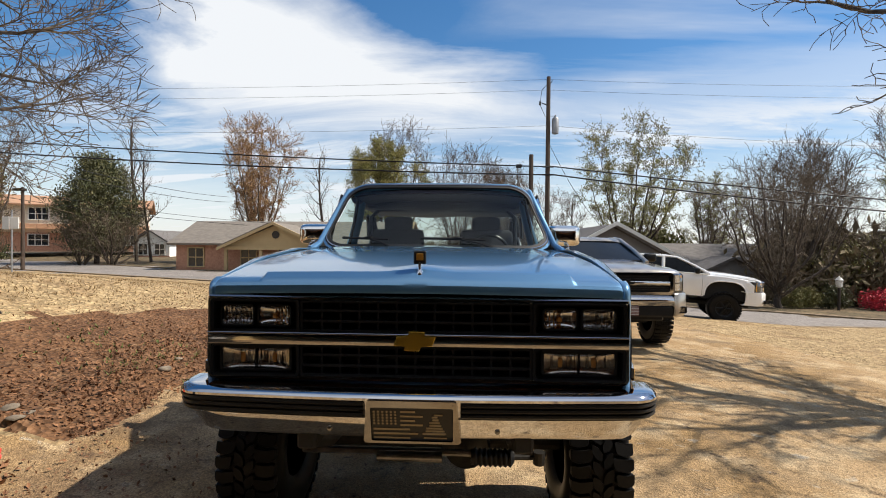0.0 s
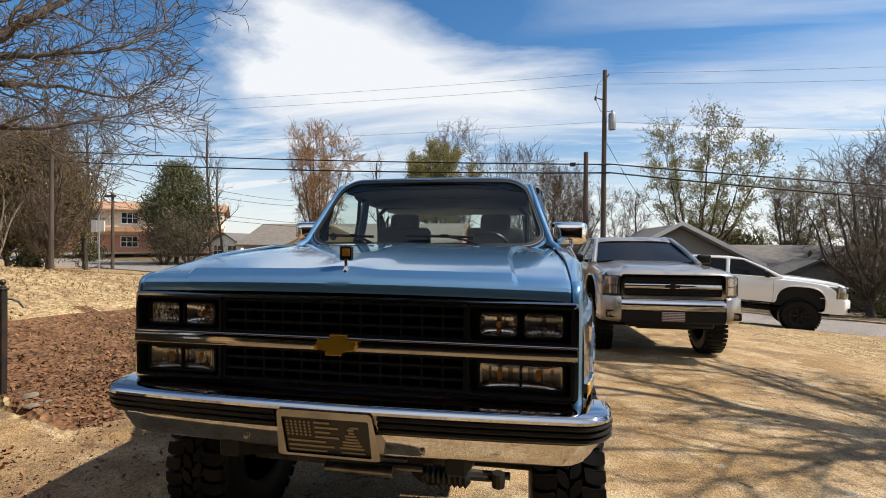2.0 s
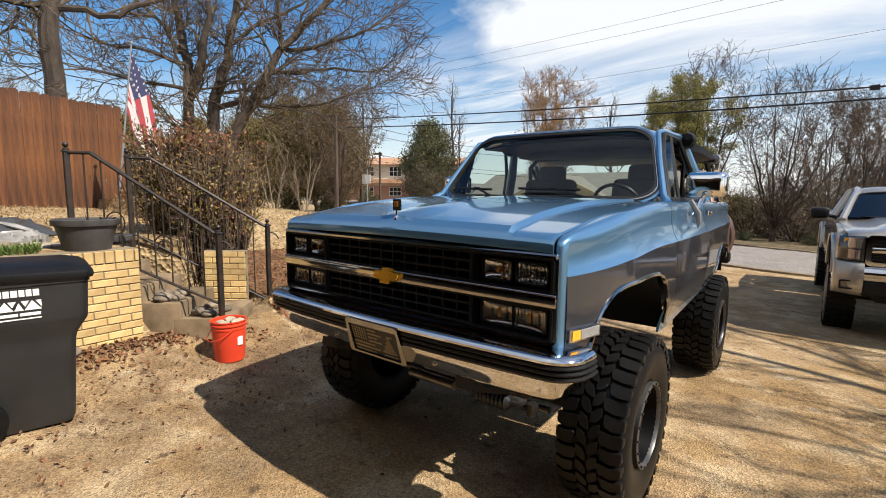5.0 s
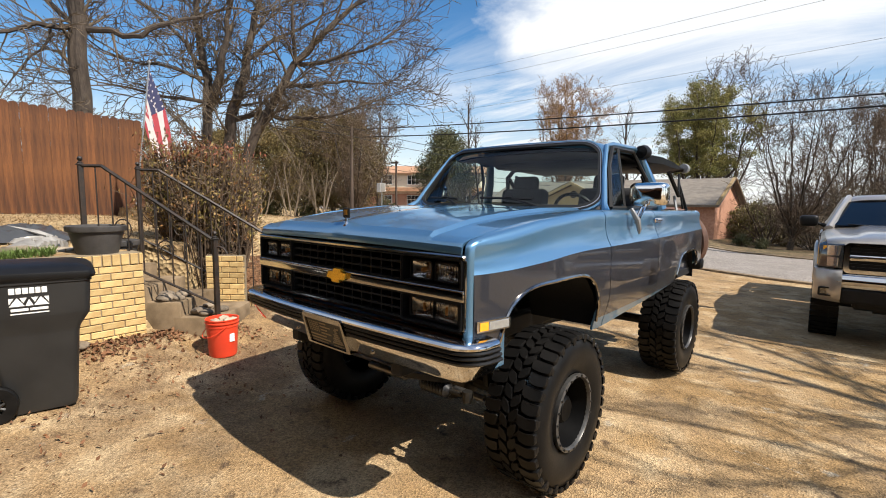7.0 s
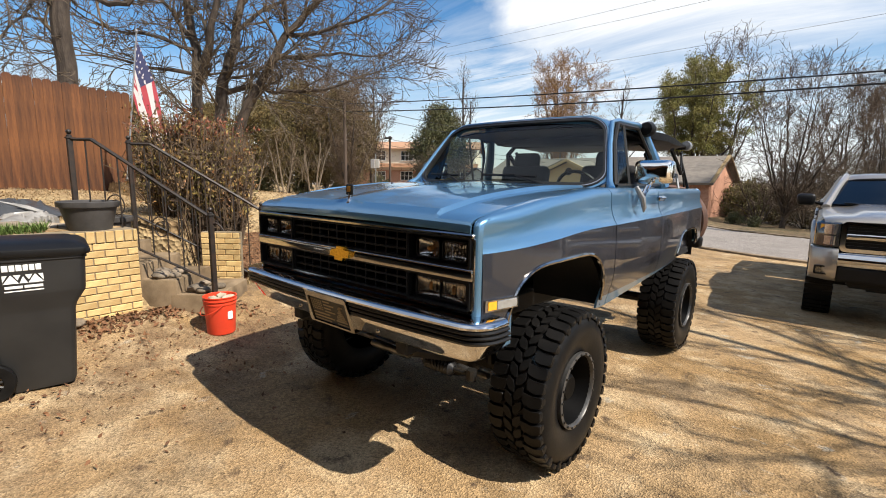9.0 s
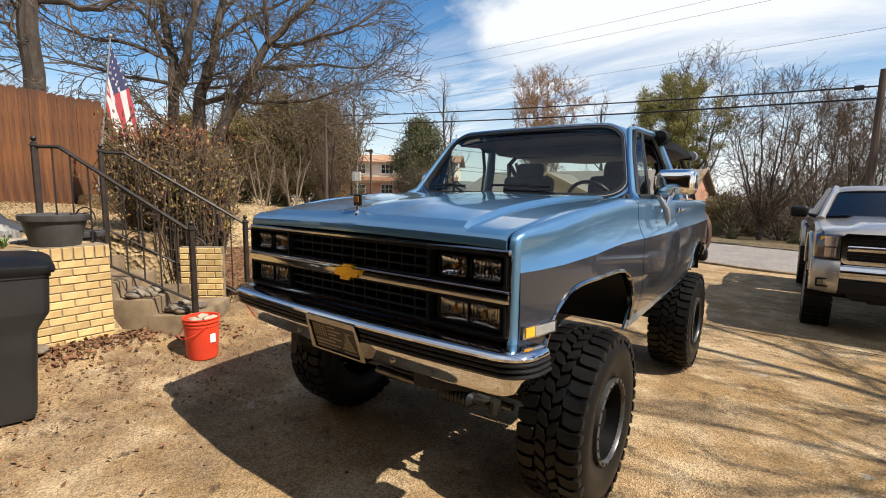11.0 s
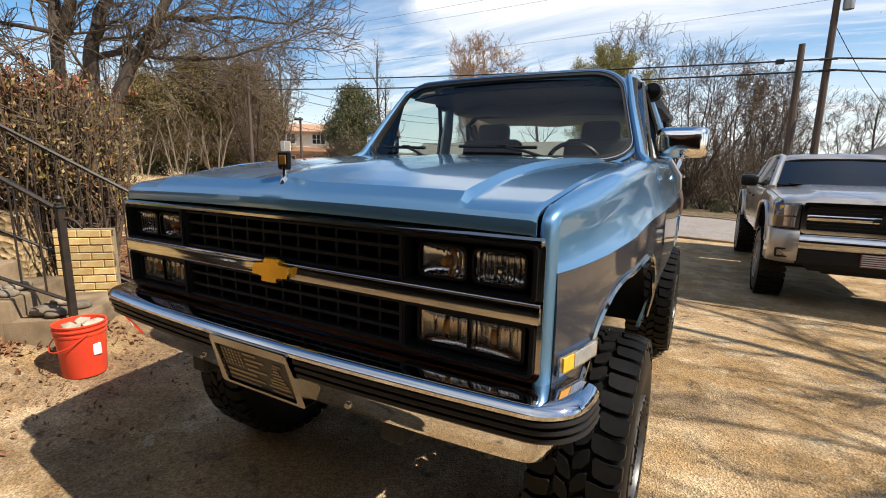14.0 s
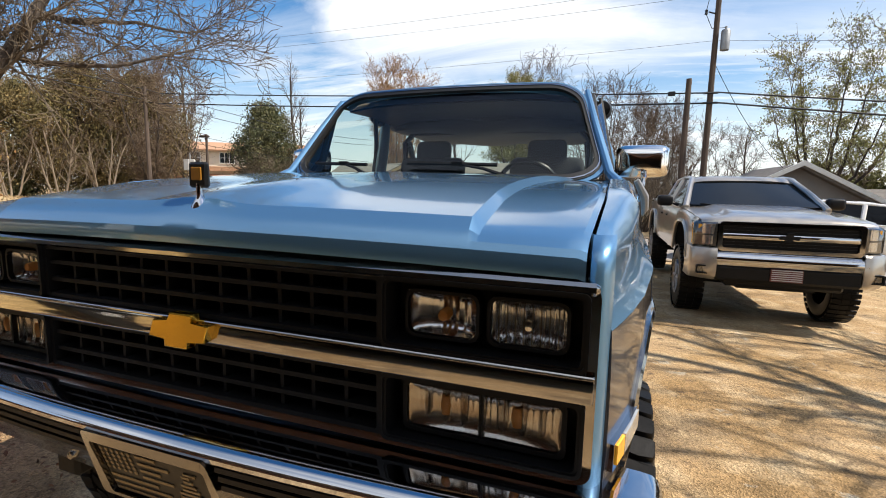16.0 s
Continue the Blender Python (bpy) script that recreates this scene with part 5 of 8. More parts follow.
# plain unseen carport added behind the walk: closes the place, darkens reflections and fill
bm = B()
box(bm, (-7.0, -10.2, -0.3), (9, -10.0, 3.0))
box(bm, (-7.2, -10.2, -0.3), (-7.0, -3.2, 3.0))
box(bm, (9.0, -10.2, -0.3), (9.2, -2.6, 3.0))
tagged(part("wall_house", bm, M["brick_dark"]), "plain brick carport walls, unseen, added behind the walk", "wall", kind="structure")
bm = B()
# upper wall added to keep bright sky out of the hood and bumper reflections
box(bm, (-7.2, -2.4, 2.81), (9.2, -2.2, 4.4))
tagged(part("wall_upper", bm, M["brick_dark"]), "plain brick upper wall, unseen, added to darken reflections", "wall", kind="structure")
bm = B()
box(bm, (-7.4, -10.4, 2.60), (9.4, -0.45, 2.80))
tagged(part("ceiling", bm, M["fence"]), "dark wooden carport ceiling, unseen, added to block sky", "ceiling", kind="structure")
bm = B()
grid(bm, [[(-7.6, -1.5, 4.4), (9.6, -1.5, 4.4)], [(-7.6, -6.5, 6.0), (9.6, -6.5, 6.0)], [(-7.6, -10.8, 4.4), (9.6, -10.8, 4.4)]])
bmesh.ops.solidify(bm, geom=list(bm.faces), thickness=0.12)
tagged(part("roof_house", bm, M["shingle"]), "brown shingle carport roof, unseen, added behind the walk", "roof", kind="structure")
# ---- lifted two-tone blue sport utility truck ----
XC = -0.003
suv = thing("truck", (XC, 3.8, 0.07), "lifted two-tone blue open-top off-road truck", "truck")


def P(name, bm, material, parent=None, label="", **kw):
    if not isinstance(bm, tuple):
        bmesh.ops.translate(bm, verts=bm.verts, vec=(XC, 0, 0))
    return part(name, bm, M[material], parent or suv, label, **kw)


WIDE = [(1.98, 0.868), (2.02, 0.880), (2.10, 0.903), (2.25, 0.937), (2.5, 0.972), (3.3, 0.990), (4.2, 0.985), (5.0, 0.960), (5.88, 0.915)]
TOP = [(1.98, 1.484), (2.0, 1.500), (2.03, 1.511), (2.07, 1.519), (2.17, 1.535), (2.52, 1.588), (3.03, 1.628), (3.4, 1.630), (4.2, 1.620), (5.88, 1.600)]
AF, AR, HW = 2.73, 5.22, 0.47      # axles and half width of the wheel openings
REAR = 5.86


def arch(y):
    """Lower edge of the body side."""
    zb = lerp_table(y, [(1.9, 0.99), (2.26, 0.93), (3.2, 0.915), (4.7, 0.985), (5.9, 1.07)])
    for c, w, h in ((AF - 0.12, 0.47, 1.285), (AR + 0.0, 0.42, 1.235)):
        u = (y - c) / w
        if abs(u) < 1:
            zb = max(zb, zb + (h - zb) * (1 - abs(u) ** 4.2) ** (1 / 2.6))
    return zb


def stations(a, b, extra=()):
    ys = set(np.linspace(a, b, max(3, int((b - a) / 0.06))))
    for c, w in ((AF - 0.12, 0.47), (AR, 0.42)):
        for f in (-1.001, -0.999, -0.99, -0.97, -0.94, -0.9, 0.9, 0.94, 0.97, 0.99, 0.999, 1.001):
            if a < c + f * w < b:
                ys.add(c + f * w)
    ys |= {v for v in extra if a < v < b}
    return sorted(ys)


TT = 1.412


def tone(y):
    """Height of the line between the two blues; it dips towards the nose."""
    return TT - 0.050 * (1 - smooth01((y - 1.95) / 1.0))


def side_rows(ys, s, z0, z1, n, which):
    rows = []
    for y in ys:
        w, top = lerp_table(y, WIDE), lerp_table(y, TOP)
        row = []
        if which == "upper":
            # a nearly upright flank, a rounded shoulder, then a flat strip up to the hood seam
            inner = lerp_table(y, [(1.96, 0.8315), (2.4, 0.8465), (3.0, 0.849), (3.40, 0.843), (3.5, 0.86), (4.2, 0.865), (5.9, 0.83)])
            tt = tone(y)
            r = min(0.05, (top - tt) * 0.6, (w - inner) * 0.55)
            lean = min(0.044, (w - inner) * 0.34)
            for f in (0, 0.12, 0.25, 0.4, 0.55, 0.7, 0.85, 1.0):
                row.append((s * (w - lean * f ** 0.7 - 0.010 * math.sin(math.pi * f)), y, tt + (top - r - tt) * f))
            for d in (18, 36, 54, 72, 90):
                a = radians(d)
                row.append((s * (w - lean - r * (1 - math.cos(a))), y, top - r + r * math.sin(a)))
            row.append((s * (inner + 0.004), y, top + 0.001))
            row.append((s * inner, y, top - 0.008))
        else:
            zb = arch(y)
            lo, hi = max(z0, zb), max(min(z1, tone(y) - 0.001), min(zb, tone(y)))
            if hi < lo:
                hi = lo
            for i in range(n + 1):
                z = lo + (hi - lo) * i / n
                bulge = 0.012 * math.sin(math.pi * (z - 0.9) / 0.6) - 0.035 * smooth01((1.12 - z) / 0.22)
                row.append((s * (w - 0.008 + bulge), y, z))
        rows.append(row)
    return rows


DOOR0, DOOR1 = 3.215, 4.17
for s, side in ((1, "right"), (-1, "left")):
    for name, a, b in (("front_fender", 1.998, DOOR0 - 0.004), ("door_panel", DOOR0 + 0.004, DOOR1 - 0.004), ("quarter_panel", DOOR1 + 0.004, REAR)):
        bm = B()
        ys = stations(a, b)
        grid(bm, side_rows(ys, s, TT, TT, 0, "upper"))
        thick(bm, 0.012)
        up = P(name, bm, "blue", label="light blue upper body panel")
        bm = B()
        grid(bm, side_rows(ys, s, 0.985, TT - 0.001, 7, "lower"))
        thick(bm, 0.012)
        P("lower_panel", bm, "grey_blue", up, "dark blue grey lower body panel")
        bm = B()
        grid(bm, side_rows(ys, s, 0.85, 0.984, 2, "lower"))
        thick(bm, 0.012)
        P("rocker", bm, "blue", up)
        if name == "door_panel":
            bm = B()
            box(bm, (s * 0.995 - 0.012, 3.98, 1.53), (s * 0.995 + 0.012, 4.12, 1.565), 0.006)
            box(bm, (s * 1.0 - 0.012, 3.99, 1.545), (s * 1.0 + 0.022, 4.10, 1.56), 0.005)
            P("door_handle", bm, "chrome", up, "chrome door handle")
    # wheel lips
    for c, w, h in ((AF - 0.12, 0.47, 1.285), (AR, 0.42, 1.235)):
        bm = B()
        pts = []
        for i in range(41):
            f = -1.0 + 2.0 * i / 40
            f = math.copysign(abs(f) ** 0.5, f)
            y = c + f * w * 0.998
            pts.append((s * (lerp_table(y, WIDE) + 0.004 - 0.03 * smooth01((1.12 - arch(y)) / 0.22)), y, max(arch(y), 0.93)))
        tube(bm, pts, 0.010, 6)
        P("wheel_lip", bm, "chrome_darkened", label="chrome wheel-arch lip")
        # inner wheel well
        bm = B()
        rows = [[(s * (min(0.95, lerp_table(c + math.cos(radians(a)) * (w + 0.05), WIDE) - 0.035) if k else 0.5), c + math.cos(radians(a)) * (w + 0.05), 0.93 + math.sin(radians(a)) * 0.42) for k in (1, 0)] for a in range(0, 181, 15)]
        grid(bm, rows)
        P("wheel_well", bm, "black_matte", label="black inner wheel well")

# hood with raised centre panel, crisp along its edges, and a short upright nose
HOOD_W = [(1.96, 0.828), (2.4, 0.843), (3.0, 0.845), (3.40, 0.838)]
NOSE = [(1.967, 1.449), (1.966, 1.456), (1.966, 1.466), (1.968, 1.482), (1.975, 1.495), (1.990, 1.505), (2.02, 1.514), (2.06, 1.521), (2.12, 1.530), (2.2, 1.542), (2.3, 1.557), (2.45, 1.573), (2.6, 1.586), (2.8, 1.601), (3.0, 1.612), (3.2, 1.620), (3.37, 1.624)]
bm = B()
rows = []
for y, z in NOSE:
    hw = lerp_table(y, HOOD_W)
    ridge = lerp_table(y, [(1.96, 0.642), (2.1, 0.630), (2.3, 0.616), (2.5, 0.608), (2.7, 0.608), (2.9, 0.622), (3.1, 0.648), (3.37, 0.690)])
    k = smooth01((y - 1.968) / 0.05) * (1 - 0.5 * smooth01((y - 3.0) / 0.4))
    half = list(np.linspace(0, 0.20, 12)) + list(np.linspace(0.24, ridge - 0.020, 10)) + [ridge - 0.0095, ridge - 0.007, ridge + 0.007, ridge + 0.0095] + list(np.linspace(ridge + 0.02, hw - 0.012, 7)) + [hw - 0.005, hw]
    row = []
    for x in [-v for v in half[:0:-1]] + half:
        u = x / hw
        ax = abs(x)
        bump = 0.020 * k * max(0.0, min(1.0, (ridge + 0.0085 - ax) / 0.017))
        peak = 0.012 * smooth01((0.17 - ax) / 0.17) * smooth01((y - 1.97) / 0.06) * (1 - 0.6 * smooth01((y - 2.05) / 0.5))
        nose = -0.020 * (1 - u * u) * (1 - smooth01((y - 2.3) / 0.6))
        row.append((x, y + nose, z + bump + peak + 0.012 * (1 - u * u) - 0.004 * smooth01((ax - hw + 0.012) / 0.012)))
    rows.append(row)
grid(bm, rows)
thick(bm, 0.012)
hood = P("hood", bm, "blue", label="light blue hood with a raised centre", angle=19)
# cowl between hood and windscreen
bm = B()
grid(bm, [[(x * 0.83, 3.365, 1.622) for x in (-1, -0.5, 0, 0.5, 1)], [(x * 0.83, 3.42, 1.630) for x in (-1, -0.5, 0, 0.5, 1)], [(x * 0.84, 3.47, 1.622) for x in (-1, -0.5, 0, 0.5, 1)]])
thick(bm, 0.02)
P("cowl", bm, "blue")
for s in (-1, 1):
    bm = B()
    grid(bm, [[(s * 0.76, y, 1.612), (s * 0.84, y, 1.630), (s * 0.90, y, 1.622)] for y in (3.38, 3.42, 3.48, 3.56)])
    thick(bm, 0.012)
    P("cowl_side", bm, "blue")
bm = B()
for i in range(26):
    x = -0.62 + i * 0.05
    box(bm, (x, 3.375, 1.627), (x + 0.028, 3.40, 1.637))
P("cowl_vent", bm, "white", label="pale row of cowl vent slots")
# hood ornament: small amber and black lamp on a stalk
bm = B()
lathe(bm, [(0.001, 1.50), (0.022, 1.50), (0.019, 1.525), (0.011, 1.54), (0.007, 1.55), (0.007, 1.575), (0.001, 1.575)], (0.014, 1.995, 0.012), "z", 12)
orn = P("hood_ornament", bm, "chrome", label="small black and amber hood badge on a chrome stalk")
bm = B()
box(bm, (-0.012, 1.989, 1.578), (0.040, 2.003, 1.633), 0.005)
P("badge", bm, "black_plastic", orn)
bm = B()
box(bm, (0.000, 1.986, 1.594), (0.028, 1.9895, 1.622), 0.001)
P("badge_face", bm, "badge_amber", orn)

# front sheet metal round the grille, radiator wall behind it
for s in (-1, 1):
    bm = B()
    box(bm, (s * 0.862 - 0.025, 2.01, 0.90), (s * 0.862 + 0.025, 2.24, 1.09), 0.02)
    P("lower_corner", bm, "blue")
for s in (-1, 1):
    bm = B()
    rows = []
    for z, back in ((1.06, 0.0), (1.2, 0.0), (1.35, 0.0), (1.43, 0.0), (1.458, 0.001), (1.474, 0.004), (1.488, 0.010), (1.499, 0.022), (1.508, 0.040), (1.515, 0.065)):
        rows.append([(s * x, y + back, z) for x, y in ((0.831, 2.0), (0.835, 1.976), (0.844, 1.970), (0.854, 1.972), (0.862, 1.979), (0.868, 1.989), (0.872, 2.0))])
    grid(bm, rows)
    P("fender_nose", bm, "blue")
bm = B()
box(bm, (-0.835, 1.990, 1.045), (0.835, 2.05, 1.103), 0.01)
P("valance", bm, "blue")
bm = B()
box(bm, (-0.83, 2.10, 0.98), (0.83, 2.14, 1.46))
P("radiator_support", bm, "black_matte")

def G(name, bm, material, parent=None, label="", **kw):
    """A part of the grille, which is a little narrower than the bumper."""
    for v in bm.verts:
        v.co.x *= 0.966
    return P(name, bm, material, parent, label, **kw)


grille = G("grille_shell", ring_frame(B(), rrect(-0.885, 1.102, 0.885, 1.445, 0.025), rrect(-0.868, 1.118, 0.868, 1.428, 0.018), "y", 1.962, 2.03), "chrome_darkened", label="chrome-edged black grille with four headlamps")
bm = B()
box(bm, (-0.882, 1.950, 1.247), (0.882, 1.985, 1.292), 0.005, seg=2)
box(bm, (-0.882, 1.948, 1.290), (0.882, 1.972, 1.297), 0.002)
G("grille_bar", bm, "chrome_darkened", grille, "chrome centre bar")
bm = B()
box(bm, (-0.882, 1.955, 1.425), (0.882, 1.99, 1.446), 0.006)
G("grille_top", bm, "chrome_darkened", grille)
bm = B()
for z0, z1 in ((1.118, 1.246), (1.298, 1.428)):
    ring_frame(bm, rrect(-0.49, z0, 0.49, z1, 0.006), rrect(-0.478, z0 + 0.01, 0.478, z1 - 0.01, 0.004), "y", 1.962, 2.06)
    for i in range(1, 12):
        x = -0.48 + 0.96 * i / 12
        box(bm, (x - 0.0045, 1.978, z0), (x + 0.0045, 2.05, z1))
    for j in (1, 2):
        z = z0 + (z1 - z0) * j / 3
        box(bm, (-0.48, 1.970, z - 0.005), (0.48, 2.05, z + 0.005))
G("grille_mesh", bm, "grille_black", grille, "black egg-crate grille bars", smooth=False)
for s in (-1, 1):
    # black lamp housings
    bm = B()
    box(bm, (s * 0.68 - 0.19, 2.02, 1.115), (s * 0.68 + 0.19, 2.06, 1.43))
    for z0, z1 in ((1.118, 1.246), (1.298, 1.428)):
        ring_frame(bm, rrect(s * 0.68 - 0.185, z0, s * 0.68 + 0.185, z1, 0.012), rrect(s * 0.68 - 0.178, z0 + 0.008, s * 0.68 + 0.178, z1 - 0.008, 0.01), "y", 1.955, 2.03)
    G("lamp_housing", bm, "grille_black", grille)
    bm = B()
    for z0, z1 in ((1.116, 1.249), (1.296, 1.430)):
        ring_frame(bm, rrect(s * 0.68 - 0.190, z0, s * 0.68 + 0.190, z1, 0.014), rrect(s * 0.68 - 0.184, z0 + 0.006, s * 0.68 + 0.184, z1 - 0.006, 0.012), "y", 1.952, 1.965)
    G("lamp_trim", bm, "grille_black", grille)
    def bowl(bm, x0, x1, z0, z1, deep, flutes, amp):
        """A dished reflector in a rectangle, rippled by upright flutes."""
        rows = []
        for j in range(13):
            v = j / 12
            row = []
            for i in range(61):
                u = i / 60
                d = (1 - abs(2 * u - 1) ** 3.0) * (1 - abs(2 * v - 1) ** 3.0)
                row.append((x0 + (x1 - x0) * u, 1.984 + deep * d ** 0.7 + amp * math.cos(2 * math.pi * flutes * u) * d ** 0.3, z0 + (z1 - z0) * v))
            rows.append(row)
        grid(bm, rows)
        return bm

    for k in (0.605, 0.765):
        x = s * k
        hl = G("headlamp", bowl(B(), x - 0.069, x + 0.069, 1.320, 1.402, 0.026, 8, 0.0042 if k > 0.7 else 0.0006), "reflector", grille, "rectangular clear headlamp", angle=80)
        bm = B()
        ring_frame(bm, rrect(x - 0.073, 1.316, x + 0.073, 1.406, 0.020), rrect(x - 0.067, 1.322, x + 0.067, 1.400, 0.017), "y", 1.976, 2.0)
        G("rim", bm, "grille_black", hl)
        bm = B()
        bm.faces.new([bm.verts.new((a, 1.978, b)) for a, b in rrect(x - 0.069, 1.320, x + 0.069, 1.402, 0.016)])
        G("glass", bm, "headglass", hl, face=(0, -1, 0))
        bm = B()
        for i in range(8):
            xx = x - 0.052 + i * 0.015
            box(bm, (xx - 0.001, 1.9805, 1.326), (xx + 0.001, 1.9825, 1.396))
        if k > 0.7:
            G("fluting", bm, "chrome_old", hl, smooth=False)
        else:
            bm.free()
        bm = B()
        lathe(bm, [(0.001, 1.985), (0.009, 1.986), (0.012, 1.992), (0.012, 2.012)], (x, -0.002, 1.358), "y", 14)
        G("bulb_cap", bm, "bulb_amber" if k < 0.7 else "chrome", hl)
    x0, x1 = s * 0.685 - 0.150, s * 0.685 + 0.150
    tl = G("turn_lamp", bowl(B(), x0, x1, 1.138, 1.228, 0.016, 26, 0.0032), "lens_ribbed", grille, "wide clear turn-signal lens with amber bulbs", angle=80)
    bm = B()
    ring_frame(bm, rrect(x0 - 0.006, 1.132, x1 + 0.006, 1.234, 0.014), rrect(x0 + 0.003, 1.141, x1 - 0.003, 1.225, 0.01), "y", 1.976, 1.995)
    box(bm, (s * 0.685 - 0.003, 1.978, 1.14), (s * 0.685 + 0.003, 1.99, 1.226))
    G("rim", bm, "grille_black", tl)
    bm = B()
    bm.faces.new([bm.verts.new((a, 1.977, b)) for a, b in rrect(x0, 1.138, x1, 1.228, 0.012)])
    G("glass", bm, "headglass", tl, face=(0, -1, 0))
    for q in (0.61, 0.75):
        bm = B()
        lathe(bm, [(0.001, -0.024), (0.010, -0.019), (0.013, 0.0), (0.010, 0.019), (0.001, 0.024)], (s * q, 2.004, 1.183), "z", 12)
        G("bulb", bm, "bulb_amber", tl)
for s in (-1, 1):
    # side marker
    bm = B()
    ya, yb = 2.005, 2.19
    xs = lambda y: s * (lerp_table(y, WIDE) + 0.014)
    grid(bm, [[(xs(y), y, z) for y in np.linspace(ya, yb, 9)] for z in (1.112, 1.162)])
    thick(bm, 0.016)
    mk = P("side_marker", bm, "chrome", label="amber and clear side marker in a chrome bezel")
    for a, b, mt in ((2.018, 2.062, "amber"), (2.066, 2.178, "clear_lens")):
        bm = B()
        xq = lambda y: s * (lerp_table(y, WIDE) + 0.017)
        grid(bm, [[(xq(y), y, z) for y in np.linspace(a, b, 7)] for z in (1.119, 1.155)])
        thick(bm, 0.005)
        P("lens", bm, mt, mk)

# cross-shaped emblem, drawn as a plain shape
bm = B()
w, t1, h1, h2 = 0.085, 0.031, 0.0385, 0.019
pts = [(-w, -h2), (-t1 - 0.004, -h2), (-t1 - 0.010, -h1), (t1 - 0.010, -h1), (t1 - 0.004, -h2), (w - 0.014, -h2), (w, h2), (t1 + 0.004, h2), (t1 + 0.010, h1), (-t1 + 0.010, h1), (-t1 + 0.004, h2), (-w + 0.014, h2)]
prism(bm, [(a, 1.272 + b) for a, b in pts], "y", 1.930, 1.955, 0.0025)
P("emblem", bm, "gold", grille, "gold cross-shaped emblem", smooth=False)

# front bumper: bowed, with rounded corners that return along the sides
def bump_path():
    pts = []
    for x in np.linspace(0, 0.835, 19):
        pts.append((x, 1.855 + 0.05 * x * x))
    cx, cy, r = 0.835, 1.89 + 0.11, 0.11
    for a in np.linspace(6, 84, 9):
        pts.append((cx + r * math.sin(radians(a)), cy - r * math.cos(radians(a))))
    for k in range(1, 3):
        pts.append((cx + r + 0.004, cy + 0.03 * k))
    return [(-x, y) for x, y in pts[:0:-1]] + pts


BUMP = bump_path()


def bump_y(x):
    return 1.855 + 0.05 * x * x


def strip(bm, prof, keep=lambda x: True, taper=0.0):
    """A strip along the bumper; prof gives (out, z) pairs, out measured outwards. Its lower edge may rise towards the ends."""
    rows = []
    n = len(BUMP)
    for i, (x, y) in enumerate(BUMP):
        if not keep(x):
            continue
        a, b = BUMP[max(0, i - 1)], BUMP[min(n - 1, i + 1)]
        d = Vector((b[0] - a[0], b[1] - a[1], 0)).normalized()
        o = Vector((d.y, -d.x, 0))
        k = smooth01((abs(x) - 0.80) / 0.22)
        rows.append([(x + o.x * (q - k * taper * max(0.0, 1.0 - z) * 2.2), y + o.y * (q - k * taper * max(0.0, 1.0 - z) * 2.2), z + k * taper * max(0.0, 0.99 - z)) for q, z in prof])
        rows[-1] = [(px, py + 0.30 * max(0.0, 1.07 - pz), pz) for px, py, pz in rows[-1]]
    grid(bm, rows, close=True)
    for r in (rows[0], rows[-1]):
        bm.faces.new([bm.verts.new(p) for p in r])
    bmesh.ops.remove_doubles(bm, verts=bm.verts, dist=1e-4)
    return bm


bumper = P("front_bumper", strip(B(), [(-0.12, 1.06), (-0.115, 1.088), (-0.108, 1.094), (-0.09, 1.095), (-0.04, 1.0945), (-0.010, 1.0925), (0.008, 1.0895), (0.018, 1.083), (0.0245, 1.074), (0.0245, 1.064), (0.008, 1.060), (0.004, 0.995), (0.010, 0.985), (-0.004, 0.905), (-0.020, 0.888), (-0.04, 0.89), (-0.05, 1.0)], taper=0.25), "chrome", label="chrome front bumper with black ribbed rubber strips", angle=40)
for s in (-1, 1):
    for k in range(3):
        z0 = 0.992 + k * 0.0235
        bm = B()
        strip(bm, [(0.004, z0), (0.022, z0 + 0.002), (0.028, z0 + 0.010), (0.024, z0 + 0.019), (0.004, z0 + 0.021)], keep=lambda x: x * s > 0.175)
        P("rubber_strip", bm, "trim_rubber", bumper, "black ribbed rubber strip")
    for xx in (0.33,):
        bm = B()
        lathe(bm, [(0.001, -0.006), (0.009, -0.005), (0.012, 0.004)], (s * xx, bump_y(xx) - 0.002 + 0.042, 0.93), "y", 10)
        P("bumper_bolt", bm, "chrome_old", bumper)
def PB(name, bm, material, parent, label="", **kw):
    """A part on the leaning face of the bumper."""
    for v in bm.verts:
        v.co.y += 0.30 * max(0.0, 1.07 - v.co.z)
    return P(name, bm, material, parent, label, **kw)


# plate bracket and black show plate: striped field and a plain pale figure
bm = B()
ring_frame(bm, rrect(-0.178, 0.886, 0.178, 1.068, 0.014), rrect(-0.158, 0.896, 0.158, 1.040, 0.008), "y", 1.824, 1.87)
for v in bm.verts:
    v.co.x *= 1 + 0.06 * (1.0 - v.co.z) / 0.1 * (1 if abs(v.co.x) > 0.165 else 0)
PB("plate_bracket", bm, "chrome_old", bumper, "worn metal plate bracket")
bm = B()
box(bm, (-0.160, 1.836, 0.893), (0.160, 1.845, 1.040), 0.004)
plate = PB("show_plate", bm, "plate_black", bumper, "black show plate with tan stripes and a pale figure")
for i in range(7):
    bm = B()
    z = 0.903 + i * 0.0188
    x0 = -0.045 if i > 2 else -0.150
    x1 = 0.012 + (0.03 if i % 2 else 0.0) - (0.02 if i < 3 else 0)
    box(bm, (x0, 1.8335, z), (x1, 1.8355, z + 0.0075))
    PB("stripe", bm, "plate_gold", plate, smooth=False)
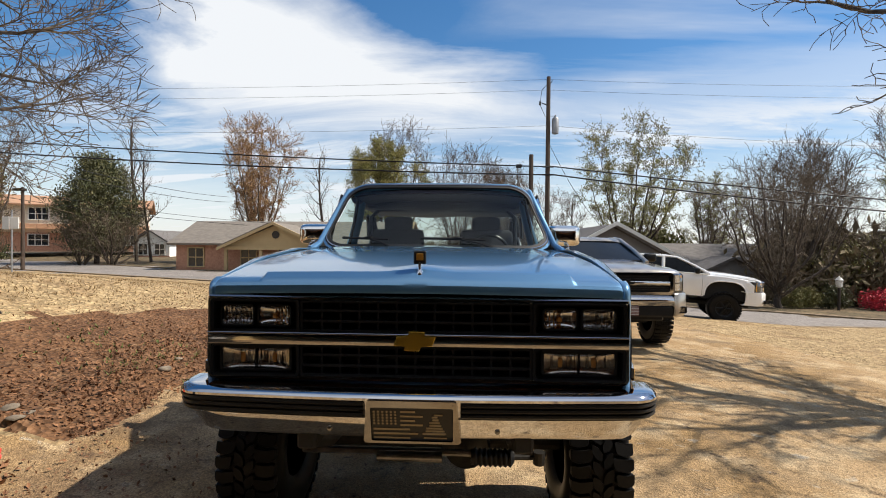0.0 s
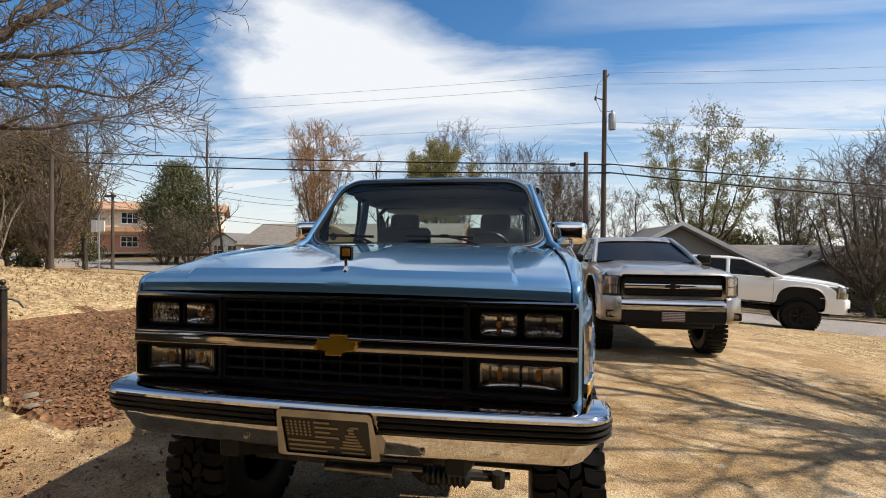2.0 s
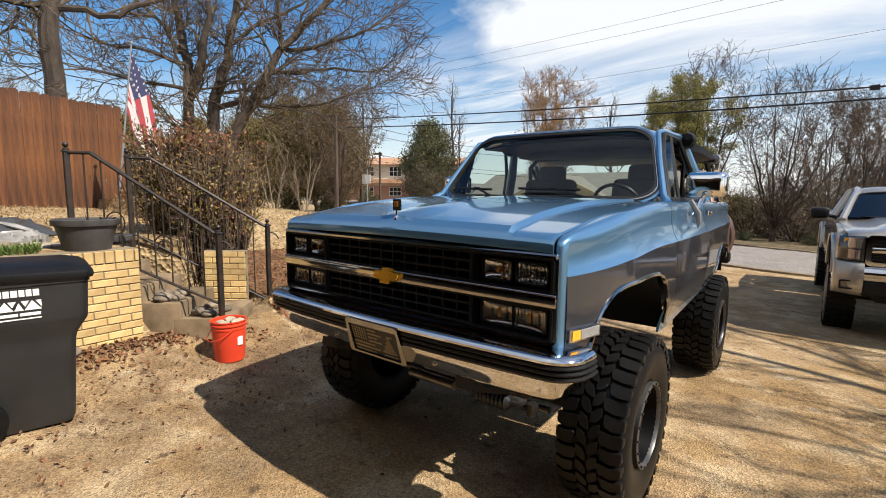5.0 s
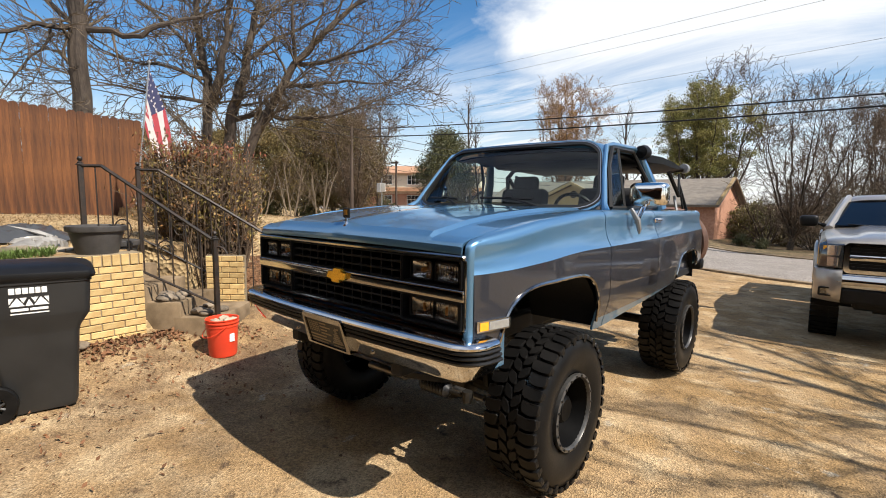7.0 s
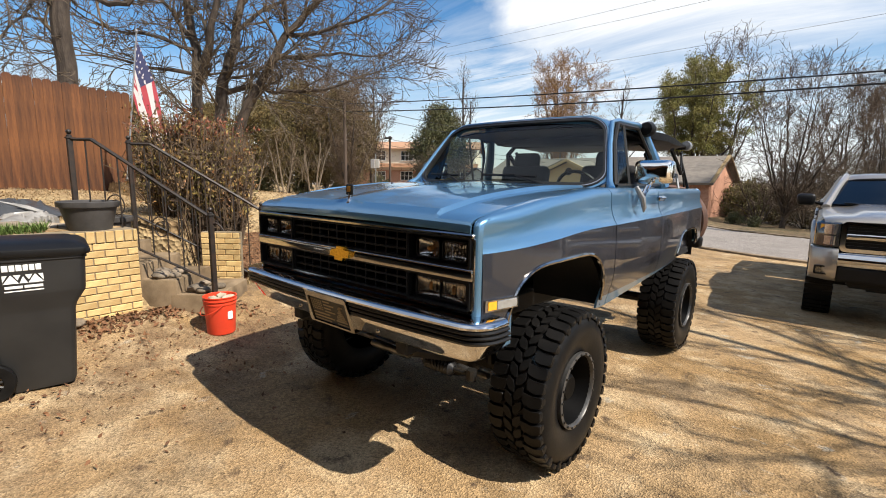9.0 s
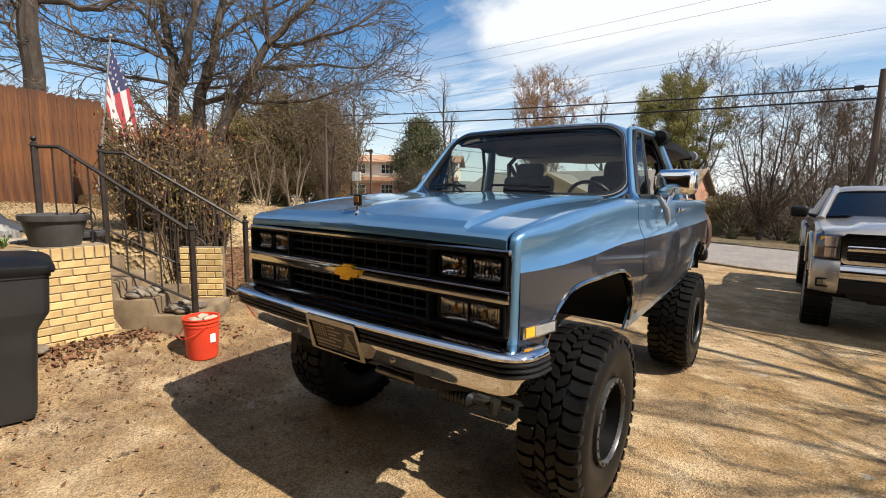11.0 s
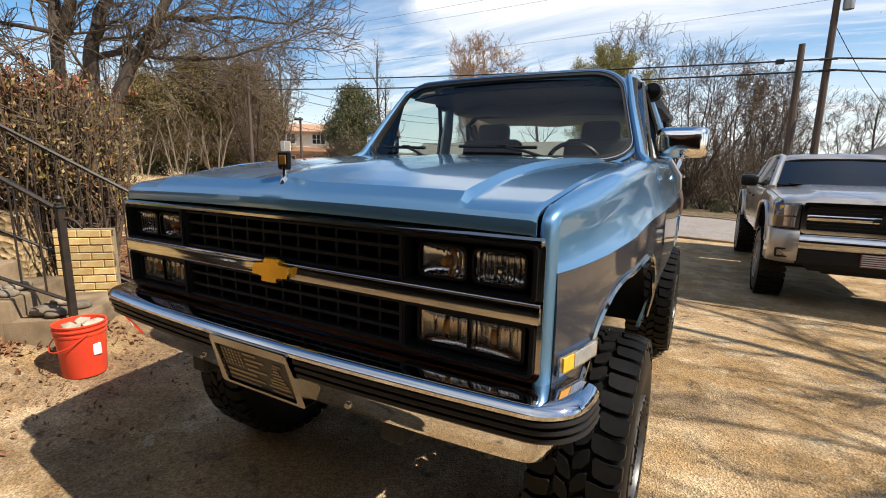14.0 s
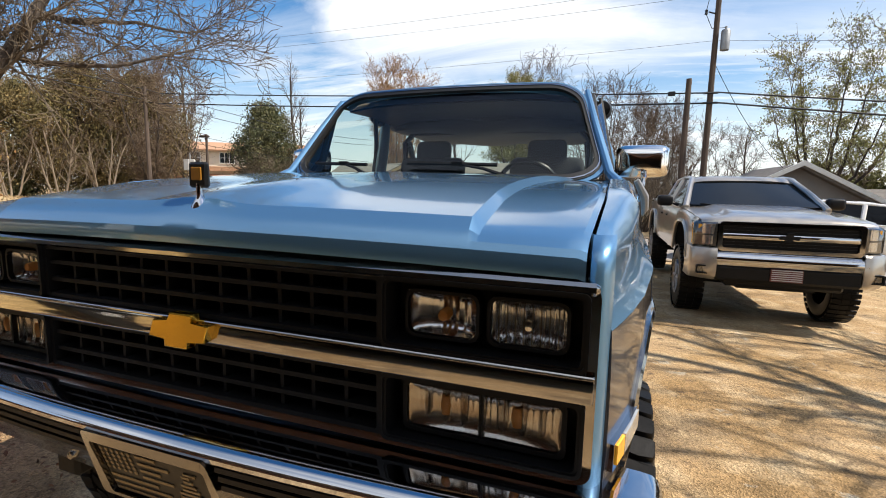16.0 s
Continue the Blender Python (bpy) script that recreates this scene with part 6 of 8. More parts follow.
for i in range(6):
    for j in range(5):
        bm = B()
        x, z = -0.146 + i * 0.0165, 0.968 + j * 0.0125
        prism(bm, [(x + 0.005 * math.sin(a * 1.2566), z + 0.005 * math.cos(a * 1.2566)) for a in range(5)], "y", 1.8335, 1.8355)
        PB("star", bm, "plate_gold", plate, smooth=False)
bm = B()
for i, (w_, z) in enumerate(((0.048, 0.922), (0.042, 0.934), (0.034, 0.946), (0.028, 0.958), (0.022, 0.97), (0.016, 0.982), (0.012, 0.994))):
    box(bm, (0.088 - w_ + 0.006 * (i % 2), 1.8335, z), (0.088 + w_ * 0.9, 1.8355, z + 0.009), 0.002)
box(bm, (0.084, 1.8335, 1.004), (0.118, 1.8355, 1.012), 0.002)
box(bm, (0.045, 1.8335, 0.905), (0.135, 1.8355, 0.911))
PB("plain_figure", bm, "plate_gold", plate, "pale coiled shape and a bar of small print", smooth=False)

# windscreen, pillars and half roof
WS = [(0.830, 3.420, 1.624), (0.672, 3.760, 2.104)]


def ws_point(u, f):
    """Windscreen surface: u across from -1 to 1, f from the foot to the head, bowed forwards."""
    x = u * (WS[0][0] + (WS[1][0] - WS[0][0]) * f)
    y = WS[0][1] + (WS[1][1] - WS[0][1]) * f - 0.075 * (1 - u * u)
    return Vector((x, y, WS[0][2] + (WS[1][2] - WS[0][2]) * f))


def ws_loop(inset, r):
    out = []
    for x, z in rrect(-1 + inset, inset * 1.8, 1 - inset, 1 - inset * 1.8, r, 6):
        out.append((x, z))
    # denser along the long edges
    dense = []
    for (a, b), (c, d) in zip(out, out[1:] + out[:1]):
        n = 10 if abs(c - a) > 0.5 else 4 if abs(d - b) > 0.3 else 1
        dense += [(a + (c - a) * i / n, b + (d - b) * i / n) for i in range(n)]
    return dense


def ws_band(bm, o, i, push):
    rows = [[ws_point(*p) for p in o], [ws_point(*p) + Vector((0, -push, push * 0.7)) for p in o], [ws_point(*p) + Vector((0, -push, push * 0.7)) for p in i], [ws_point(*p) for p in i]]
    grid(bm, rows, close=True)
    return bm


bm = B()
ws_band(bm, ws_loop(-0.022, 0.22), ws_loop(-0.006, 0.215), 0.012)
P("windscreen_frame", bm, "blue", label="light blue windscreen surround")
bm = B()
ws_band(bm, ws_loop(-0.010, 0.22), ws_loop(0.022, 0.20), 0.016)
gask = P("windscreen_gasket", bm, "gasket", label="black rubber windscreen gasket")
bm = B()
ws_band(bm, ws_loop(-0.003, 0.217), ws_loop(0.002, 0.215), 0.019)
P("gasket_chrome", bm, "chrome", gask)
bm = B()
grid(bm, [[ws_point(-0.97 + 1.94 * i / 14, 0.035 + 0.93 * j / 6) for i in range(15)] for j in range(7)])
wsg = P("windscreen", bm, "glass", label="clear curved windscreen", face=(0, -1, 0.5))
wsg.visible_shadow = False
bm = B()
rows = []
for y, z, w in ((3.755, 2.102, 0.680), (3.775, 2.114, 0.695), (3.83, 2.124, 0.708), (4.0, 2.132, 0.720), (4.3, 2.134, 0.722), (4.44, 2.124, 0.715), (4.47, 2.104, 0.70)):
    rows.append([(u * w, y - 0.075 * (1 - u * u) * (1 if y < 3.9 else 0.2), z - 0.030 * abs(u) ** 4 - 0.025 * max(0, abs(u) - 0.93) / 0.07 + 0.012 * (1 - u * u)) for u in np.linspace(-1, 1, 21)])
grid(bm, rows)
thick(bm, 0.03)
P("roof", bm, "blue", label="light blue steel half roof", angle=50)
for s in (-1, 1):
    bm = B()
    tube(bm, [(s * 0.885, 3.36, 1.615), (s * 0.845, 3.43, 1.66), (s * 0.765, 3.60, 1.90), (s * 0.712, 3.75, 2.075), (s * 0.710, 3.86, 2.094), (s * 0.715, 4.28, 2.098), (s * 0.73, 4.38, 2.06), (s * 0.80, 4.47, 1.85), (s * 0.875, 4.53, 1.62)], [0.028, 0.021, 0.018, 0.017, 0.020, 0.026, 0.034, 0.044, 0.05], 10)
    P("roof_pillar", bm, "blue", label="light blue pillar and roof rail")
    bm = B()
    tube(bm, [(s * 0.86, 3.50, 1.64), (s * 0.765, 3.68, 1.93), (s * 0.735, 3.80, 2.065), (s * 0.735, 4.22, 2.07), (s * 0.80, 4.36, 1.87), (s * 0.865, 4.42, 1.64), (s * 0.87, 4.0, 1.635), (s * 0.86, 3.50, 1.64)], 0.016, 6)
    dw = P("door_window_frame", bm, "gasket", label="black door window frame")
    bm = B()
    tube(bm, [(s * 0.865, 3.74, 1.64), (s * 0.775, 3.80, 2.05)], 0.012, 6)
    P("vent_post", bm, "gasket", dw)
    bm = B()
    bm.faces.new([bm.verts.new(p) for p in ((s * 0.86, 3.52, 1.645), (s * 0.865, 3.735, 1.645), (s * 0.78, 3.795, 2.04), (s * 0.742, 3.78, 2.03))])
    vw = P("vent_window", bm, "glass", dw, face=(s, 0, 0))
    vw.visible_shadow = False
    # big chrome tow mirror
    bm = B()
    rows = []
    for v in np.linspace(0, math.pi / 2, 9):
        row = []
        for u in np.linspace(0, 2 * math.pi, 40, endpoint=False):
            cx, cz = math.cos(u), math.sin(u)
            q = 0.38
            k = math.sin(v) ** 0.55
            row.append((s * 0.995 + 0.130 * k * math.copysign(abs(cx) ** q, cx), 3.845 - 0.085 * math.cos(v) ** 0.9, 1.735 + 0.082 * k * math.copysign(abs(cz) ** q, cz)))
        rows.append(row)
    rows.append([(x * 1.0, 3.86, z) for x, y, z in rows[-1]])
    grid(bm, rows, close=True)
    bmesh.ops.remove_doubles(bm, verts=bm.verts, dist=1e-4)
    mir = P("wing_mirror", bm, "mirror", label="large rectangular chrome wing mirror", angle=60)
    bm = B()
    box(bm, (s * 0.99 - 0.10, 3.858, 1.68), (s * 0.99 + 0.12, 3.868, 1.788), 0.004)
    P("mirror_glass", bm, "chrome", mir)
    bm = B()
    tube(bm, [(s * 0.98, 3.62, 1.54), (s * 1.0, 3.68, 1.64), (s * 1.0, 3.80, 1.67)], 0.010, 8)
    tube(bm, [(s * 0.985, 3.66, 1.56), (s * 1.01, 3.74, 1.66), (s * 1.01, 3.80, 1.67)], 0.010, 8)
    P("mirror_arm", bm, "chrome", mir)
    bm = B()
    tube(bm, [(s * 0.965, 3.58, 1.635), (s * 1.005, 3.60, 1.56), (s * 1.012, 3.62, 1.50), (s * 1.006, 3.64, 1.47)], [0.014, 0.02, 0.016, 0.005], 8)
    P("mirror_bracket", bm, "galv", mir)
# wipers
for x0, x1, xt in ((-0.30, -0.66, -0.40), (0.42, -0.10, 0.20)):
    bm = B()
    a, b, c = ws_point(x0 / 0.82, 0.02) + Vector((0, -0.03, 0.0)), ws_point((x0 + x1) / 1.64, 0.12) + Vector((0, -0.03, 0.015)), ws_point(x1 / 0.80, 0.13) + Vector((0, -0.03, 0.015))
    tube(bm, [a, a.lerp(b, 0.5) + Vector((0, -0.01, 0.01)), b], [0.012, 0.008, 0.006], 6)
    tube(bm, [b + (b - c) * 0.75, b, c], 0.010, 6)
    box(bm, tuple(b - Vector((0.03, 0.012, 0.006))), tuple(b + Vector((0.03, 0.0, 0.014))), 0.004)
    lathe(bm, [(0.001, 0.03), (0.02, 0.028), (0.024, 0.0)], tuple(a - Vector((0, 0, 0.02))), "z", 10)
    P("wiper", bm, "black_plastic", label="black windscreen wiper")

# cabin: dash, wheel, seats, roll bar, tub
bm = B()
box(bm, (-0.80, 3.47, 1.20), (0.80, 3.80, 1.655), 0.05, seg=3)
P("dashboard", bm, "interior", label="dark grey dashboard")
bm = B()
lathe(bm, [(0.172 + 0.014 * math.cos(a), 0.014 * math.sin(a)) for a in np.linspace(0, 2 * math.pi, 9)], (0.40, 3.95, 1.585), "z", 28, Euler((radians(-62), 0, 0)).to_matrix())
tube(bm, [(0.40, 3.78, 1.56), (0.40, 3.94, 1.61)], 0.03, 8)
tube(bm, [(0.23, 3.95, 1.585), (0.40, 3.94, 1.565), (0.57, 3.95, 1.585)], 0.014, 6)
P("steering_wheel", bm, "black_plastic", label="black steering wheel")
for s in (-1, 1):
    x = s * 0.42
    bm = B()
    box(bm, (x - 0.25, 3.98, 1.12), (x + 0.25, 4.42, 1.32), 0.05, seg=3)
    seat = P("seat", bm, "interior", label="dark grey bucket seat")
    bm = B()
    box(bm, (x - 0.25, -0.07, 0), (x + 0.25, 0.07, 0.56), 0.055, Matrix.Translation((0, 4.44, 1.25)) @ Matrix.Rotation(radians(-12), 4, "X"), 3)
    P("backrest", bm, "interior", seat)
    bm = B()
    box(bm, (x - 0.135, -0.05, 0.0), (x + 0.135, 0.05, 0.19), 0.045, Matrix.Translation((0, 4.55, 1.735)) @ Matrix.Rotation(radians(-8), 4, "X"), 3)
    P("headrest", bm, "interior", seat)
bm = B()
for s in (-1, 1):
    tube(bm, [(s * 0.70, 4.66, 1.1), (s * 0.70, 4.66, 1.92), (s * 0.62, 4.66, 2.0), (0, 4.66, 2.01)], 0.026, 8)
    tube(bm, [(s * 0.68, 4.66, 1.9), (s * 0.70, 5.45, 1.30)], 0.022, 8)
P("roll_bar", bm, "black_plastic", label="black tubular roll bar")
bm = B()
box(bm, (-0.86, 3.4, 0.96), (0.86, 5.8, 1.02))
P("floor_pan", bm, "black_matte")
for s in (-1, 1):
    bm = B()
    box(bm, (s * 0.83 - 0.02, 4.2, 1.0), (s * 0.83 + 0.02, 5.80, 1.59), 0.01)
    box(bm, (s * 0.86 - 0.01, 3.3, 1.0), (s * 0.86 + 0.01, 4.2, 1.58))
    P("tub_wall", bm, "grey_blue")
bm = B()
box(bm, (-0.88, 5.78, 1.05), (0.88, 5.85, 1.60), 0.02)
P("tailgate", bm, "blue", label="light blue tailgate")
bm = B()
box(bm, (-0.90, 5.86, 0.98), (0.93, 6.0, 1.10), 0.03, seg=2)
P("rear_bumper", bm, "black_plastic")
bm = B()
box(bm, (-0.85, 3.40, 0.93), (0.85, 3.44, 1.63))
P("firewall", bm, "black_matte")
# folded soft top: a sagging stack of vinyl behind the cab, on struts
bm = B()
rows = []
for y, zt, zb, w in ((4.36, 2.085, 2.04, 0.70), (4.42, 2.10, 2.01, 0.74), (4.55, 2.098, 1.985, 0.77), (4.8, 2.09, 1.975, 0.79), (5.1, 2.078, 1.972, 0.80), (5.35, 2.06, 1.972, 0.80), (5.52, 2.045, 1.975, 0.79), (5.58, 2.02, 1.985, 0.77)):
    ring = []
    for i in range(17):
        u = -1 + i / 8
        ring.append((u * w, y, zt - 0.030 * abs(u) ** 6 + 0.012 * math.sin(9 * u + 5 * y)))
    for i in range(17):
        u = 1 - i / 8
        ring.append((u * w, y, zb + 0.03 * abs(u) ** 6 + 0.010 * math.sin(7 * u + 8 * y)))
    rows.append(ring)
grid(bm, rows, close=True)
for r in (rows[0], rows[-1]):
    bm.faces.new([bm.verts.new(p) for p in r])
bmesh.ops.remove_doubles(bm, verts=bm.verts, dist=1e-4)
top = P("soft_top", bm, "vinyl_top", label="folded black vinyl soft top behind the cab", angle=60)
for s in (-1, 1):
    bm = B()
    lathe(bm, [(0.001, -0.07), (0.05, -0.06), (0.062, 0.0), (0.05, 0.06), (0.001, 0.07)], (s * 0.77, 4.36, 2.075), "y", 12)
    P("roll_end", bm, "vinyl_top", top)
    for a, b, r in (((4.98, 1.95), (5.20, 1.74), 0.019), ((5.20, 1.74), (5.16, 1.60), 0.012), ((5.32, 1.95), (5.18, 1.76), 0.010), ((5.36, 1.84), (5.50, 1.61), 0.014), ((5.30, 1.94), (5.36, 1.62), 0.009)):
        bm = B()
        tube(bm, [(s * 0.80, a[0], a[1]), (s * 0.82, (a[0] + b[0]) / 2, (a[1] + b[1]) / 2), (s * 0.84, b[0], b[1])], r, 6)
        P("strut", bm, "galv" if r == 0.012 else "black_plastic", top)
    bm = B()
    lathe(bm, [(0.001, -0.05), (0.045, -0.045), (0.05, 0.0), (0.045, 0.045), (0.001, 0.05)], (s * 0.77, 5.62, 2.02), "y", 10)
    P("end_cap", bm, "galv", top)
# dark headliner under the half roof
bm = B()
grid(bm, [[(u * 0.69, y, z - 0.03 * abs(u) ** 4) for u in np.linspace(-1, 1, 9)] for y, z in ((3.80, 2.068), (4.1, 2.075), (4.4, 2.06), (4.46, 2.03))])
thick(bm, 0.01)
P("headliner", bm, "vinyl_top", label="dark headliner")
# spare wheel on the tail
bm = B()
lathe(bm, [(0.001, 6.18), (0.33, 6.18), (0.37, 6.14), (0.385, 6.03), (0.365, 5.95), (0.001, 5.95)], (0.56, 0, 1.245), "y", 36)
P("spare_wheel", bm, "brown_cover", label="spare wheel in a dull brown cover")


# wheels with chunky mud tyres
def wheel(x, y, z, s, r=0.462, w=0.322, rim=0.205):
    bm = B()
    h = w / 2
    prof = [(rim, -h + 0.03), (rim + 0.02, -h + 0.012), (rim + 0.09, -h - 0.004), (r - 0.10, -h - 0.006), (r - 0.045, -h + 0.008), (r - 0.022, -h + 0.045), (r - 0.018, 0.0), (r - 0.022, h - 0.045), (r - 0.045, h - 0.008), (r - 0.10, h + 0.006), (rim + 0.09, h + 0.004), (rim + 0.02, h - 0.012), (rim, h - 0.03)]
    lathe(bm, prof, (x, y, z), "x", 64)
    wh = P("wheel", bm, "rubber", label="black off-road wheel with chunky mud tyre", angle=50)
    V, F = [], []
    n = 38

    def block(corners, r0, r1):
        """A rubber lug; corners are (angle, across) pairs in order, rounded off between them."""
        pts = []
        k = len(corners)
        for i in range(k):
            p, c, q = corners[i - 1], corners[i], corners[(i + 1) % k]
            for f in (-0.14, 0.14):
                o = p if f < 0 else q
                pts.append((c[0] + (o[0] - c[0]) * abs(f), c[1] + (o[1] - c[1]) * abs(f)))
        b = len(V)
        k = len(pts)
        ca, cw = sum(c[0] for c in pts) / k, sum(c[1] for c in pts) / k
        for rr, sh in ((r0, 1.0), (r1 - 0.005, 0.985), (r1, 0.93)):
            for a, o in pts:
                a, o = ca + (a - ca) * sh, cw + (o - cw) * sh
                drop = 0.012 * smooth01((abs(o) / h - 0.72) / 0.28)
                V.append((x + o + XC, y + (rr - drop) * math.cos(a), z + (rr - drop) * math.sin(a)))
        F.append(tuple(b + 2 * k + i for i in range(k)))
        for m_ in (0, k):
            for i in range(k):
                F.append((b + m_ + i, b + m_ + (i + 1) % k, b + m_ + k + (i + 1) % k, b + m_ + k + i))

    st = 2 * math.pi / n
    for i in range(n):
        a = i * st
        for q in (-1, 1):
            o = a + (st * 0.5 if q > 0 else 0)
            e = 0.33 if i % 2 else 0.42
            # shoulder lug, curved like a leaf, with a short step down the side wall
            block([(o, q * h * 0.99), (o + st * 0.78, q * h * 0.99), (o + st * 0.90, q * h * 0.72), (o + st * 0.74, q * h * e), (o - st * 0.06, q * h * (e - 0.05)), (o + st * 0.06, q * h * 0.72)], r - 0.024, r)
            long = 0.055 if i % 2 else 0.038
            b = len(V)
            for aa, rr in ((o + st * 0.06, r - 0.014), (o + st * 0.64, r - 0.014), (o + st * 0.56, r - long), (o + st * 0.14, r - long)):
                for dx in (0.0, 0.008):
                    V.append((x + XC + q * (h - 0.010 + dx), y + rr * math.cos(aa), z + rr * math.sin(aa)))
            F.extend([(b, b + 2, b + 4, b + 6), (b + 1, b + 3, b + 5, b + 7), (b, b + 1, b + 3, b + 2), (b + 2, b + 3, b + 5, b + 4), (b + 4, b + 5, b + 7, b + 6), (b + 6, b + 7, b + 1, b)])
            # interlocking curled centre blocks
            c = a + (st * 0.20 if q > 0 else st * 0.70)
            block([(c - st * 0.08, q * h * 0.33), (c + st * 0.50, q * h * 0.34), (c + st * 0.86, q * h * 0.22), (c + st * 1.02, q * h * 0.01), (c + st * 0.52, q * h * 0.00), (c + st * 0.14, q * h * 0.12)], r - 0.024, r)
    P("tread", (V, F), "rubber", wh, angle=40)
    bm = B()
    f = s * h
    lathe(bm, [(rim + 0.004, f - s * 0.02), (rim + 0.006, f + s * 0.002), (rim - 0.010, f + s * 0.006), (rim - 0.016, f - s * 0.004), (rim - 0.018, f - s * 0.03)], (x, y, z), "x", 48)
    rg = P("beadlock_ring", bm, "ring_steel", wh, "grey bolted rim ring")
    for k in range(20):
        a = 2 * math.pi * k / 20
        bm = B()
        c, q = math.cos(a) * (rim - 0.004), math.sin(a) * (rim - 0.004)
        lathe(bm, [(0.001, f + s * 0.012), (0.006, f + s * 0.011), (0.006, f)], (x, y + c, z + q), "x", 6)
        P("bolt", bm, "steel_dark", rg)
    bm = B()
    lathe(bm, [(rim - 0.014, f - s * 0.004), (rim - 0.03, f - s * 0.06), (rim - 0.05, f - s * 0.12), (0.12, f - s * 0.135), (0.085, f - s * 0.12), (0.075, f - s * 0.06), (0.06, f - s * 0.045), (0.001, f - s * 0.045)], (x, y, z), "x", 40)
    P("rim", bm, "rim_black", wh, "black deep steel rim")


for s in (-1, 1):
    wheel(s * 0.864, AF, 0.546, s, 0.434, 0.300)
    wheel(s * 0.825, AR, 0.512, s, 0.438)

# chassis: axles, springs, steering
for nm, y, z in (("front_axle", AF, 0.55), ("rear_axle", AR, 0.515)):
    bm = B()
    tube(bm, [(-0.74, y, z), (0.74, y, z)], 0.045, 10)
    lathe(bm, [(0.001, -0.15), (0.12, -0.10), (0.15, 0.0), (0.12, 0.10), (0.001, 0.15)], (0.22 if y < 4 else 0.0, y, z), "y", 16)
    P(nm, bm, "steel_dark", label="dark steel axle with differential")
for s in (-1, 1):
    bm = B()
    box(bm, (s * 0.44 - 0.04, 1.95, 0.82), (s * 0.44 + 0.04, 5.9, 0.94), 0.01)
    P("frame_rail", bm, "black_matte")
    bm = B()
    tube(bm, [(s * 0.44, 2.02, 0.83), (s * 0.44, 2.30, 0.72), (s * 0.44, AF, 0.66), (s * 0.44, 3.2, 0.74), (s * 0.44, 3.4, 0.86)], 0.035, 6)
    P("leaf_spring", bm, "steel_dark")
    bm = B()
    tube(bm, [(s * 0.52, 2.62, 0.60), (s * 0.50, 2.60, 1.15)], [0.03, 0.035], 10)
    P("shock_absorber", bm, "black_plastic")
bm = B()
tube(bm, [(-0.62, 2.45, 0.60), (0.62, 2.45, 0.60)], 0.018, 8)
P("tie_rod", bm, "steel")
bm = B()
tube(bm, [(-0.22, 2.36, 0.615), (0.10, 2.36, 0.615)], 0.026, 12)
stab = P("steering_damper", bm, "steel", label="steel steering damper with black rubber boot")
bm = B()
rows = []
lathe(bm, [(0.001, 0.10), (0.035, 0.10)] + [(0.036 + 0.010 * (i % 2), 0.11 + i * 0.012) for i in range(16)] + [(0.02, 0.31), (0.001, 0.31)], (0.14, 2.36, 0.622), "x", 14)
P("boot", bm, "trim_rubber", stab)
bm = B()
tube(bm, [(0.42, 2.36, 0.622), (0.56, 2.36, 0.625)], 0.012, 8)
lathe(bm, [(0.001, -0.03), (0.028, -0.03), (0.03, 0.0), (0.028, 0.03), (0.001, 0.03)], (0.57, 2.36, 0.625), "z", 10)
P("eye_end", bm, "steel_dark", stab)
bm = B()
box(bm, (-0.42, 2.1, 0.86), (0.42, 2.2, 0.95), 0.01)
box(bm, (-0.40, 2.9, 0.78), (0.40, 3.5, 0.95), 0.05)
tube(bm, [(0.1, 3.0, 0.72), (0.1, 5.0, 0.56)], 0.035, 8)
P("crossmember", bm, "black_matte")

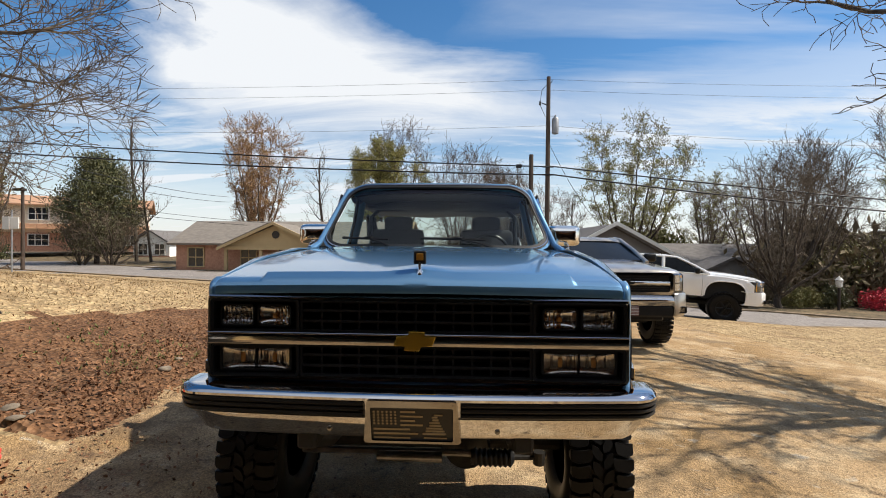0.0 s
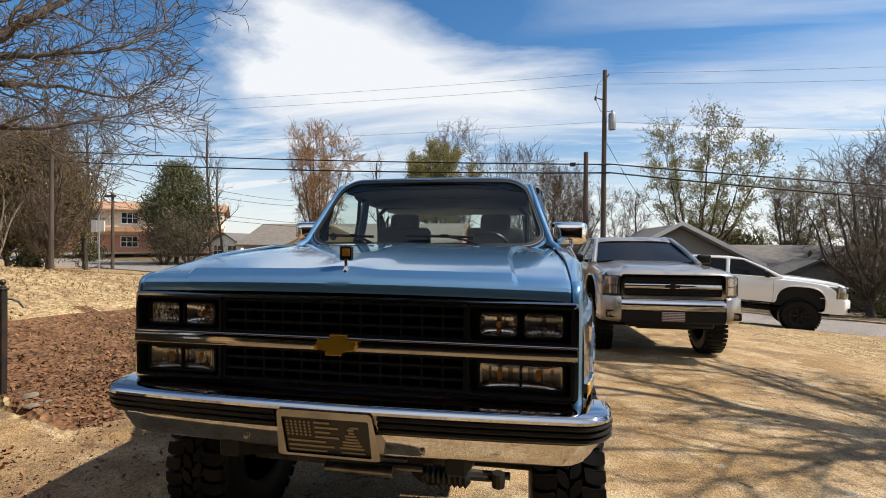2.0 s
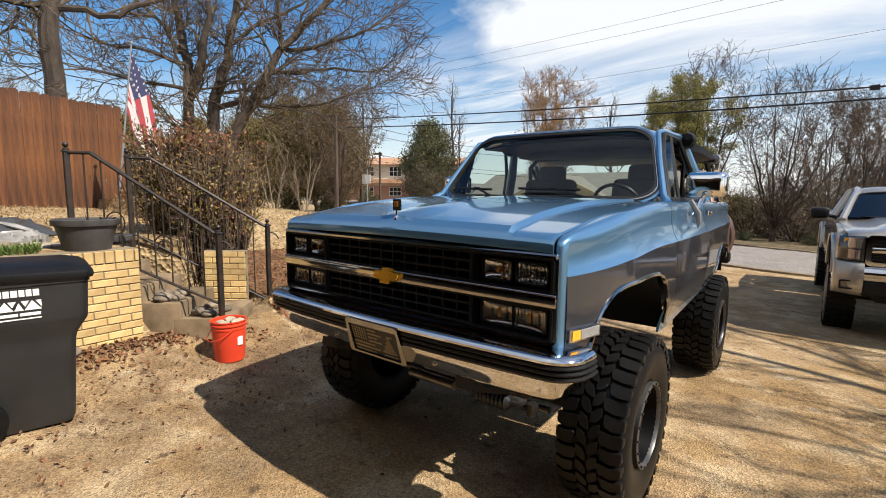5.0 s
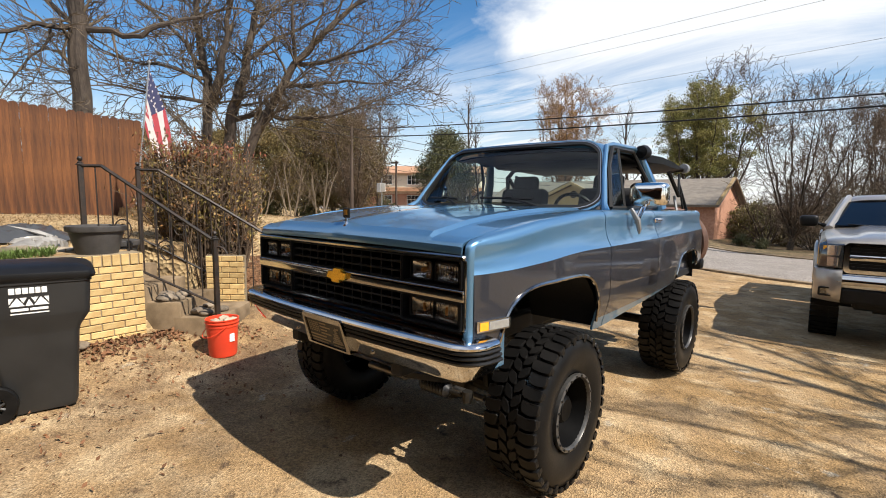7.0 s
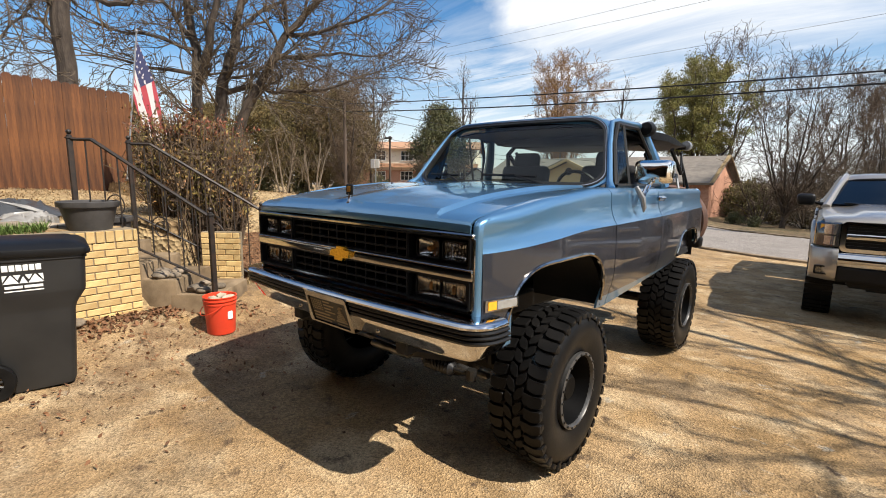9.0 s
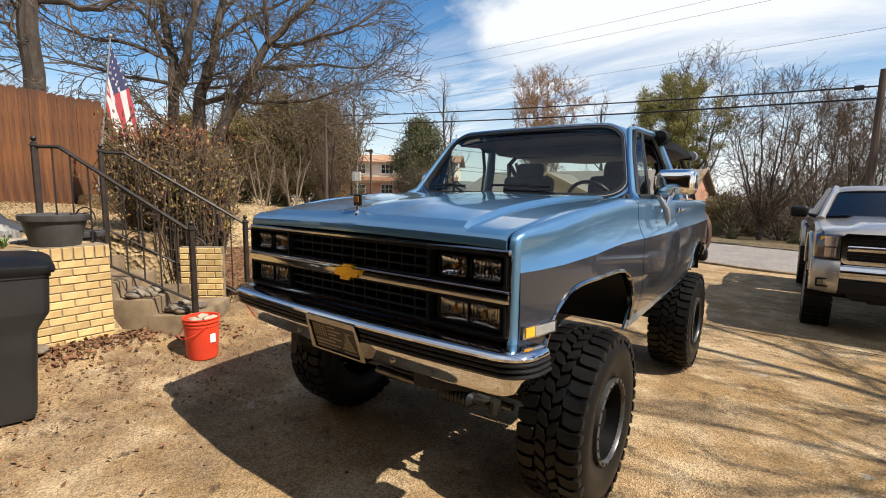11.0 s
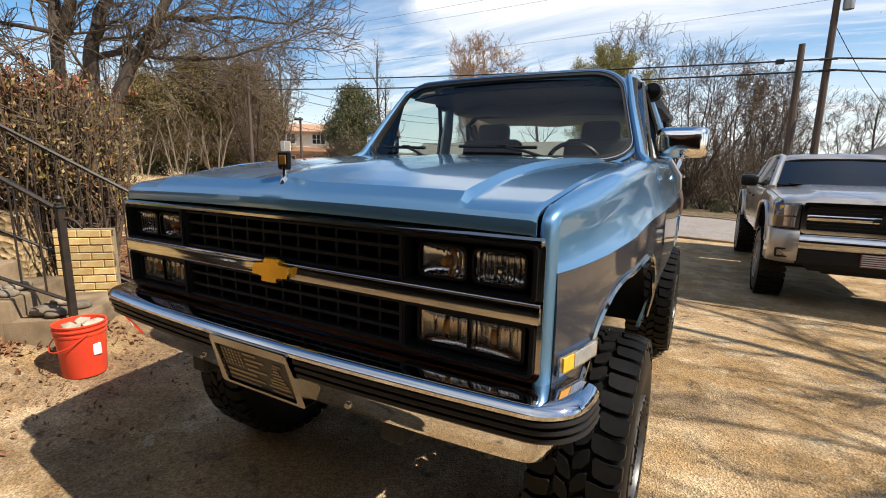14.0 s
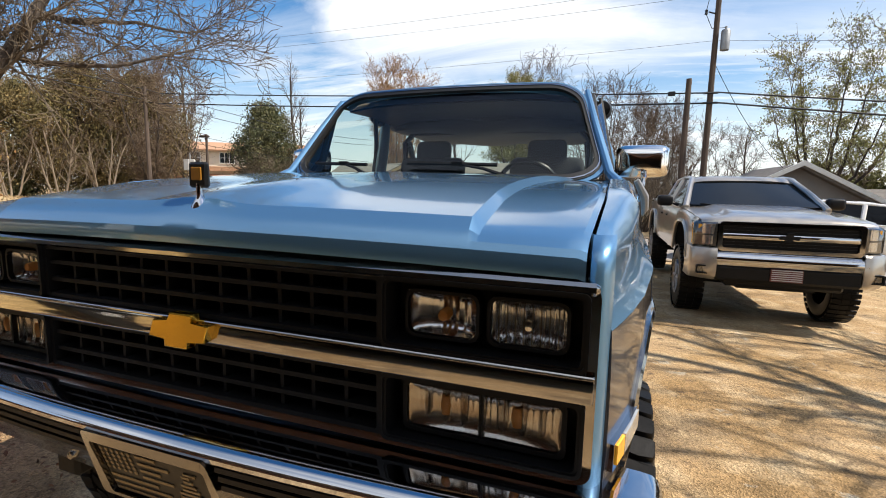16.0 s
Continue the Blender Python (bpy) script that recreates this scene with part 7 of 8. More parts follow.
# ---- two full-size pickups parked behind ----
def pickup(label, paint, crew, plate):
    """A full-size pickup facing -y with its bumper at y = 0 on z = 0."""
    t = thing("pickup_truck", (0, 0, 0), label, "truck")

    def Q(name, bm, material, parent=None, lab="", **kw):
        """Adds a part; the body sits high on its springs, so all but the wheels is raised."""
        if not isinstance(bm, tuple) and name not in ("wheel", "rim", "spoke", "chassis"):
            for v in bm.verts:
                v.co.z = lerp_table(v.co.z, [(0.0, 0.10), (0.62, 0.74), (1.27, 1.41), (1.84, 1.845), (2.0, 2.0)])
        return part(name, bm, M[material], parent or t, lab, **kw)

    L, AXF, AXR, R = 5.75, 1.02, 4.66, 0.44
    wide = [(0.26, 0.97), (0.36, 0.985), (0.7, 0.998), (3.0, 1.0), (5.3, 0.995), (5.75, 0.97)]
    top = [(0.10, 1.12), (0.30, 1.15), (1.2, 1.215), (1.7, 1.235), (3.9, 1.26), (3.95, 1.29), (5.75, 1.30)]

    def low(y):
        zb = 0.62
        for c in (AXF, AXR):
            u = (y - c) / 0.55
            if abs(u) < 1:
                zb = max(zb, 0.62 + 0.46 * (1 - abs(u) ** 3.2) ** (1 / 2.2))
        return zb

    def rows(ys, s):
        out = []
        for y in ys:
            w, tp, zb = lerp_table(y, wide), lerp_table(y, top), low(y)
            r = []
            for i in range(9):
                f = i / 8
                z = zb + (tp - zb) * f
                x = w - 0.035 * smooth01((0.80 - z) / 0.25) - 0.02 * smooth01((z - 1.0) / 0.2) - 0.05 * max(0.0, f - 0.86) / 0.14
                r.append((s * x, y, z))
            out.append(r)
        return out

    seams = [1.62, 2.68, 3.72] if crew else [1.62, 2.80, 3.45]
    for s in (-1, 1):
        edges = [0.28, *seams, L]
        for k, (a, b) in enumerate(zip(edges, edges[1:])):
            ys = set(np.linspace(a + 0.004, b - 0.004, max(4, int((b - a) / 0.08))))
            for c in (AXF, AXR):
                for f in (-1.001, -0.985, -0.95, 0.95, 0.985, 1.001):
                    if a < c + f * 0.55 < b:
                        ys.add(c + f * 0.55)
            bm = B()
            grid(bm, rows(sorted(ys), s))
            thick(bm, 0.015)
            p = Q(("front_fender", "front_door", "rear_door", "bed_side")[k], bm, paint)
            if k in (1, 2):
                bm = B()
                box(bm, (s * 1.0 - 0.015, b - 0.24, 1.06), (s * 1.0 + 0.02, b - 0.06, 1.095), 0.01)
                Q("door_handle", bm, "black_plastic", p)
        for c in (AXF, AXR):
            bm = B()
            grid(bm, [[(s * x, c + math.cos(radians(a)) * 0.58, 0.60 + math.sin(radians(a)) * 0.5) for x in (0.97, 0.45)] for a in range(0, 181, 15)])
            Q("wheel_well", bm, "black_matte")
            bm = B()
            pts = [(s * (lerp_table(c + f * 0.55, wide) + 0.012), c + f * 0.55, low(c + f * 0.55)) for f in [math.copysign(abs(q) ** 0.5, q) for q in np.linspace(-0.998, 0.998, 25)]]
            tube(bm, pts, 0.022, 6)
            Q("arch_trim", bm, paint)
            # wheel
            bm = B()
            h = 0.15
            lathe(bm, [(0.23, -h + 0.02), (0.28, -h), (R - 0.06, -h + 0.005), (R - 0.012, -h + 0.05), (R, 0), (R - 0.012, h - 0.05), (R - 0.06, h - 0.005), (0.28, h), (0.23, h - 0.02)], (s * 0.87, c, R), "x", 40)
            w = Q("wheel", bm, "rubber", lab="black tyre on alloy wheel")
            V, F = [], []
            for i in range(36):
                a0 = i * 2 * math.pi / 36
                for o0, o1 in ((-0.15, -0.05), (-0.045, 0.045), (0.05, 0.15)):
                    b0 = len(V)
                    for rr in (R - 0.02, R + 0.006):
                        for aa, oo in ((a0, o0), (a0 + 0.12, o0), (a0 + 0.12, o1), (a0, o1)):
                            V.append((s * 0.87 + oo, c + rr * math.cos(aa), R + rr * math.sin(aa)))
                    F += [(b0 + 4, b0 + 5, b0 + 6, b0 + 7), (b0, b0 + 1, b0 + 5, b0 + 4), (b0 + 1, b0 + 2, b0 + 6, b0 + 5), (b0 + 2, b0 + 3, b0 + 7, b0 + 6), (b0 + 3, b0, b0 + 4, b0 + 7)]
            Q("tread", (V, F), "rubber", w, smooth=False)
            bm = B()
            f = s * (0.87 + h)
            lathe(bm, [(0.235, f - s * 0.015), (0.23, f + s * 0.003), (0.205, f - s * 0.01), (0.20, f - s * 0.09), (0.001, f - s * 0.10)], (0, c, R), "x", 32)
            rim = Q("rim", bm, "black_plastic" if crew else "steel", w)
            for k in range(6):
                a = k * math.pi / 3
                bm = B()
                tube(bm, [(f - s * 0.03, c + 0.03 * math.cos(a), R + 0.03 * math.sin(a)), (f - s * 0.02, c + 0.21 * math.cos(a), R + 0.21 * math.sin(a))], [0.035, 0.022], 6)
                Q("spoke", bm, "black_plastic" if crew else "galv", rim)
    # hood
    bm = B()
    rws = []
    for y, z in ((0.10, 1.12), (0.105, 1.145), (0.135, 1.170), (0.22, 1.190), (0.6, 1.215), (1.0, 1.240), (1.42, 1.262), (1.60, 1.265)):
        w = lerp_table(y, [(0.10, 0.90), (0.3, 0.93), (1.6, 0.935)])
        rws.append([(u * w, y - 0.03 * (1 - u * u) * (1 if y < 0.3 else 0) + (0.13 * smooth01((abs(u) * w - 0.74) / 0.28) ** 1.4 if y < 0.3 else 0), z + 0.035 * smooth01((0.68 - abs(u)) / 0.12) * smooth01((y - 0.10) / 0.35) - 0.03 * abs(u) ** 4) for u in np.linspace(-1, 1, 25)])
    grid(bm, rws)
    thick(bm, 0.015)
    Q("hood", bm, paint, lab="bulged painted hood", angle=50)
    # grille with two dark openings split by a chrome bar
    bm = B()
    box(bm, (-0.70, 0.06, 0.83), (0.70, 0.14, 1.12), 0.02)
    gr = Q("grille", bm, "black_plastic", lab="black grille with chrome surround and bar")
    bm = B()
    ring_frame(bm, rrect(-0.735, 0.805, 0.735, 1.135, 0.05), rrect(-0.685, 0.845, 0.685, 1.095, 0.03), "y", 0.02, 0.12)
    Q("surround", bm, "chrome", gr)
    bm = B()
    box(bm, (-0.69, 0.015, 0.940), (0.69, 0.10, 1.010), 0.02, seg=2)
    Q("bar", bm, "chrome", gr)
    for z in (0.870, 0.905, 1.035, 1.068):
        bm = B()
        box(bm, (-0.68, 0.045, z - 0.006), (0.68, 0.07, z + 0.006))
        Q("slat", bm, "black_plastic", gr)
    bm = B()
    prism(bm, [(-0.105, 0.957), (-0.035, 0.957), (-0.042, 0.925), (0.030, 0.925), (0.035, 0.957), (0.095, 0.957), (0.105, 0.998), (0.035, 0.998), (0.042, 1.03), (-0.03, 1.03), (-0.035, 0.998), (-0.095, 0.998)], "y", 0.0, 0.03)
    Q("emblem", bm, "black_plastic", gr, "dark cross-shaped emblem", smooth=False)

    def face(x):
        """How far the front is swept back at a distance from the middle."""
        return 0.03 * x * x + 0.13 * smooth01((abs(x) - 0.74) / 0.28) ** 1.4

    for s in (-1, 1):
        bm = B()
        rws = []
        for f in np.linspace(0, 1, 9):
            x = s * (0.742 + 0.235 * min(1.0, f / 0.75))
            y = 0.055 + face(x) + 0.20 * max(0.0, f - 0.75) / 0.25
            zt = 1.135 - 0.02 * f
            rws.append([(x, y + 0.03, 0.835), (x, y - 0.012, 0.85), (x, y - 0.012, 0.97), (x, y - 0.008, zt - 0.03), (x * 0.985, y + 0.05, zt)])
        grid(bm, rws)
        thick(bm, 0.05)
        hl = Q("headlight", bm, "headlight", lab="tall wraparound headlight with amber corner", angle=60)
        for z0, z1 in ((0.865, 0.965), (0.985, 1.095)):
            bm = B()
            rws = []
            for f in np.linspace(0, 1, 9):
                x = 0.76 + 0.135 * f
                rws.append([(s * x, 0.046 + face(x) - 0.006 * math.sin(3.14 * f) + 0.002 * math.cos(f * 40), z0 + (z1 - z0) * g) for g in (0, 0.3, 0.7, 1)])
            grid(bm, rws)
            thick(bm, 0.004)
            Q("bowl", bm, "reflector", hl)
        bm = B()
        rws = [[(s * (0.90 + 0.083 * f), 0.046 + face(0.90 + 0.08 * f) + (0.14 * max(0, f - 0.5)), z) for z in (0.86, 0.97, 1.09)] for f in np.linspace(0, 1, 6)]
        grid(bm, rws)
        thick(bm, 0.012)
        Q("marker", bm, "amber", hl)
    # bumper: chrome bar between painted end caps, black valance below
    bm = B()
    rws = []
    for x in np.linspace(-0.78, 0.78, 21):
        y = face(x)
        rws.append([(x, y + 0.08, 0.800), (x, y, 0.795), (x, y - 0.035, 0.765), (x, y - 0.045, 0.71), (x, y - 0.035, 0.655), (x, y, 0.63), (x, y + 0.06, 0.63)])
    grid(bm, rws)
    thick(bm, 0.02)
    bp = Q("front_bumper", bm, "chrome" if not crew else "white", lab="front bumper bar with dark lower valance", angle=50)
    for s in (-1, 1):
        bm = B()
        rws = []
        for f in np.linspace(0, 1, 12):
            x = s * (0.735 + 0.27 * min(1.0, f / 0.7))
            y = face(x) - 0.03 + 0.40 * max(0.0, f - 0.7) / 0.3
            rws.append([(x * 0.99, y + 0.10, 0.838), (x, y + 0.01, 0.830), (x, y - 0.012, 0.80), (x, y - 0.016, 0.60), (x, y + 0.0, 0.52), (x, y + 0.06, 0.47), (x * 0.98, y + 0.12, 0.465)])
        grid(bm, rws)
        thick(bm, 0.02)
        cp = Q("bumper_cap", bm, paint, bp, angle=50)
        bm = B()
        yf = face(0.86) - 0.055
        ring_frame(bm, rrect(s * 0.865 - 0.085, 0.535, s * 0.865 + 0.085, 0.635, 0.02), rrect(s * 0.865 - 0.068, 0.55, s * 0.865 + 0.068, 0.62, 0.015), "y", yf, yf + 0.05)
        fg = Q("fog_recess", bm, "black_plastic", cp)
        bm = B()
        box(bm, (s * 0.865 - 0.07, yf + 0.02, 0.55), (s * 0.865 + 0.07, yf + 0.04, 0.62), 0.006)
        Q("fog_lamp", bm, "headlight", fg)
    bm = B()
    box(bm, (-0.75, -0.015, 0.47), (0.75, 0.12, 0.65), 0.03)
    box(bm, (-0.62, 0.08, 0.40), (0.62, 0.30, 0.50), 0.03)
    Q("valance", bm, "black_plastic", bp)
    if plate:
        bm = B()
        box(bm, (-0.165, -0.035, 0.50), (0.165, -0.014, 0.635), 0.004)
        pl = Q("front_plate", bm, "plate_red", bp, "dull striped front plate")
        for i in range(6):
            bm = B()
            box(bm, (-0.155, -0.039, 0.512 + i * 0.022), (0.155, -0.034, 0.521 + i * 0.022))
            Q("stripe", bm, "sign", pl)
    # cab
    r0, r1 = (1.62, 4.0) if crew else (1.62, 3.50)
    ws0, ws1 = 1.48, 2.32
    zr = 1.83
    bm = B()
    ys = [(ws1 - 0.11, zr - 0.085), (ws1 - 0.05, zr - 0.030), (ws1 + 0.05, zr), (ws1 + 0.5, zr + 0.02), (r1 - 0.35, zr + 0.01), (r1 - 0.12, zr - 0.02), (r1 - 0.04, zr - 0.06)]
    grid(bm, [[(u * 0.70, y - 0.05 * (1 - u * u) * (1 if y < 2.6 else 0), z - 0.05 * abs(u) ** 5) for u in np.linspace(-1, 1, 15)] for y, z in ys])
    thick(bm, 0.04)
    Q("roof", bm, paint, angle=50)
    bm = B()
    grid(bm, [[(u * (0.86 - 0.19 * f), ws0 + (ws1 - ws0) * f - 0.10 * (1 - u * u), 1.28 + (zr - 1.355) * f) for u in np.linspace(-1, 1, 13)] for f in np.linspace(0, 1, 6)])
    thick(bm, 0.01)
    Q("windscreen", bm, "carglass", lab="dark tinted windscreen")
    bm = B()
    box(bm, (-0.86, ws0 - 0.02, 1.20), (0.86, ws0 + 0.28, 1.258), 0.02)
    for x0, x1 in ((-0.70, -0.12), (-0.05, 0.52)):
        tube(bm, [(x1, ws0 - 0.05, 1.275), (x0, ws0 - 0.03, 1.30)], 0.012, 5)
    Q("wiper_cowl", bm, "black_plastic")
    for s in (-1, 1):
        bm = B()
        tube(bm, [(s * 0.895, ws0 - 0.05, 1.235), (s * 0.80, ws0 + 0.36, 1.52), (s * 0.70, ws1 - 0.02, zr - 0.05), (s * 0.69, ws1 + 0.3, zr - 0.025), (s * 0.69, r1 - 0.4, zr - 0.035), (s * 0.71, r1 - 0.12, zr - 0.08), (s * 0.86, r1, 1.25)], [0.05, 0.042, 0.042, 0.045, 0.045, 0.06, 0.09], 8)
        Q("roof_pillar", bm, paint)

        def gl(y, f):
            return (s * (0.935 - 0.205 * f), y, 1.235 + (zr - 0.075 - 1.235) * f)
        mid = seams[1]
        for a0, a1, b0, b1, nm in ((ws0 + 0.10, mid - 0.06, ws1 + 0.0, mid - 0.06, "front_window"), (mid + 0.05, r1 - (0.28 if crew else 0.12), mid + 0.05, r1 - (0.38 if crew else 0.26), "rear_window")):
            bm = B()
            bm.faces.new([bm.verts.new(p) for p in (gl(a0, 0), gl(a1, 0), gl(b1, 1), gl(b0, 1))])
            thick(bm, 0.012)
            Q(nm, bm, "carglass", lab="dark tinted side window")
        bm = B()
        box(bm, (s * 0.88 - 0.02, mid - 0.06, 1.22), (s * 0.88 + 0.04, mid + 0.05, 1.26))
        tube(bm, [(s * 0.93, mid, 1.22), (s * 0.73, mid, zr - 0.06)], 0.05, 6)
        tube(bm, [gl(ws0, 0), gl(r1 - 0.1, 0)], 0.022, 6)
        Q("window_frame", bm, paint)
        bm = B()
        box(bm, (s * 1.13 - 0.13, 1.72, 1.24), (s * 1.13 + 0.10, 1.86, 1.44), 0.05, seg=3)
        tube(bm, [(s * 0.94, 1.80, 1.26), (s * 1.05, 1.79, 1.30)], 0.03, 6)
        Q("wing_mirror", bm, "black_plastic", lab="black wing mirror")
    bm = B()
    box(bm, (-0.82, r1 - 0.06, 1.2), (0.82, r1 - 0.01, zr - 0.12), 0.02)
    Q("cab_back", bm, "carglass")
    bm = B()
    box(bm, (-0.90, 1.7, 0.62), (0.90, 3.6, 1.15))
    box(bm, (-0.92, 3.7, 0.75), (0.92, 5.7, 1.0))
    box(bm, (-0.80, 0.25, 0.55), (0.80, 1.6, 1.05))
    Q("inner_body", bm, "black_matte")
    bm = B()
    box(bm, (-0.93, L - 0.05, 0.7), (0.93, L, 1.29), 0.02)
    Q("tailgate", bm, paint)
    bm = B()
    tube(bm, [(-0.75, AXF, R), (0.75, AXF, R)], 0.05, 8)
    tube(bm, [(-0.75, AXR, R), (0.75, AXR, R)], 0.05, 8)
    box(bm, (-0.42, 0.3, 0.46), (0.42, 5.5, 0.56))
    Q("chassis", bm, "black_matte")
    return t


silver_truck = pickup("silver beige full-size pickup parked on the driveway", "silver", False, True)
silver_truck.matrix_basis = Matrix.Translation((2.745, 7.33, gz(2.8, 8.6) - 0.004)) @ Matrix.Rotation(radians(1.2), 4, "Z") @ Matrix.Diagonal((0.945, 0.97, 1.0, 1))
white_truck = pickup("white crew-cab pickup parked along the road edge", "white", True, False)
white_truck.matrix_basis = Matrix.Translation((8.63, 13.80, gz(8.1, 14.0) + 0.03)) @ Matrix.Rotation(radians(71), 4, "Z") @ Matrix.Rotation(radians(3.0), 4, "X") @ Matrix.Diagonal((1, 0.95, 0.97, 1))

# ---- steps, brick walls, railings and yard things ----
def bricks_along(name, label, a, b, z0, courses, cap=True, depth=0.26):
    """A brick wall from a to b seen from the right-hand side of that way, its bricks separate and the joints recessed."""
    a, b = Vector((*a, 0)), Vector((*b, 0))
    way = (b - a).normalized()
    out = Vector((way.y, -way.x, 0))
    length = (b - a).length
    top = z0 + courses * 0.065
    w = thing(name, (a.x, a.y, z0), label, "wall", kind="structure")
    bm = B()
    base = Matrix.Translation((a.x, a.y, 0)) @ Matrix(((way.x, out.x, 0, 0), (way.y, out.y, 0, 0), (0, 0, 1, 0), (0, 0, 0, 1)))
    box(bm, (0.0, -depth, z0 - 0.12), (length, -0.010, top + (0.105 if cap else 0)), 0, base)
    part("mortar", bm, M["mortar"], w)
    rng = random.Random(3)
    bl, gap = 0.172, 0.008
    shared = {}

    def brick(x, z, lx, lz, dep):
        key = (round(lx, 3), round(lz, 3))
        if key not in shared:
            bm = B()
            box(bm, (0, -0.05, 0), (lx, 0.0, lz), 0.004)
            me = bpy.data.meshes.new("brick")
            bm.to_mesh(me)
            bm.free()
            me.materials.append(M["brick"])
            shared[key] = me
        o = new("brick", shared[key])
        o.parent = w
        o.matrix_parent_inverse = w.matrix_basis.inverted()
        o.matrix_basis = base @ Matrix.Translation((x, dep, z))

    for c in range(courses):
        x = -(bl + gap) / 2 if c % 2 else 0.0
        while x < length - 0.02:
            x0, x1 = max(0.0, x), min(length, x + bl)
            if x1 - x0 > 0.03:
                brick(x0, z0 + c * 0.065, x1 - x0, 0.0565, rng.uniform(-0.003, 0.003))
            x += bl + gap
    if cap:
        x = 0.0
        while x < length - 0.02:
            brick(x, top, min(0.062, length - x), 0.10, 0.006 + rng.uniform(-0.002, 0.002))
            x += 0.073
    return w


bricks_along("brick_wall", "low yellow brick retaining wall with soldier cap", (-2.91, -0.6), (-3.02, 1.91), 0.335, 11)


def stair_p(s, v, z):
    """A point of the steps: s metres down the flight, v across."""
    p = FOOT + DOWN * s + SIDE * v
    return (p.x, p.y, z)


STAIR = Matrix(((DOWN.x, SIDE.x, 0, FOOT.x), (DOWN.y, SIDE.y, 0, FOOT.y), (0, 0, 1, 0), (0, 0, 0, 1)))
steps = thing("steps", (FOOT.x, FOOT.y, 0.2), "weathered concrete garden steps between iron railings", "steps", kind="structure")
for i, (s0, s1, v0, v1, z) in enumerate(((-0.50, -0.03, -0.455, 0.31, 0.492), (-0.85, -0.43, -0.452, 0.305, 0.640), (-1.15, -0.75, -0.455, 0.30, 0.79), (-1.45, -1.06, -0.452, 0.30, 0.94), (-2.0, -1.36, -0.455, 0.30, 1.085))):
    bm = B()
    box(bm, (s0, v0, 0.05), (s1, v1, z), 0.014, STAIR, 2)
    part("step", bm, M["concrete"], steps)

# second brick wall on the far side of the steps
fa, fb = stair_p(-0.12, 0.36, 0), stair_p(-0.55, 0.37, 0)
bricks_along("brick_wall", "yellow brick side wall of the garden steps", fb[:2], fa[:2], 0.30, 11, cap=False, depth=0.09)


def railing(posts, side_scroll):
    """Wrought-iron railing between two posts, with balusters, lower rail and a scroll."""
    (tx, ty, tz0, tz1), (bx, by, bz0, bz1) = posts
    r = thing("railing", (bx, by, bz0), "black wrought-iron stair railing with ball-topped posts", "railing", "railings beside the steps")
    for x, y, z0, z1 in posts:
        bm = B()
        box(bm, (x - 0.022, y - 0.022, z0 - 0.05), (x + 0.022, y + 0.022, z1 - 0.07), 0.004)
        box(bm, (x - 0.03, y - 0.03, z1 - 0.085), (x + 0.03, y + 0.03, z1 - 0.07), 0.004)
        lathe(bm, [(0.001, z1), (0.016, z1 - 0.006), (0.024, z1 - 0.022), (0.018, z1 - 0.038), (0.010, z1 - 0.046), (0.024, z1 - 0.058), (0.024, z1 - 0.07)], (x, y, 0), "z", 12)
        part("post", bm, M["iron"], r)
    a, b = Vector((tx, ty, tz1 - 0.09)), Vector((bx, by, bz1 - 0.10))
    flat = a.lerp(b, 0.16)
    flat.z = a.z
    path = [a, flat, b]
    bm = B()
    for p, q in zip(path, path[1:]):
        tube(bm, [p, q], 0.017, 6)
    part("hand_rail", bm, M["iron"], r)
    la, lb = Vector((tx, ty, tz0 + 0.10)), Vector((bx, by, bz0 + 0.10))
    bm = B()
    tube(bm, [la, lb], 0.012, 6)
    part("lower_rail", bm, M["iron"], r)
    n = 9
    for i in range(1, n):
        f = i / n
        lo = la.lerp(lb, f)
        hi = a.lerp(b, f)
        hi.z = a.z if f < 0.16 else flat.z + (b.z - flat.z) * (f - 0.16) / 0.84
        bm = B()
        tube(bm, [lo, hi], 0.007, 5)
        part("baluster", bm, M["iron"], r)
    d = (b - a)
    d.z = 0
    d.normalize()
    for f, zf in ((0.30, 0.45), (0.62, 0.45)):
        c = la.lerp(lb, f).lerp(a.lerp(b, f), zf)
        bm = B()
        pts = []
        for k in range(22):
            u = k / 21
            ang = u * 9.0
            rr = 0.035 + 0.055 * u
            pts.append(c + d * math.cos(ang) * rr + Vector((0, 0, math.sin(ang) * rr * 1.3)))
        tube(bm, pts, 0.006, 5)
        part("scroll", bm, M["iron"], r)
    # curled tail at the foot post
    bm = B()
    e = Vector((bx, by, bz1 - 0.16))
    tube(bm, [e, e + d * 0.05 + Vector((0, 0, 0.005)), e + d * 0.09 + Vector((0, 0, -0.02)), e + d * 0.12 + Vector((0, 0, -0.07))], [0.012, 0.011, 0.009, 0.006], 6)
    part("curl", bm, M["iron"], r)


railing([(-3.51, 1.575, 1.10, 2.06), (-2.60, 2.41, 0.53, 1.36)], 1)
railing([(-4.14, 2.235, 1.10, 2.08), (-3.28, 3.30, 0.30, 1.35)], -1)

# stones lying on the steps
rng = random.Random(17)


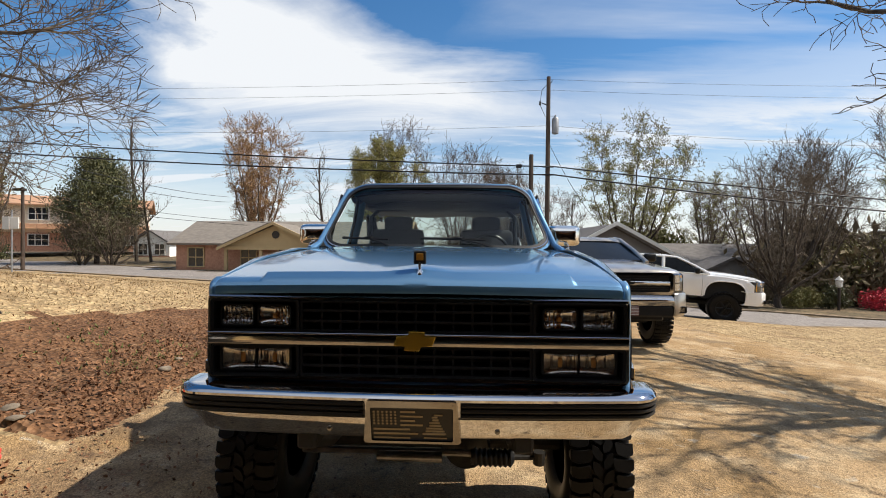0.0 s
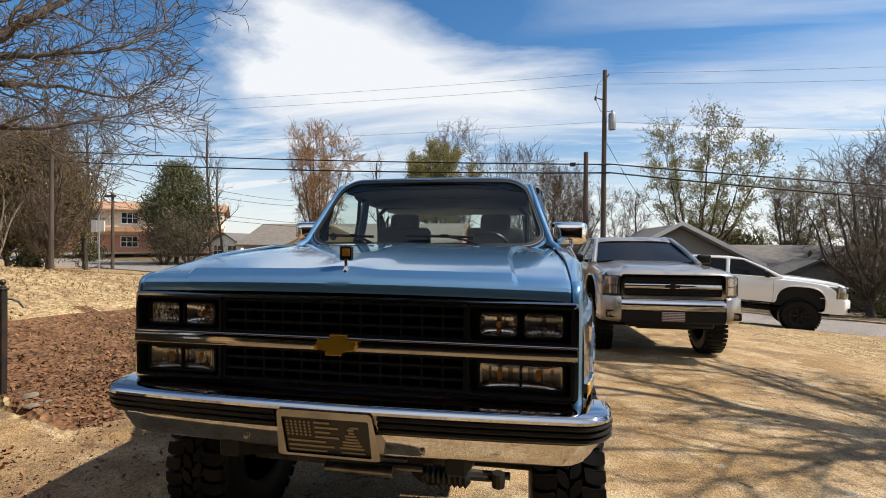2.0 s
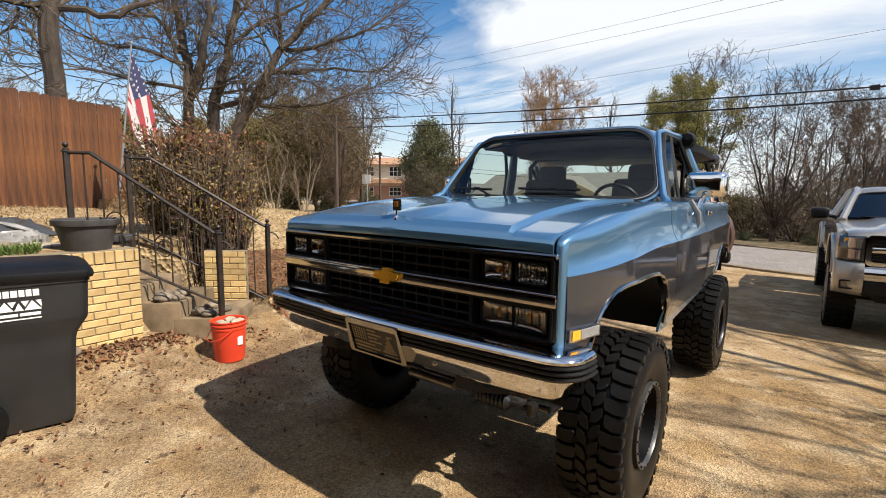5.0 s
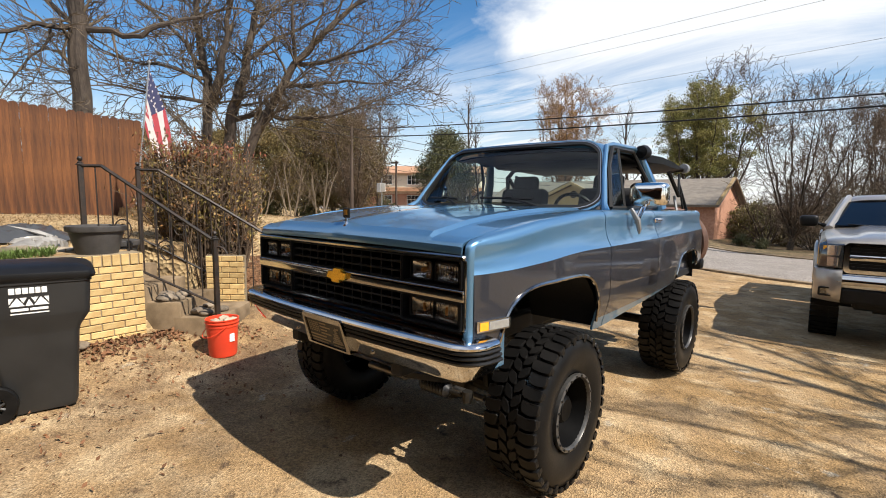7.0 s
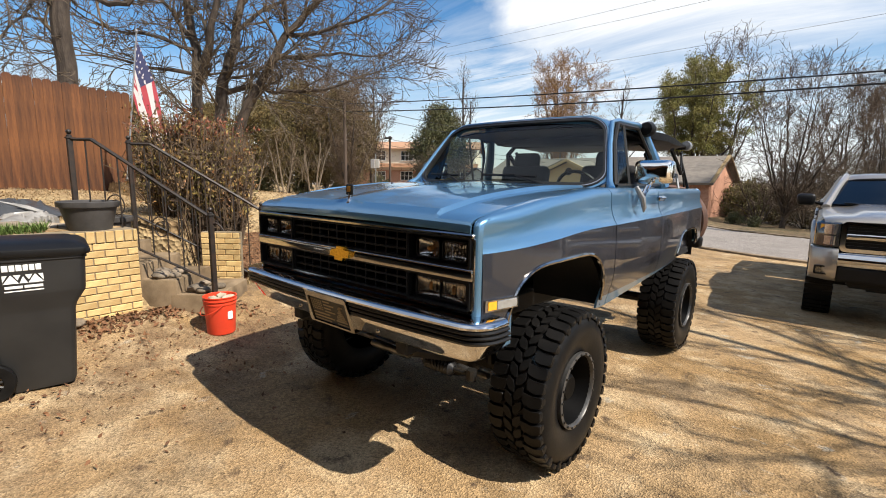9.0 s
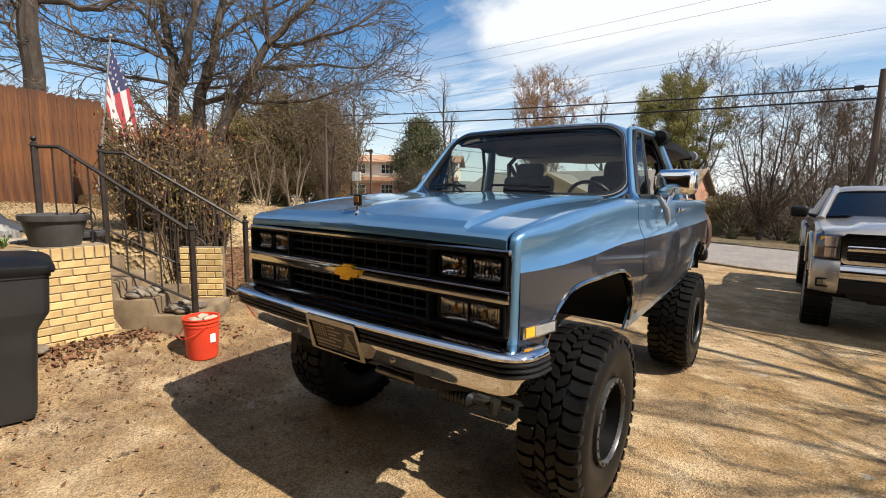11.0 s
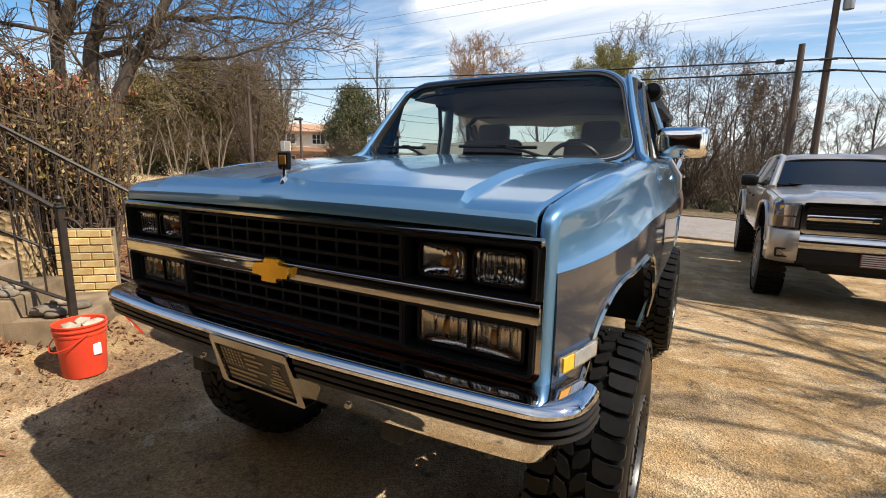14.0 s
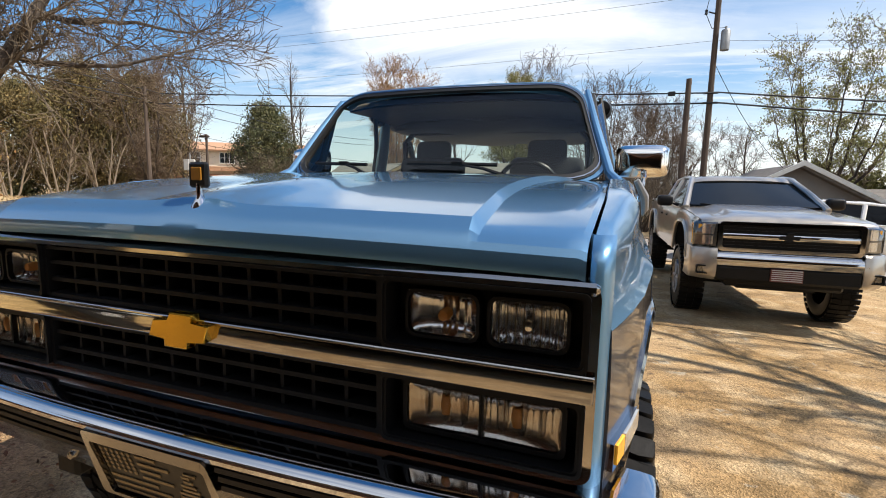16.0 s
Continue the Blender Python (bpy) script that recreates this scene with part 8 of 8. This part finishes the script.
def stone(x, y, z, r, flat=0.5):
    bm = B()
    bmesh.ops.create_icosphere(bm, subdivisions=2, radius=r)
    k = rng.uniform(0, 50)
    for v in bm.verts:
        n = noise.noise(v.co * (1.6 / r) * 0.6 + Vector((k, 0, 0)))
        v.co = Vector((v.co.x * 1.2, v.co.y, v.co.z * flat)) * (1 + 0.35 * n)
    bmesh.ops.rotate(bm, verts=bm.verts, matrix=Matrix.Rotation(rng.uniform(0, 6.28), 3, "Z"))
    lowest = min(v.co.z for v in bm.verts)
    bmesh.ops.translate(bm, verts=bm.verts, vec=(x, y, z - lowest - 0.008))
    tagged(part("stone", bm, M["stone"], smooth=True, angle=60), "rough brown garden stone on the steps", "stone", "stones on the steps")


for s, v, z, r in ((-0.30, -0.30, 0.492, 0.085), (-0.20, -0.36, 0.492, 0.075), (-0.16, -0.18, 0.492, 0.07), (-0.34, -0.12, 0.492, 0.06), (-0.62, -0.34, 0.640, 0.09), (-0.70, -0.20, 0.640, 0.07), (-0.55, -0.15, 0.640, 0.075), (-0.52, -0.30, 0.640, 0.06), (-0.24, -0.26, 0.55, 0.06), (-0.92, -0.36, 0.79, 0.08), (-0.98, -0.22, 0.79, 0.06)):
    stone(*stair_p(s, v, z), r)
for s, v, r in ((0.25, 0.42, 0.05), (0.32, 0.52, 0.04), (0.22, 0.6, 0.06)):
    x, y, _ = stair_p(s, v, 0)
    stone(x, y, gz(x, y), r, 0.35)
stone(-2.95, 4.9, gz(-2.95, 4.9), 0.07, 0.4)
stone(-3.05, 5.3, gz(-3.05, 5.3), 0.045, 0.4)


def bucket(x, y):
    z = gz(x, y) - 0.002
    t = thing("bucket", (x, y, z), "orange-red plastic bucket filled with rubble", "bucket")
    bm = B()
    lathe(bm, [(0.001, 0.0), (0.125, 0.0), (0.130, 0.012), (0.146, 0.29), (0.150, 0.292), (0.152, 0.305), (0.147, 0.308), (0.148, 0.325), (0.156, 0.328), (0.158, 0.338), (0.150, 0.342), (0.150, 0.358), (0.157, 0.362), (0.158, 0.370), (0.150, 0.372), (0.144, 0.368), (0.138, 0.30), (0.001, 0.29)], (x, y, z), "z", 40)
    part("body", bm, M["bucket"], t)
    bm = B()
    pts = [(x + 0.155 * math.cos(a) * 1.0, y - 0.02 - 0.152 * math.sin(a) * 0.75 - 0.05 * math.sin(a), z + 0.315 - 0.11 * math.sin(a)) for a in np.linspace(0, math.pi, 15)]
    tube(bm, pts, 0.004, 5)
    part("handle", bm, M["bucket"], t)
    bm = B()
    box(bm, (x + 0.120, y + 0.005, z + 0.15), (x + 0.1445, y + 0.055, z + 0.23), 0.004)
    part("sticker", bm, M["white_print"], t, "torn pale label")
    for i in range(7):
        a, rr = i * 1.3, 0.03 + 0.012 * i
        bm = B()
        bmesh.ops.create_icosphere(bm, subdivisions=1, radius=0.05)
        for v in bm.verts:
            v.co = Vector((v.co.x * 1.3, v.co.y, v.co.z * 0.6)) * (1 + 0.4 * noise.noise(v.co * 20 + Vector((i, 0, 0))))
        bmesh.ops.translate(bm, verts=bm.verts, vec=(x + rr * math.cos(a), y + rr * math.sin(a), z + 0.335 + 0.01 * (i % 3)))
        part("rubble", bm, M["rubble"], t, smooth=False)
    t.scale = (0.94, 0.94, 0.95)


bucket(-2.335, 2.335)


def wheelie_bin(x, y, turn):
    """Tapered wheeled refuse bin with lid, rim, wheels and printed front; its front faces +x before turning."""
    t = thing("refuse_bin", (0, 0, 0), "charcoal plastic wheeled refuse bin with white print", "bin")
    H = 0.96
    bm = B()
    rows = []
    for z, w, d0, d1 in ((0.02, 0.225, -0.20, 0.225), (0.06, 0.235, -0.215, 0.24), (0.58, 0.262, -0.29, 0.278), (0.62, 0.268, -0.30, 0.288), (0.72, 0.30, -0.33, 0.352), (0.74, 0.303, -0.335, 0.356), (H, 0.315, -0.36, 0.37), (H + 0.005, 0.325, -0.37, 0.38), (H + 0.04, 0.325, -0.37, 0.38)):
        row = [(px, pz, z) for px, pz in rrect(d0, -w, d1, w, 0.05, 5)]
        rows.append(row)
    grid(bm, rows, close=True)
    part("body", bm, M["can"], t, angle=40)
    bm = B()
    rows = []
    for k, (z, gr) in enumerate(((H + 0.03, 0.02), (H + 0.05, 0.028), (H + 0.075, 0.022), (H + 0.105, -0.02), (H + 0.125, -0.10), (H + 0.132, -0.2))):
        rows.append([(px, pz, z + 0.02 * (0.4 - px)) for px, pz in rrect(-0.37 - gr, -0.325 - gr, 0.38 + gr, 0.325 + gr, 0.06, 5)])
    grid(bm, rows, close=True)
    bm.faces.new([bm.verts.new(p) for p in rows[-1]])
    bmesh.ops.remove_doubles(bm, verts=bm.verts, dist=1e-4)
    lid = part("lid", bm, M["black_plastic"], t, "closed black domed lid", angle=40)
    bm = B()
    tube(bm, [(-0.43, -0.26, H + 0.0), (-0.43, 0.26, H + 0.0)], 0.018, 8)
    part("handle_bar", bm, M["can"], t)
    for s in (-1, 1):
        bm = B()
        lathe(bm, [(0.06, -0.03), (0.125, -0.032), (0.135, -0.02), (0.135, 0.02), (0.125, 0.032), (0.06, 0.03)], (-0.26, s * 0.285, 0.135), "y", 28)
        w = part("wheel", bm, M["rubber"], t)
        for k in range(8):
            a = k * math.pi / 4
            bm = B()
            tube(bm, [(-0.26 + 0.02 * math.cos(a), s * 0.30, 0.135 + 0.02 * math.sin(a)), (-0.26 + 0.10 * math.cos(a + 0.3), s * 0.30, 0.135 + 0.10 * math.sin(a + 0.3))], 0.010, 5)
            part("spoke", bm, M["can"], w)
        bm = B()
        lathe(bm, [(0.001, -0.04), (0.03, -0.035), (0.03, 0.035), (0.001, 0.04)], (-0.26, s * 0.285, 0.135), "y", 12)
        part("hub", bm, M["can"], w)
    # printed mark on the front face: plain bars, triangles and a line
    def face(y, z):
        return 0.303 + (z - 0.74) / (H - 0.74) * 0.012 + 0.003

    def mark(x, z):
        return 0.095 + (x - 0.25) * 0.76, 0.942 + (z - 0.938) * 0.80

    for x0, x1, z0, z1 in ((-0.052, -0.006, 0.885, 0.938), (0.002, 0.044, 0.885, 0.938), (0.052, 0.098, 0.885, 0.938), (0.106, 0.146, 0.885, 0.938), (0.154, 0.194, 0.885, 0.938), (0.202, 0.246, 0.885, 0.938), (-0.046, 0.090, 0.734, 0.758), (0.102, 0.246, 0.734, 0.758)):
        (xa, za), (xb, zb) = mark(x0, z0), mark(x1, z1)
        bm = B()
        box(bm, (xa, -face(0, za) - 0.0015, za), (xb, -face(0, za) + 0.004, zb), 0.002)
        part("print_bar", bm, M["white_print"], t, "plain white printed bar", smooth=False)
    bm = B()
    for pts in ([(-0.195, 0.868), (-0.13, 0.868), (-0.195, 0.775)], [(-0.105, 0.868), (-0.005, 0.868), (-0.055, 0.79)], [(0.005, 0.868), (0.105, 0.868), (0.055, 0.79)], [(0.195, 0.868), (0.195, 0.775), (0.13, 0.868)], [(-0.195, 0.755), (-0.115, 0.85), (-0.045, 0.755)], [(-0.04, 0.755), (0.0, 0.83), (0.04, 0.755)], [(0.045, 0.755), (0.115, 0.85), (0.195, 0.755)]):
        prism(bm, [mark(a * 0.8 + 0.10, 0.875 + (b - 0.875) * 0.8) for a, b in pts], "y", -face(0, 0.8) - 0.001, -face(0, 0.8) + 0.004)
    part("mark", bm, M["white_print"], t, "white triangles printed on the front", smooth=False)
    bm = B()
    (xa, za), (xb, zb) = mark(-0.05, 0.708), mark(0.25, 0.717)
    box(bm, (xa, -face(0, za) - 0.001, za), (xb, -face(0, za) + 0.004, zb))
    part("print_line", bm, M["white_print"], t)
    t.matrix_basis = Matrix.Translation((x, y, gz(x, y) - 0.02)) @ Matrix.Rotation(radians(turn), 4, "Z") @ Matrix.Diagonal((0.84, 0.88, 0.94, 1))


wheelie_bin(-2.22, 1.0, 80)


def planter(x, y, z, r, label, k=1.16):
    t = thing("planter", (x, y, z), label, "planter")
    bm = B()
    lathe(bm, [(0.001, 0.0), (r * 0.66, 0.0), (r * 0.68, 0.01), (r * 0.92, 0.20), (r, 0.205), (r * 1.02, 0.22), (r * 1.02, 0.245), (r * 0.98, 0.25), (r * 0.92, 0.24), (r * 0.88, 0.19), (0.001, 0.19)], (x, y, z), "z", 36)
    bmesh.ops.scale(bm, verts=bm.verts, vec=(1, 1, k), space=Matrix.Translation((0, 0, -z)))
    part("tub", bm, M["pot"], t)
    bm = B()
    lathe(bm, [(0.001, 0.222), (r * 0.4, 0.212), (r * 0.88, 0.2)], (x, y, z), "z", 20)
    bmesh.ops.scale(bm, verts=bm.verts, vec=(1, 1, k), space=Matrix.Translation((0, 0, -z)))
    part("soil", bm, M["soil"], t)


planter(-3.22, 1.605, 1.125, 0.232, "round dark resin planter on the brick wall")
planter(-3.677, 1.87, 0.942, 0.205, "dark planter on an upper step behind the railing")

# weeds, flat stones and crumpled sheets behind the brick wall
tufts("green_weeds", 900, lambda r: (r.uniform(-3.5, -3.08), r.uniform(0.3, 1.3)), 0.07, M["grass_green"], "fresh green weeds behind the brick wall", 23)
for x, y, r_ in ((-2.95, 1.35, 0.10), (-3.15, 1.15, 0.12), (-3.45, 1.25, 0.11), (-3.3, 0.85, 0.1), (-3.7, 1.1, 0.14), (-3.6, 0.6, 0.12)):
    stone(x, y, gz(x, y), r_, 0.32)
def crumpled(x0, x1, y0, y1, rise, seed, material, label):
    """A loose crumpled sheet lying on the terrace."""
    bm = B()
    n = 26
    rws = []
    for i in range(n):
        row = []
        for j in range(n):
            u, v = i / (n - 1), j / (n - 1)
            x = x0 + (x1 - x0) * u + 0.10 * noise.noise((u * 3, v * 3, seed))
            y = y0 + (y1 - y0) * v + 0.10 * noise.noise((u * 3, v * 3, seed + 5))
            edge = min(1.0, 6 * min(u, v, 1 - u, 1 - v))
            row.append((x, y, gz(x, y) + 0.015 + rise * edge * (0.5 + 0.5 * noise.noise((u * 5, v * 5, seed + 9)) + 0.35 * abs(noise.noise((u * 11, v * 11, seed))))))
        rws.append(row)
    grid(bm, rws)
    thick(bm, 0.006)
    tagged(part("tarp", bm, M[material], angle=25), label, "tarp")


crumpled(-5.9, -4.6, 0.75, 1.75, 0.16, 3, "tarp_dark", "crumpled dark plastic tarp on the terrace")
crumpled(-4.75, -4.15, 1.15, 1.62, 0.08, 17, "tarp_pale", "crumpled pale plastic sheet on the terrace")
bm = B()
box(bm, (-0.25, -0.16, 0), (0.25, 0.16, 0.045), 0.012, Matrix.Translation((-3.72, 1.36, gz(-3.72, 1.36) + 0.0)) @ Matrix.Rotation(0.5, 4, "Z"), 2)
tagged(part("paving_slab", bm, M["rubble"]), "pale flat paving slab lying behind the brick wall", "slab")

# stained wooden fence
def fence():
    f = thing("fence", (-8.9, 0.4, 1.3), "red-brown stained wooden privacy fence with dog-eared boards", "fence")
    rng = random.Random(8)
    shared = []
    for k in range(4):
        bm = B()
        w, h = 0.1325, 1.93
        prism(bm, [(-w / 2, 0), (w / 2, 0), (w / 2, h - 0.04), (w / 2 - 0.012, h - 0.015), (w / 2 - 0.035, h), (-w / 2 + 0.035, h), (-w / 2 + 0.012, h - 0.015), (-w / 2, h - 0.04)], "x", -0.009, 0.009, 0.002)
        me = bpy.data.meshes.new("board")
        bmesh.ops.recalc_face_normals(bm, faces=bm.faces)
        bm.to_mesh(me)
        bm.free()
        me.materials.append(M["fence"])
        shared.append(me)
    y = -3.6
    i = 0
    while y < 3.70:
        o = new("board", rng.choice(shared))
        o.parent = f
        o.matrix_parent_inverse = f.matrix_basis.inverted()
        z = 1.374 - 0.05 * (y - 1.7)
        o.matrix_basis = pose(-8.9 + rng.uniform(-0.003, 0.003), y, z + rng.uniform(-0.012, 0.012), rng.gauss(0, 0.12), 0, rng.gauss(0, 0.5))
        y += 0.132
        i += 1
    for zz in (0.35, 1.0, 1.6):
        bm = B()
        box(bm, (-8.985, -3.6, 1.35 + zz - 0.04), (-8.935, 3.70, 1.35 + zz + 0.04))
        part("rail", bm, M["fence"], f)
    for yy in (-3.5, -1.1, 1.3, 3.64):
        bm = B()
        box(bm, (-9.06, yy - 0.05, 1.0), (-8.97, yy + 0.05, 3.15))
        part("post", bm, M["fence"], f)


fence()


# flag hanging from a slanted pole
def flag():
    base, tip = Vector((-7.37, 3.13, 1.55)), Vector((-7.22, 3.40, 3.97))
    t = thing("flag", tuple(base), "hanging red, white and blue flag on a slanted pole", "flag")
    bm = B()
    tube(bm, [base, tip], [0.016, 0.012], 8)
    lathe(bm, [(0.001, 0.03), (0.022, 0.02), (0.03, 0.0), (0.022, -0.02), (0.001, -0.03)], tuple(tip + Vector((0, 0, 0.02))), "z", 10)
    part("pole", bm, M["galv"], t)
    ax = (tip - base).normalized()
    hoist = 0.95

    def cloth(u, v):
        """u along the hoist from the head, v out along the fly; the cloth sinks and folds."""
        p = tip - ax * (0.06 + hoist * u)
        fall = Vector((0.05, 0.12, -0.98)).normalized()
        fold = 0.10 * math.sin(u * 17 + v * 2.0) * min(1.0, v * 2.5) + 0.05 * math.sin(u * 31 + v * 5) * v
        pinch = (0.5 - u) * hoist * min(1.0, v * 1.2) * 0.72
        return p + fall * (1.32 * v) + ax * (-pinch) * 0.9 + Vector((0.45, 0.85, 0)) * fold + Vector((0.10, 0.14, 0)) * v * 0.9

    n = 13
    for k in range(n):
        u0, u1 = k / n, (k + 1) / n
        v0 = 0.40 if k < 7 else 0.0
        bm = B()
        grid(bm, [[cloth(u0 + (u1 - u0) * a / 3, v0 + (1 - v0) * b / 22) for b in range(23)] for a in range(4)])
        part("stripe", bm, M["flag_red" if k % 2 == 0 else "flag_white"], t)
    bm = B()
    grid(bm, [[cloth(7 / 13 * a / 18, 0.40 * b / 10) for b in range(11)] for a in range(19)])
    canton = part("canton", bm, M["flag_blue"], t, "dark blue canton with white stars")
    for i in range(5):
        for j in range(6):
            u, v = (i + 0.6) / 5.4 * 7 / 13, (j + 0.6) / 6.2 * 0.40
            c = cloth(u, v)
            e1, e2 = (cloth(u + 0.02, v) - c).normalized(), (cloth(u, v + 0.02) - c).normalized()
            nn = e1.cross(e2).normalized()
            bm = B()
            for sg in (-1, 1):
                vs = [bm.verts.new(c + nn * 0.004 * sg + (e1 * math.cos(q * math.pi / 5) + e2 * math.sin(q * math.pi / 5)) * (0.024 if q % 2 == 0 else 0.010)) for q in range(10)]
                bm.faces.new(vs)
            part("star", bm, M["flag_white"], canton, smooth=False)


flag()
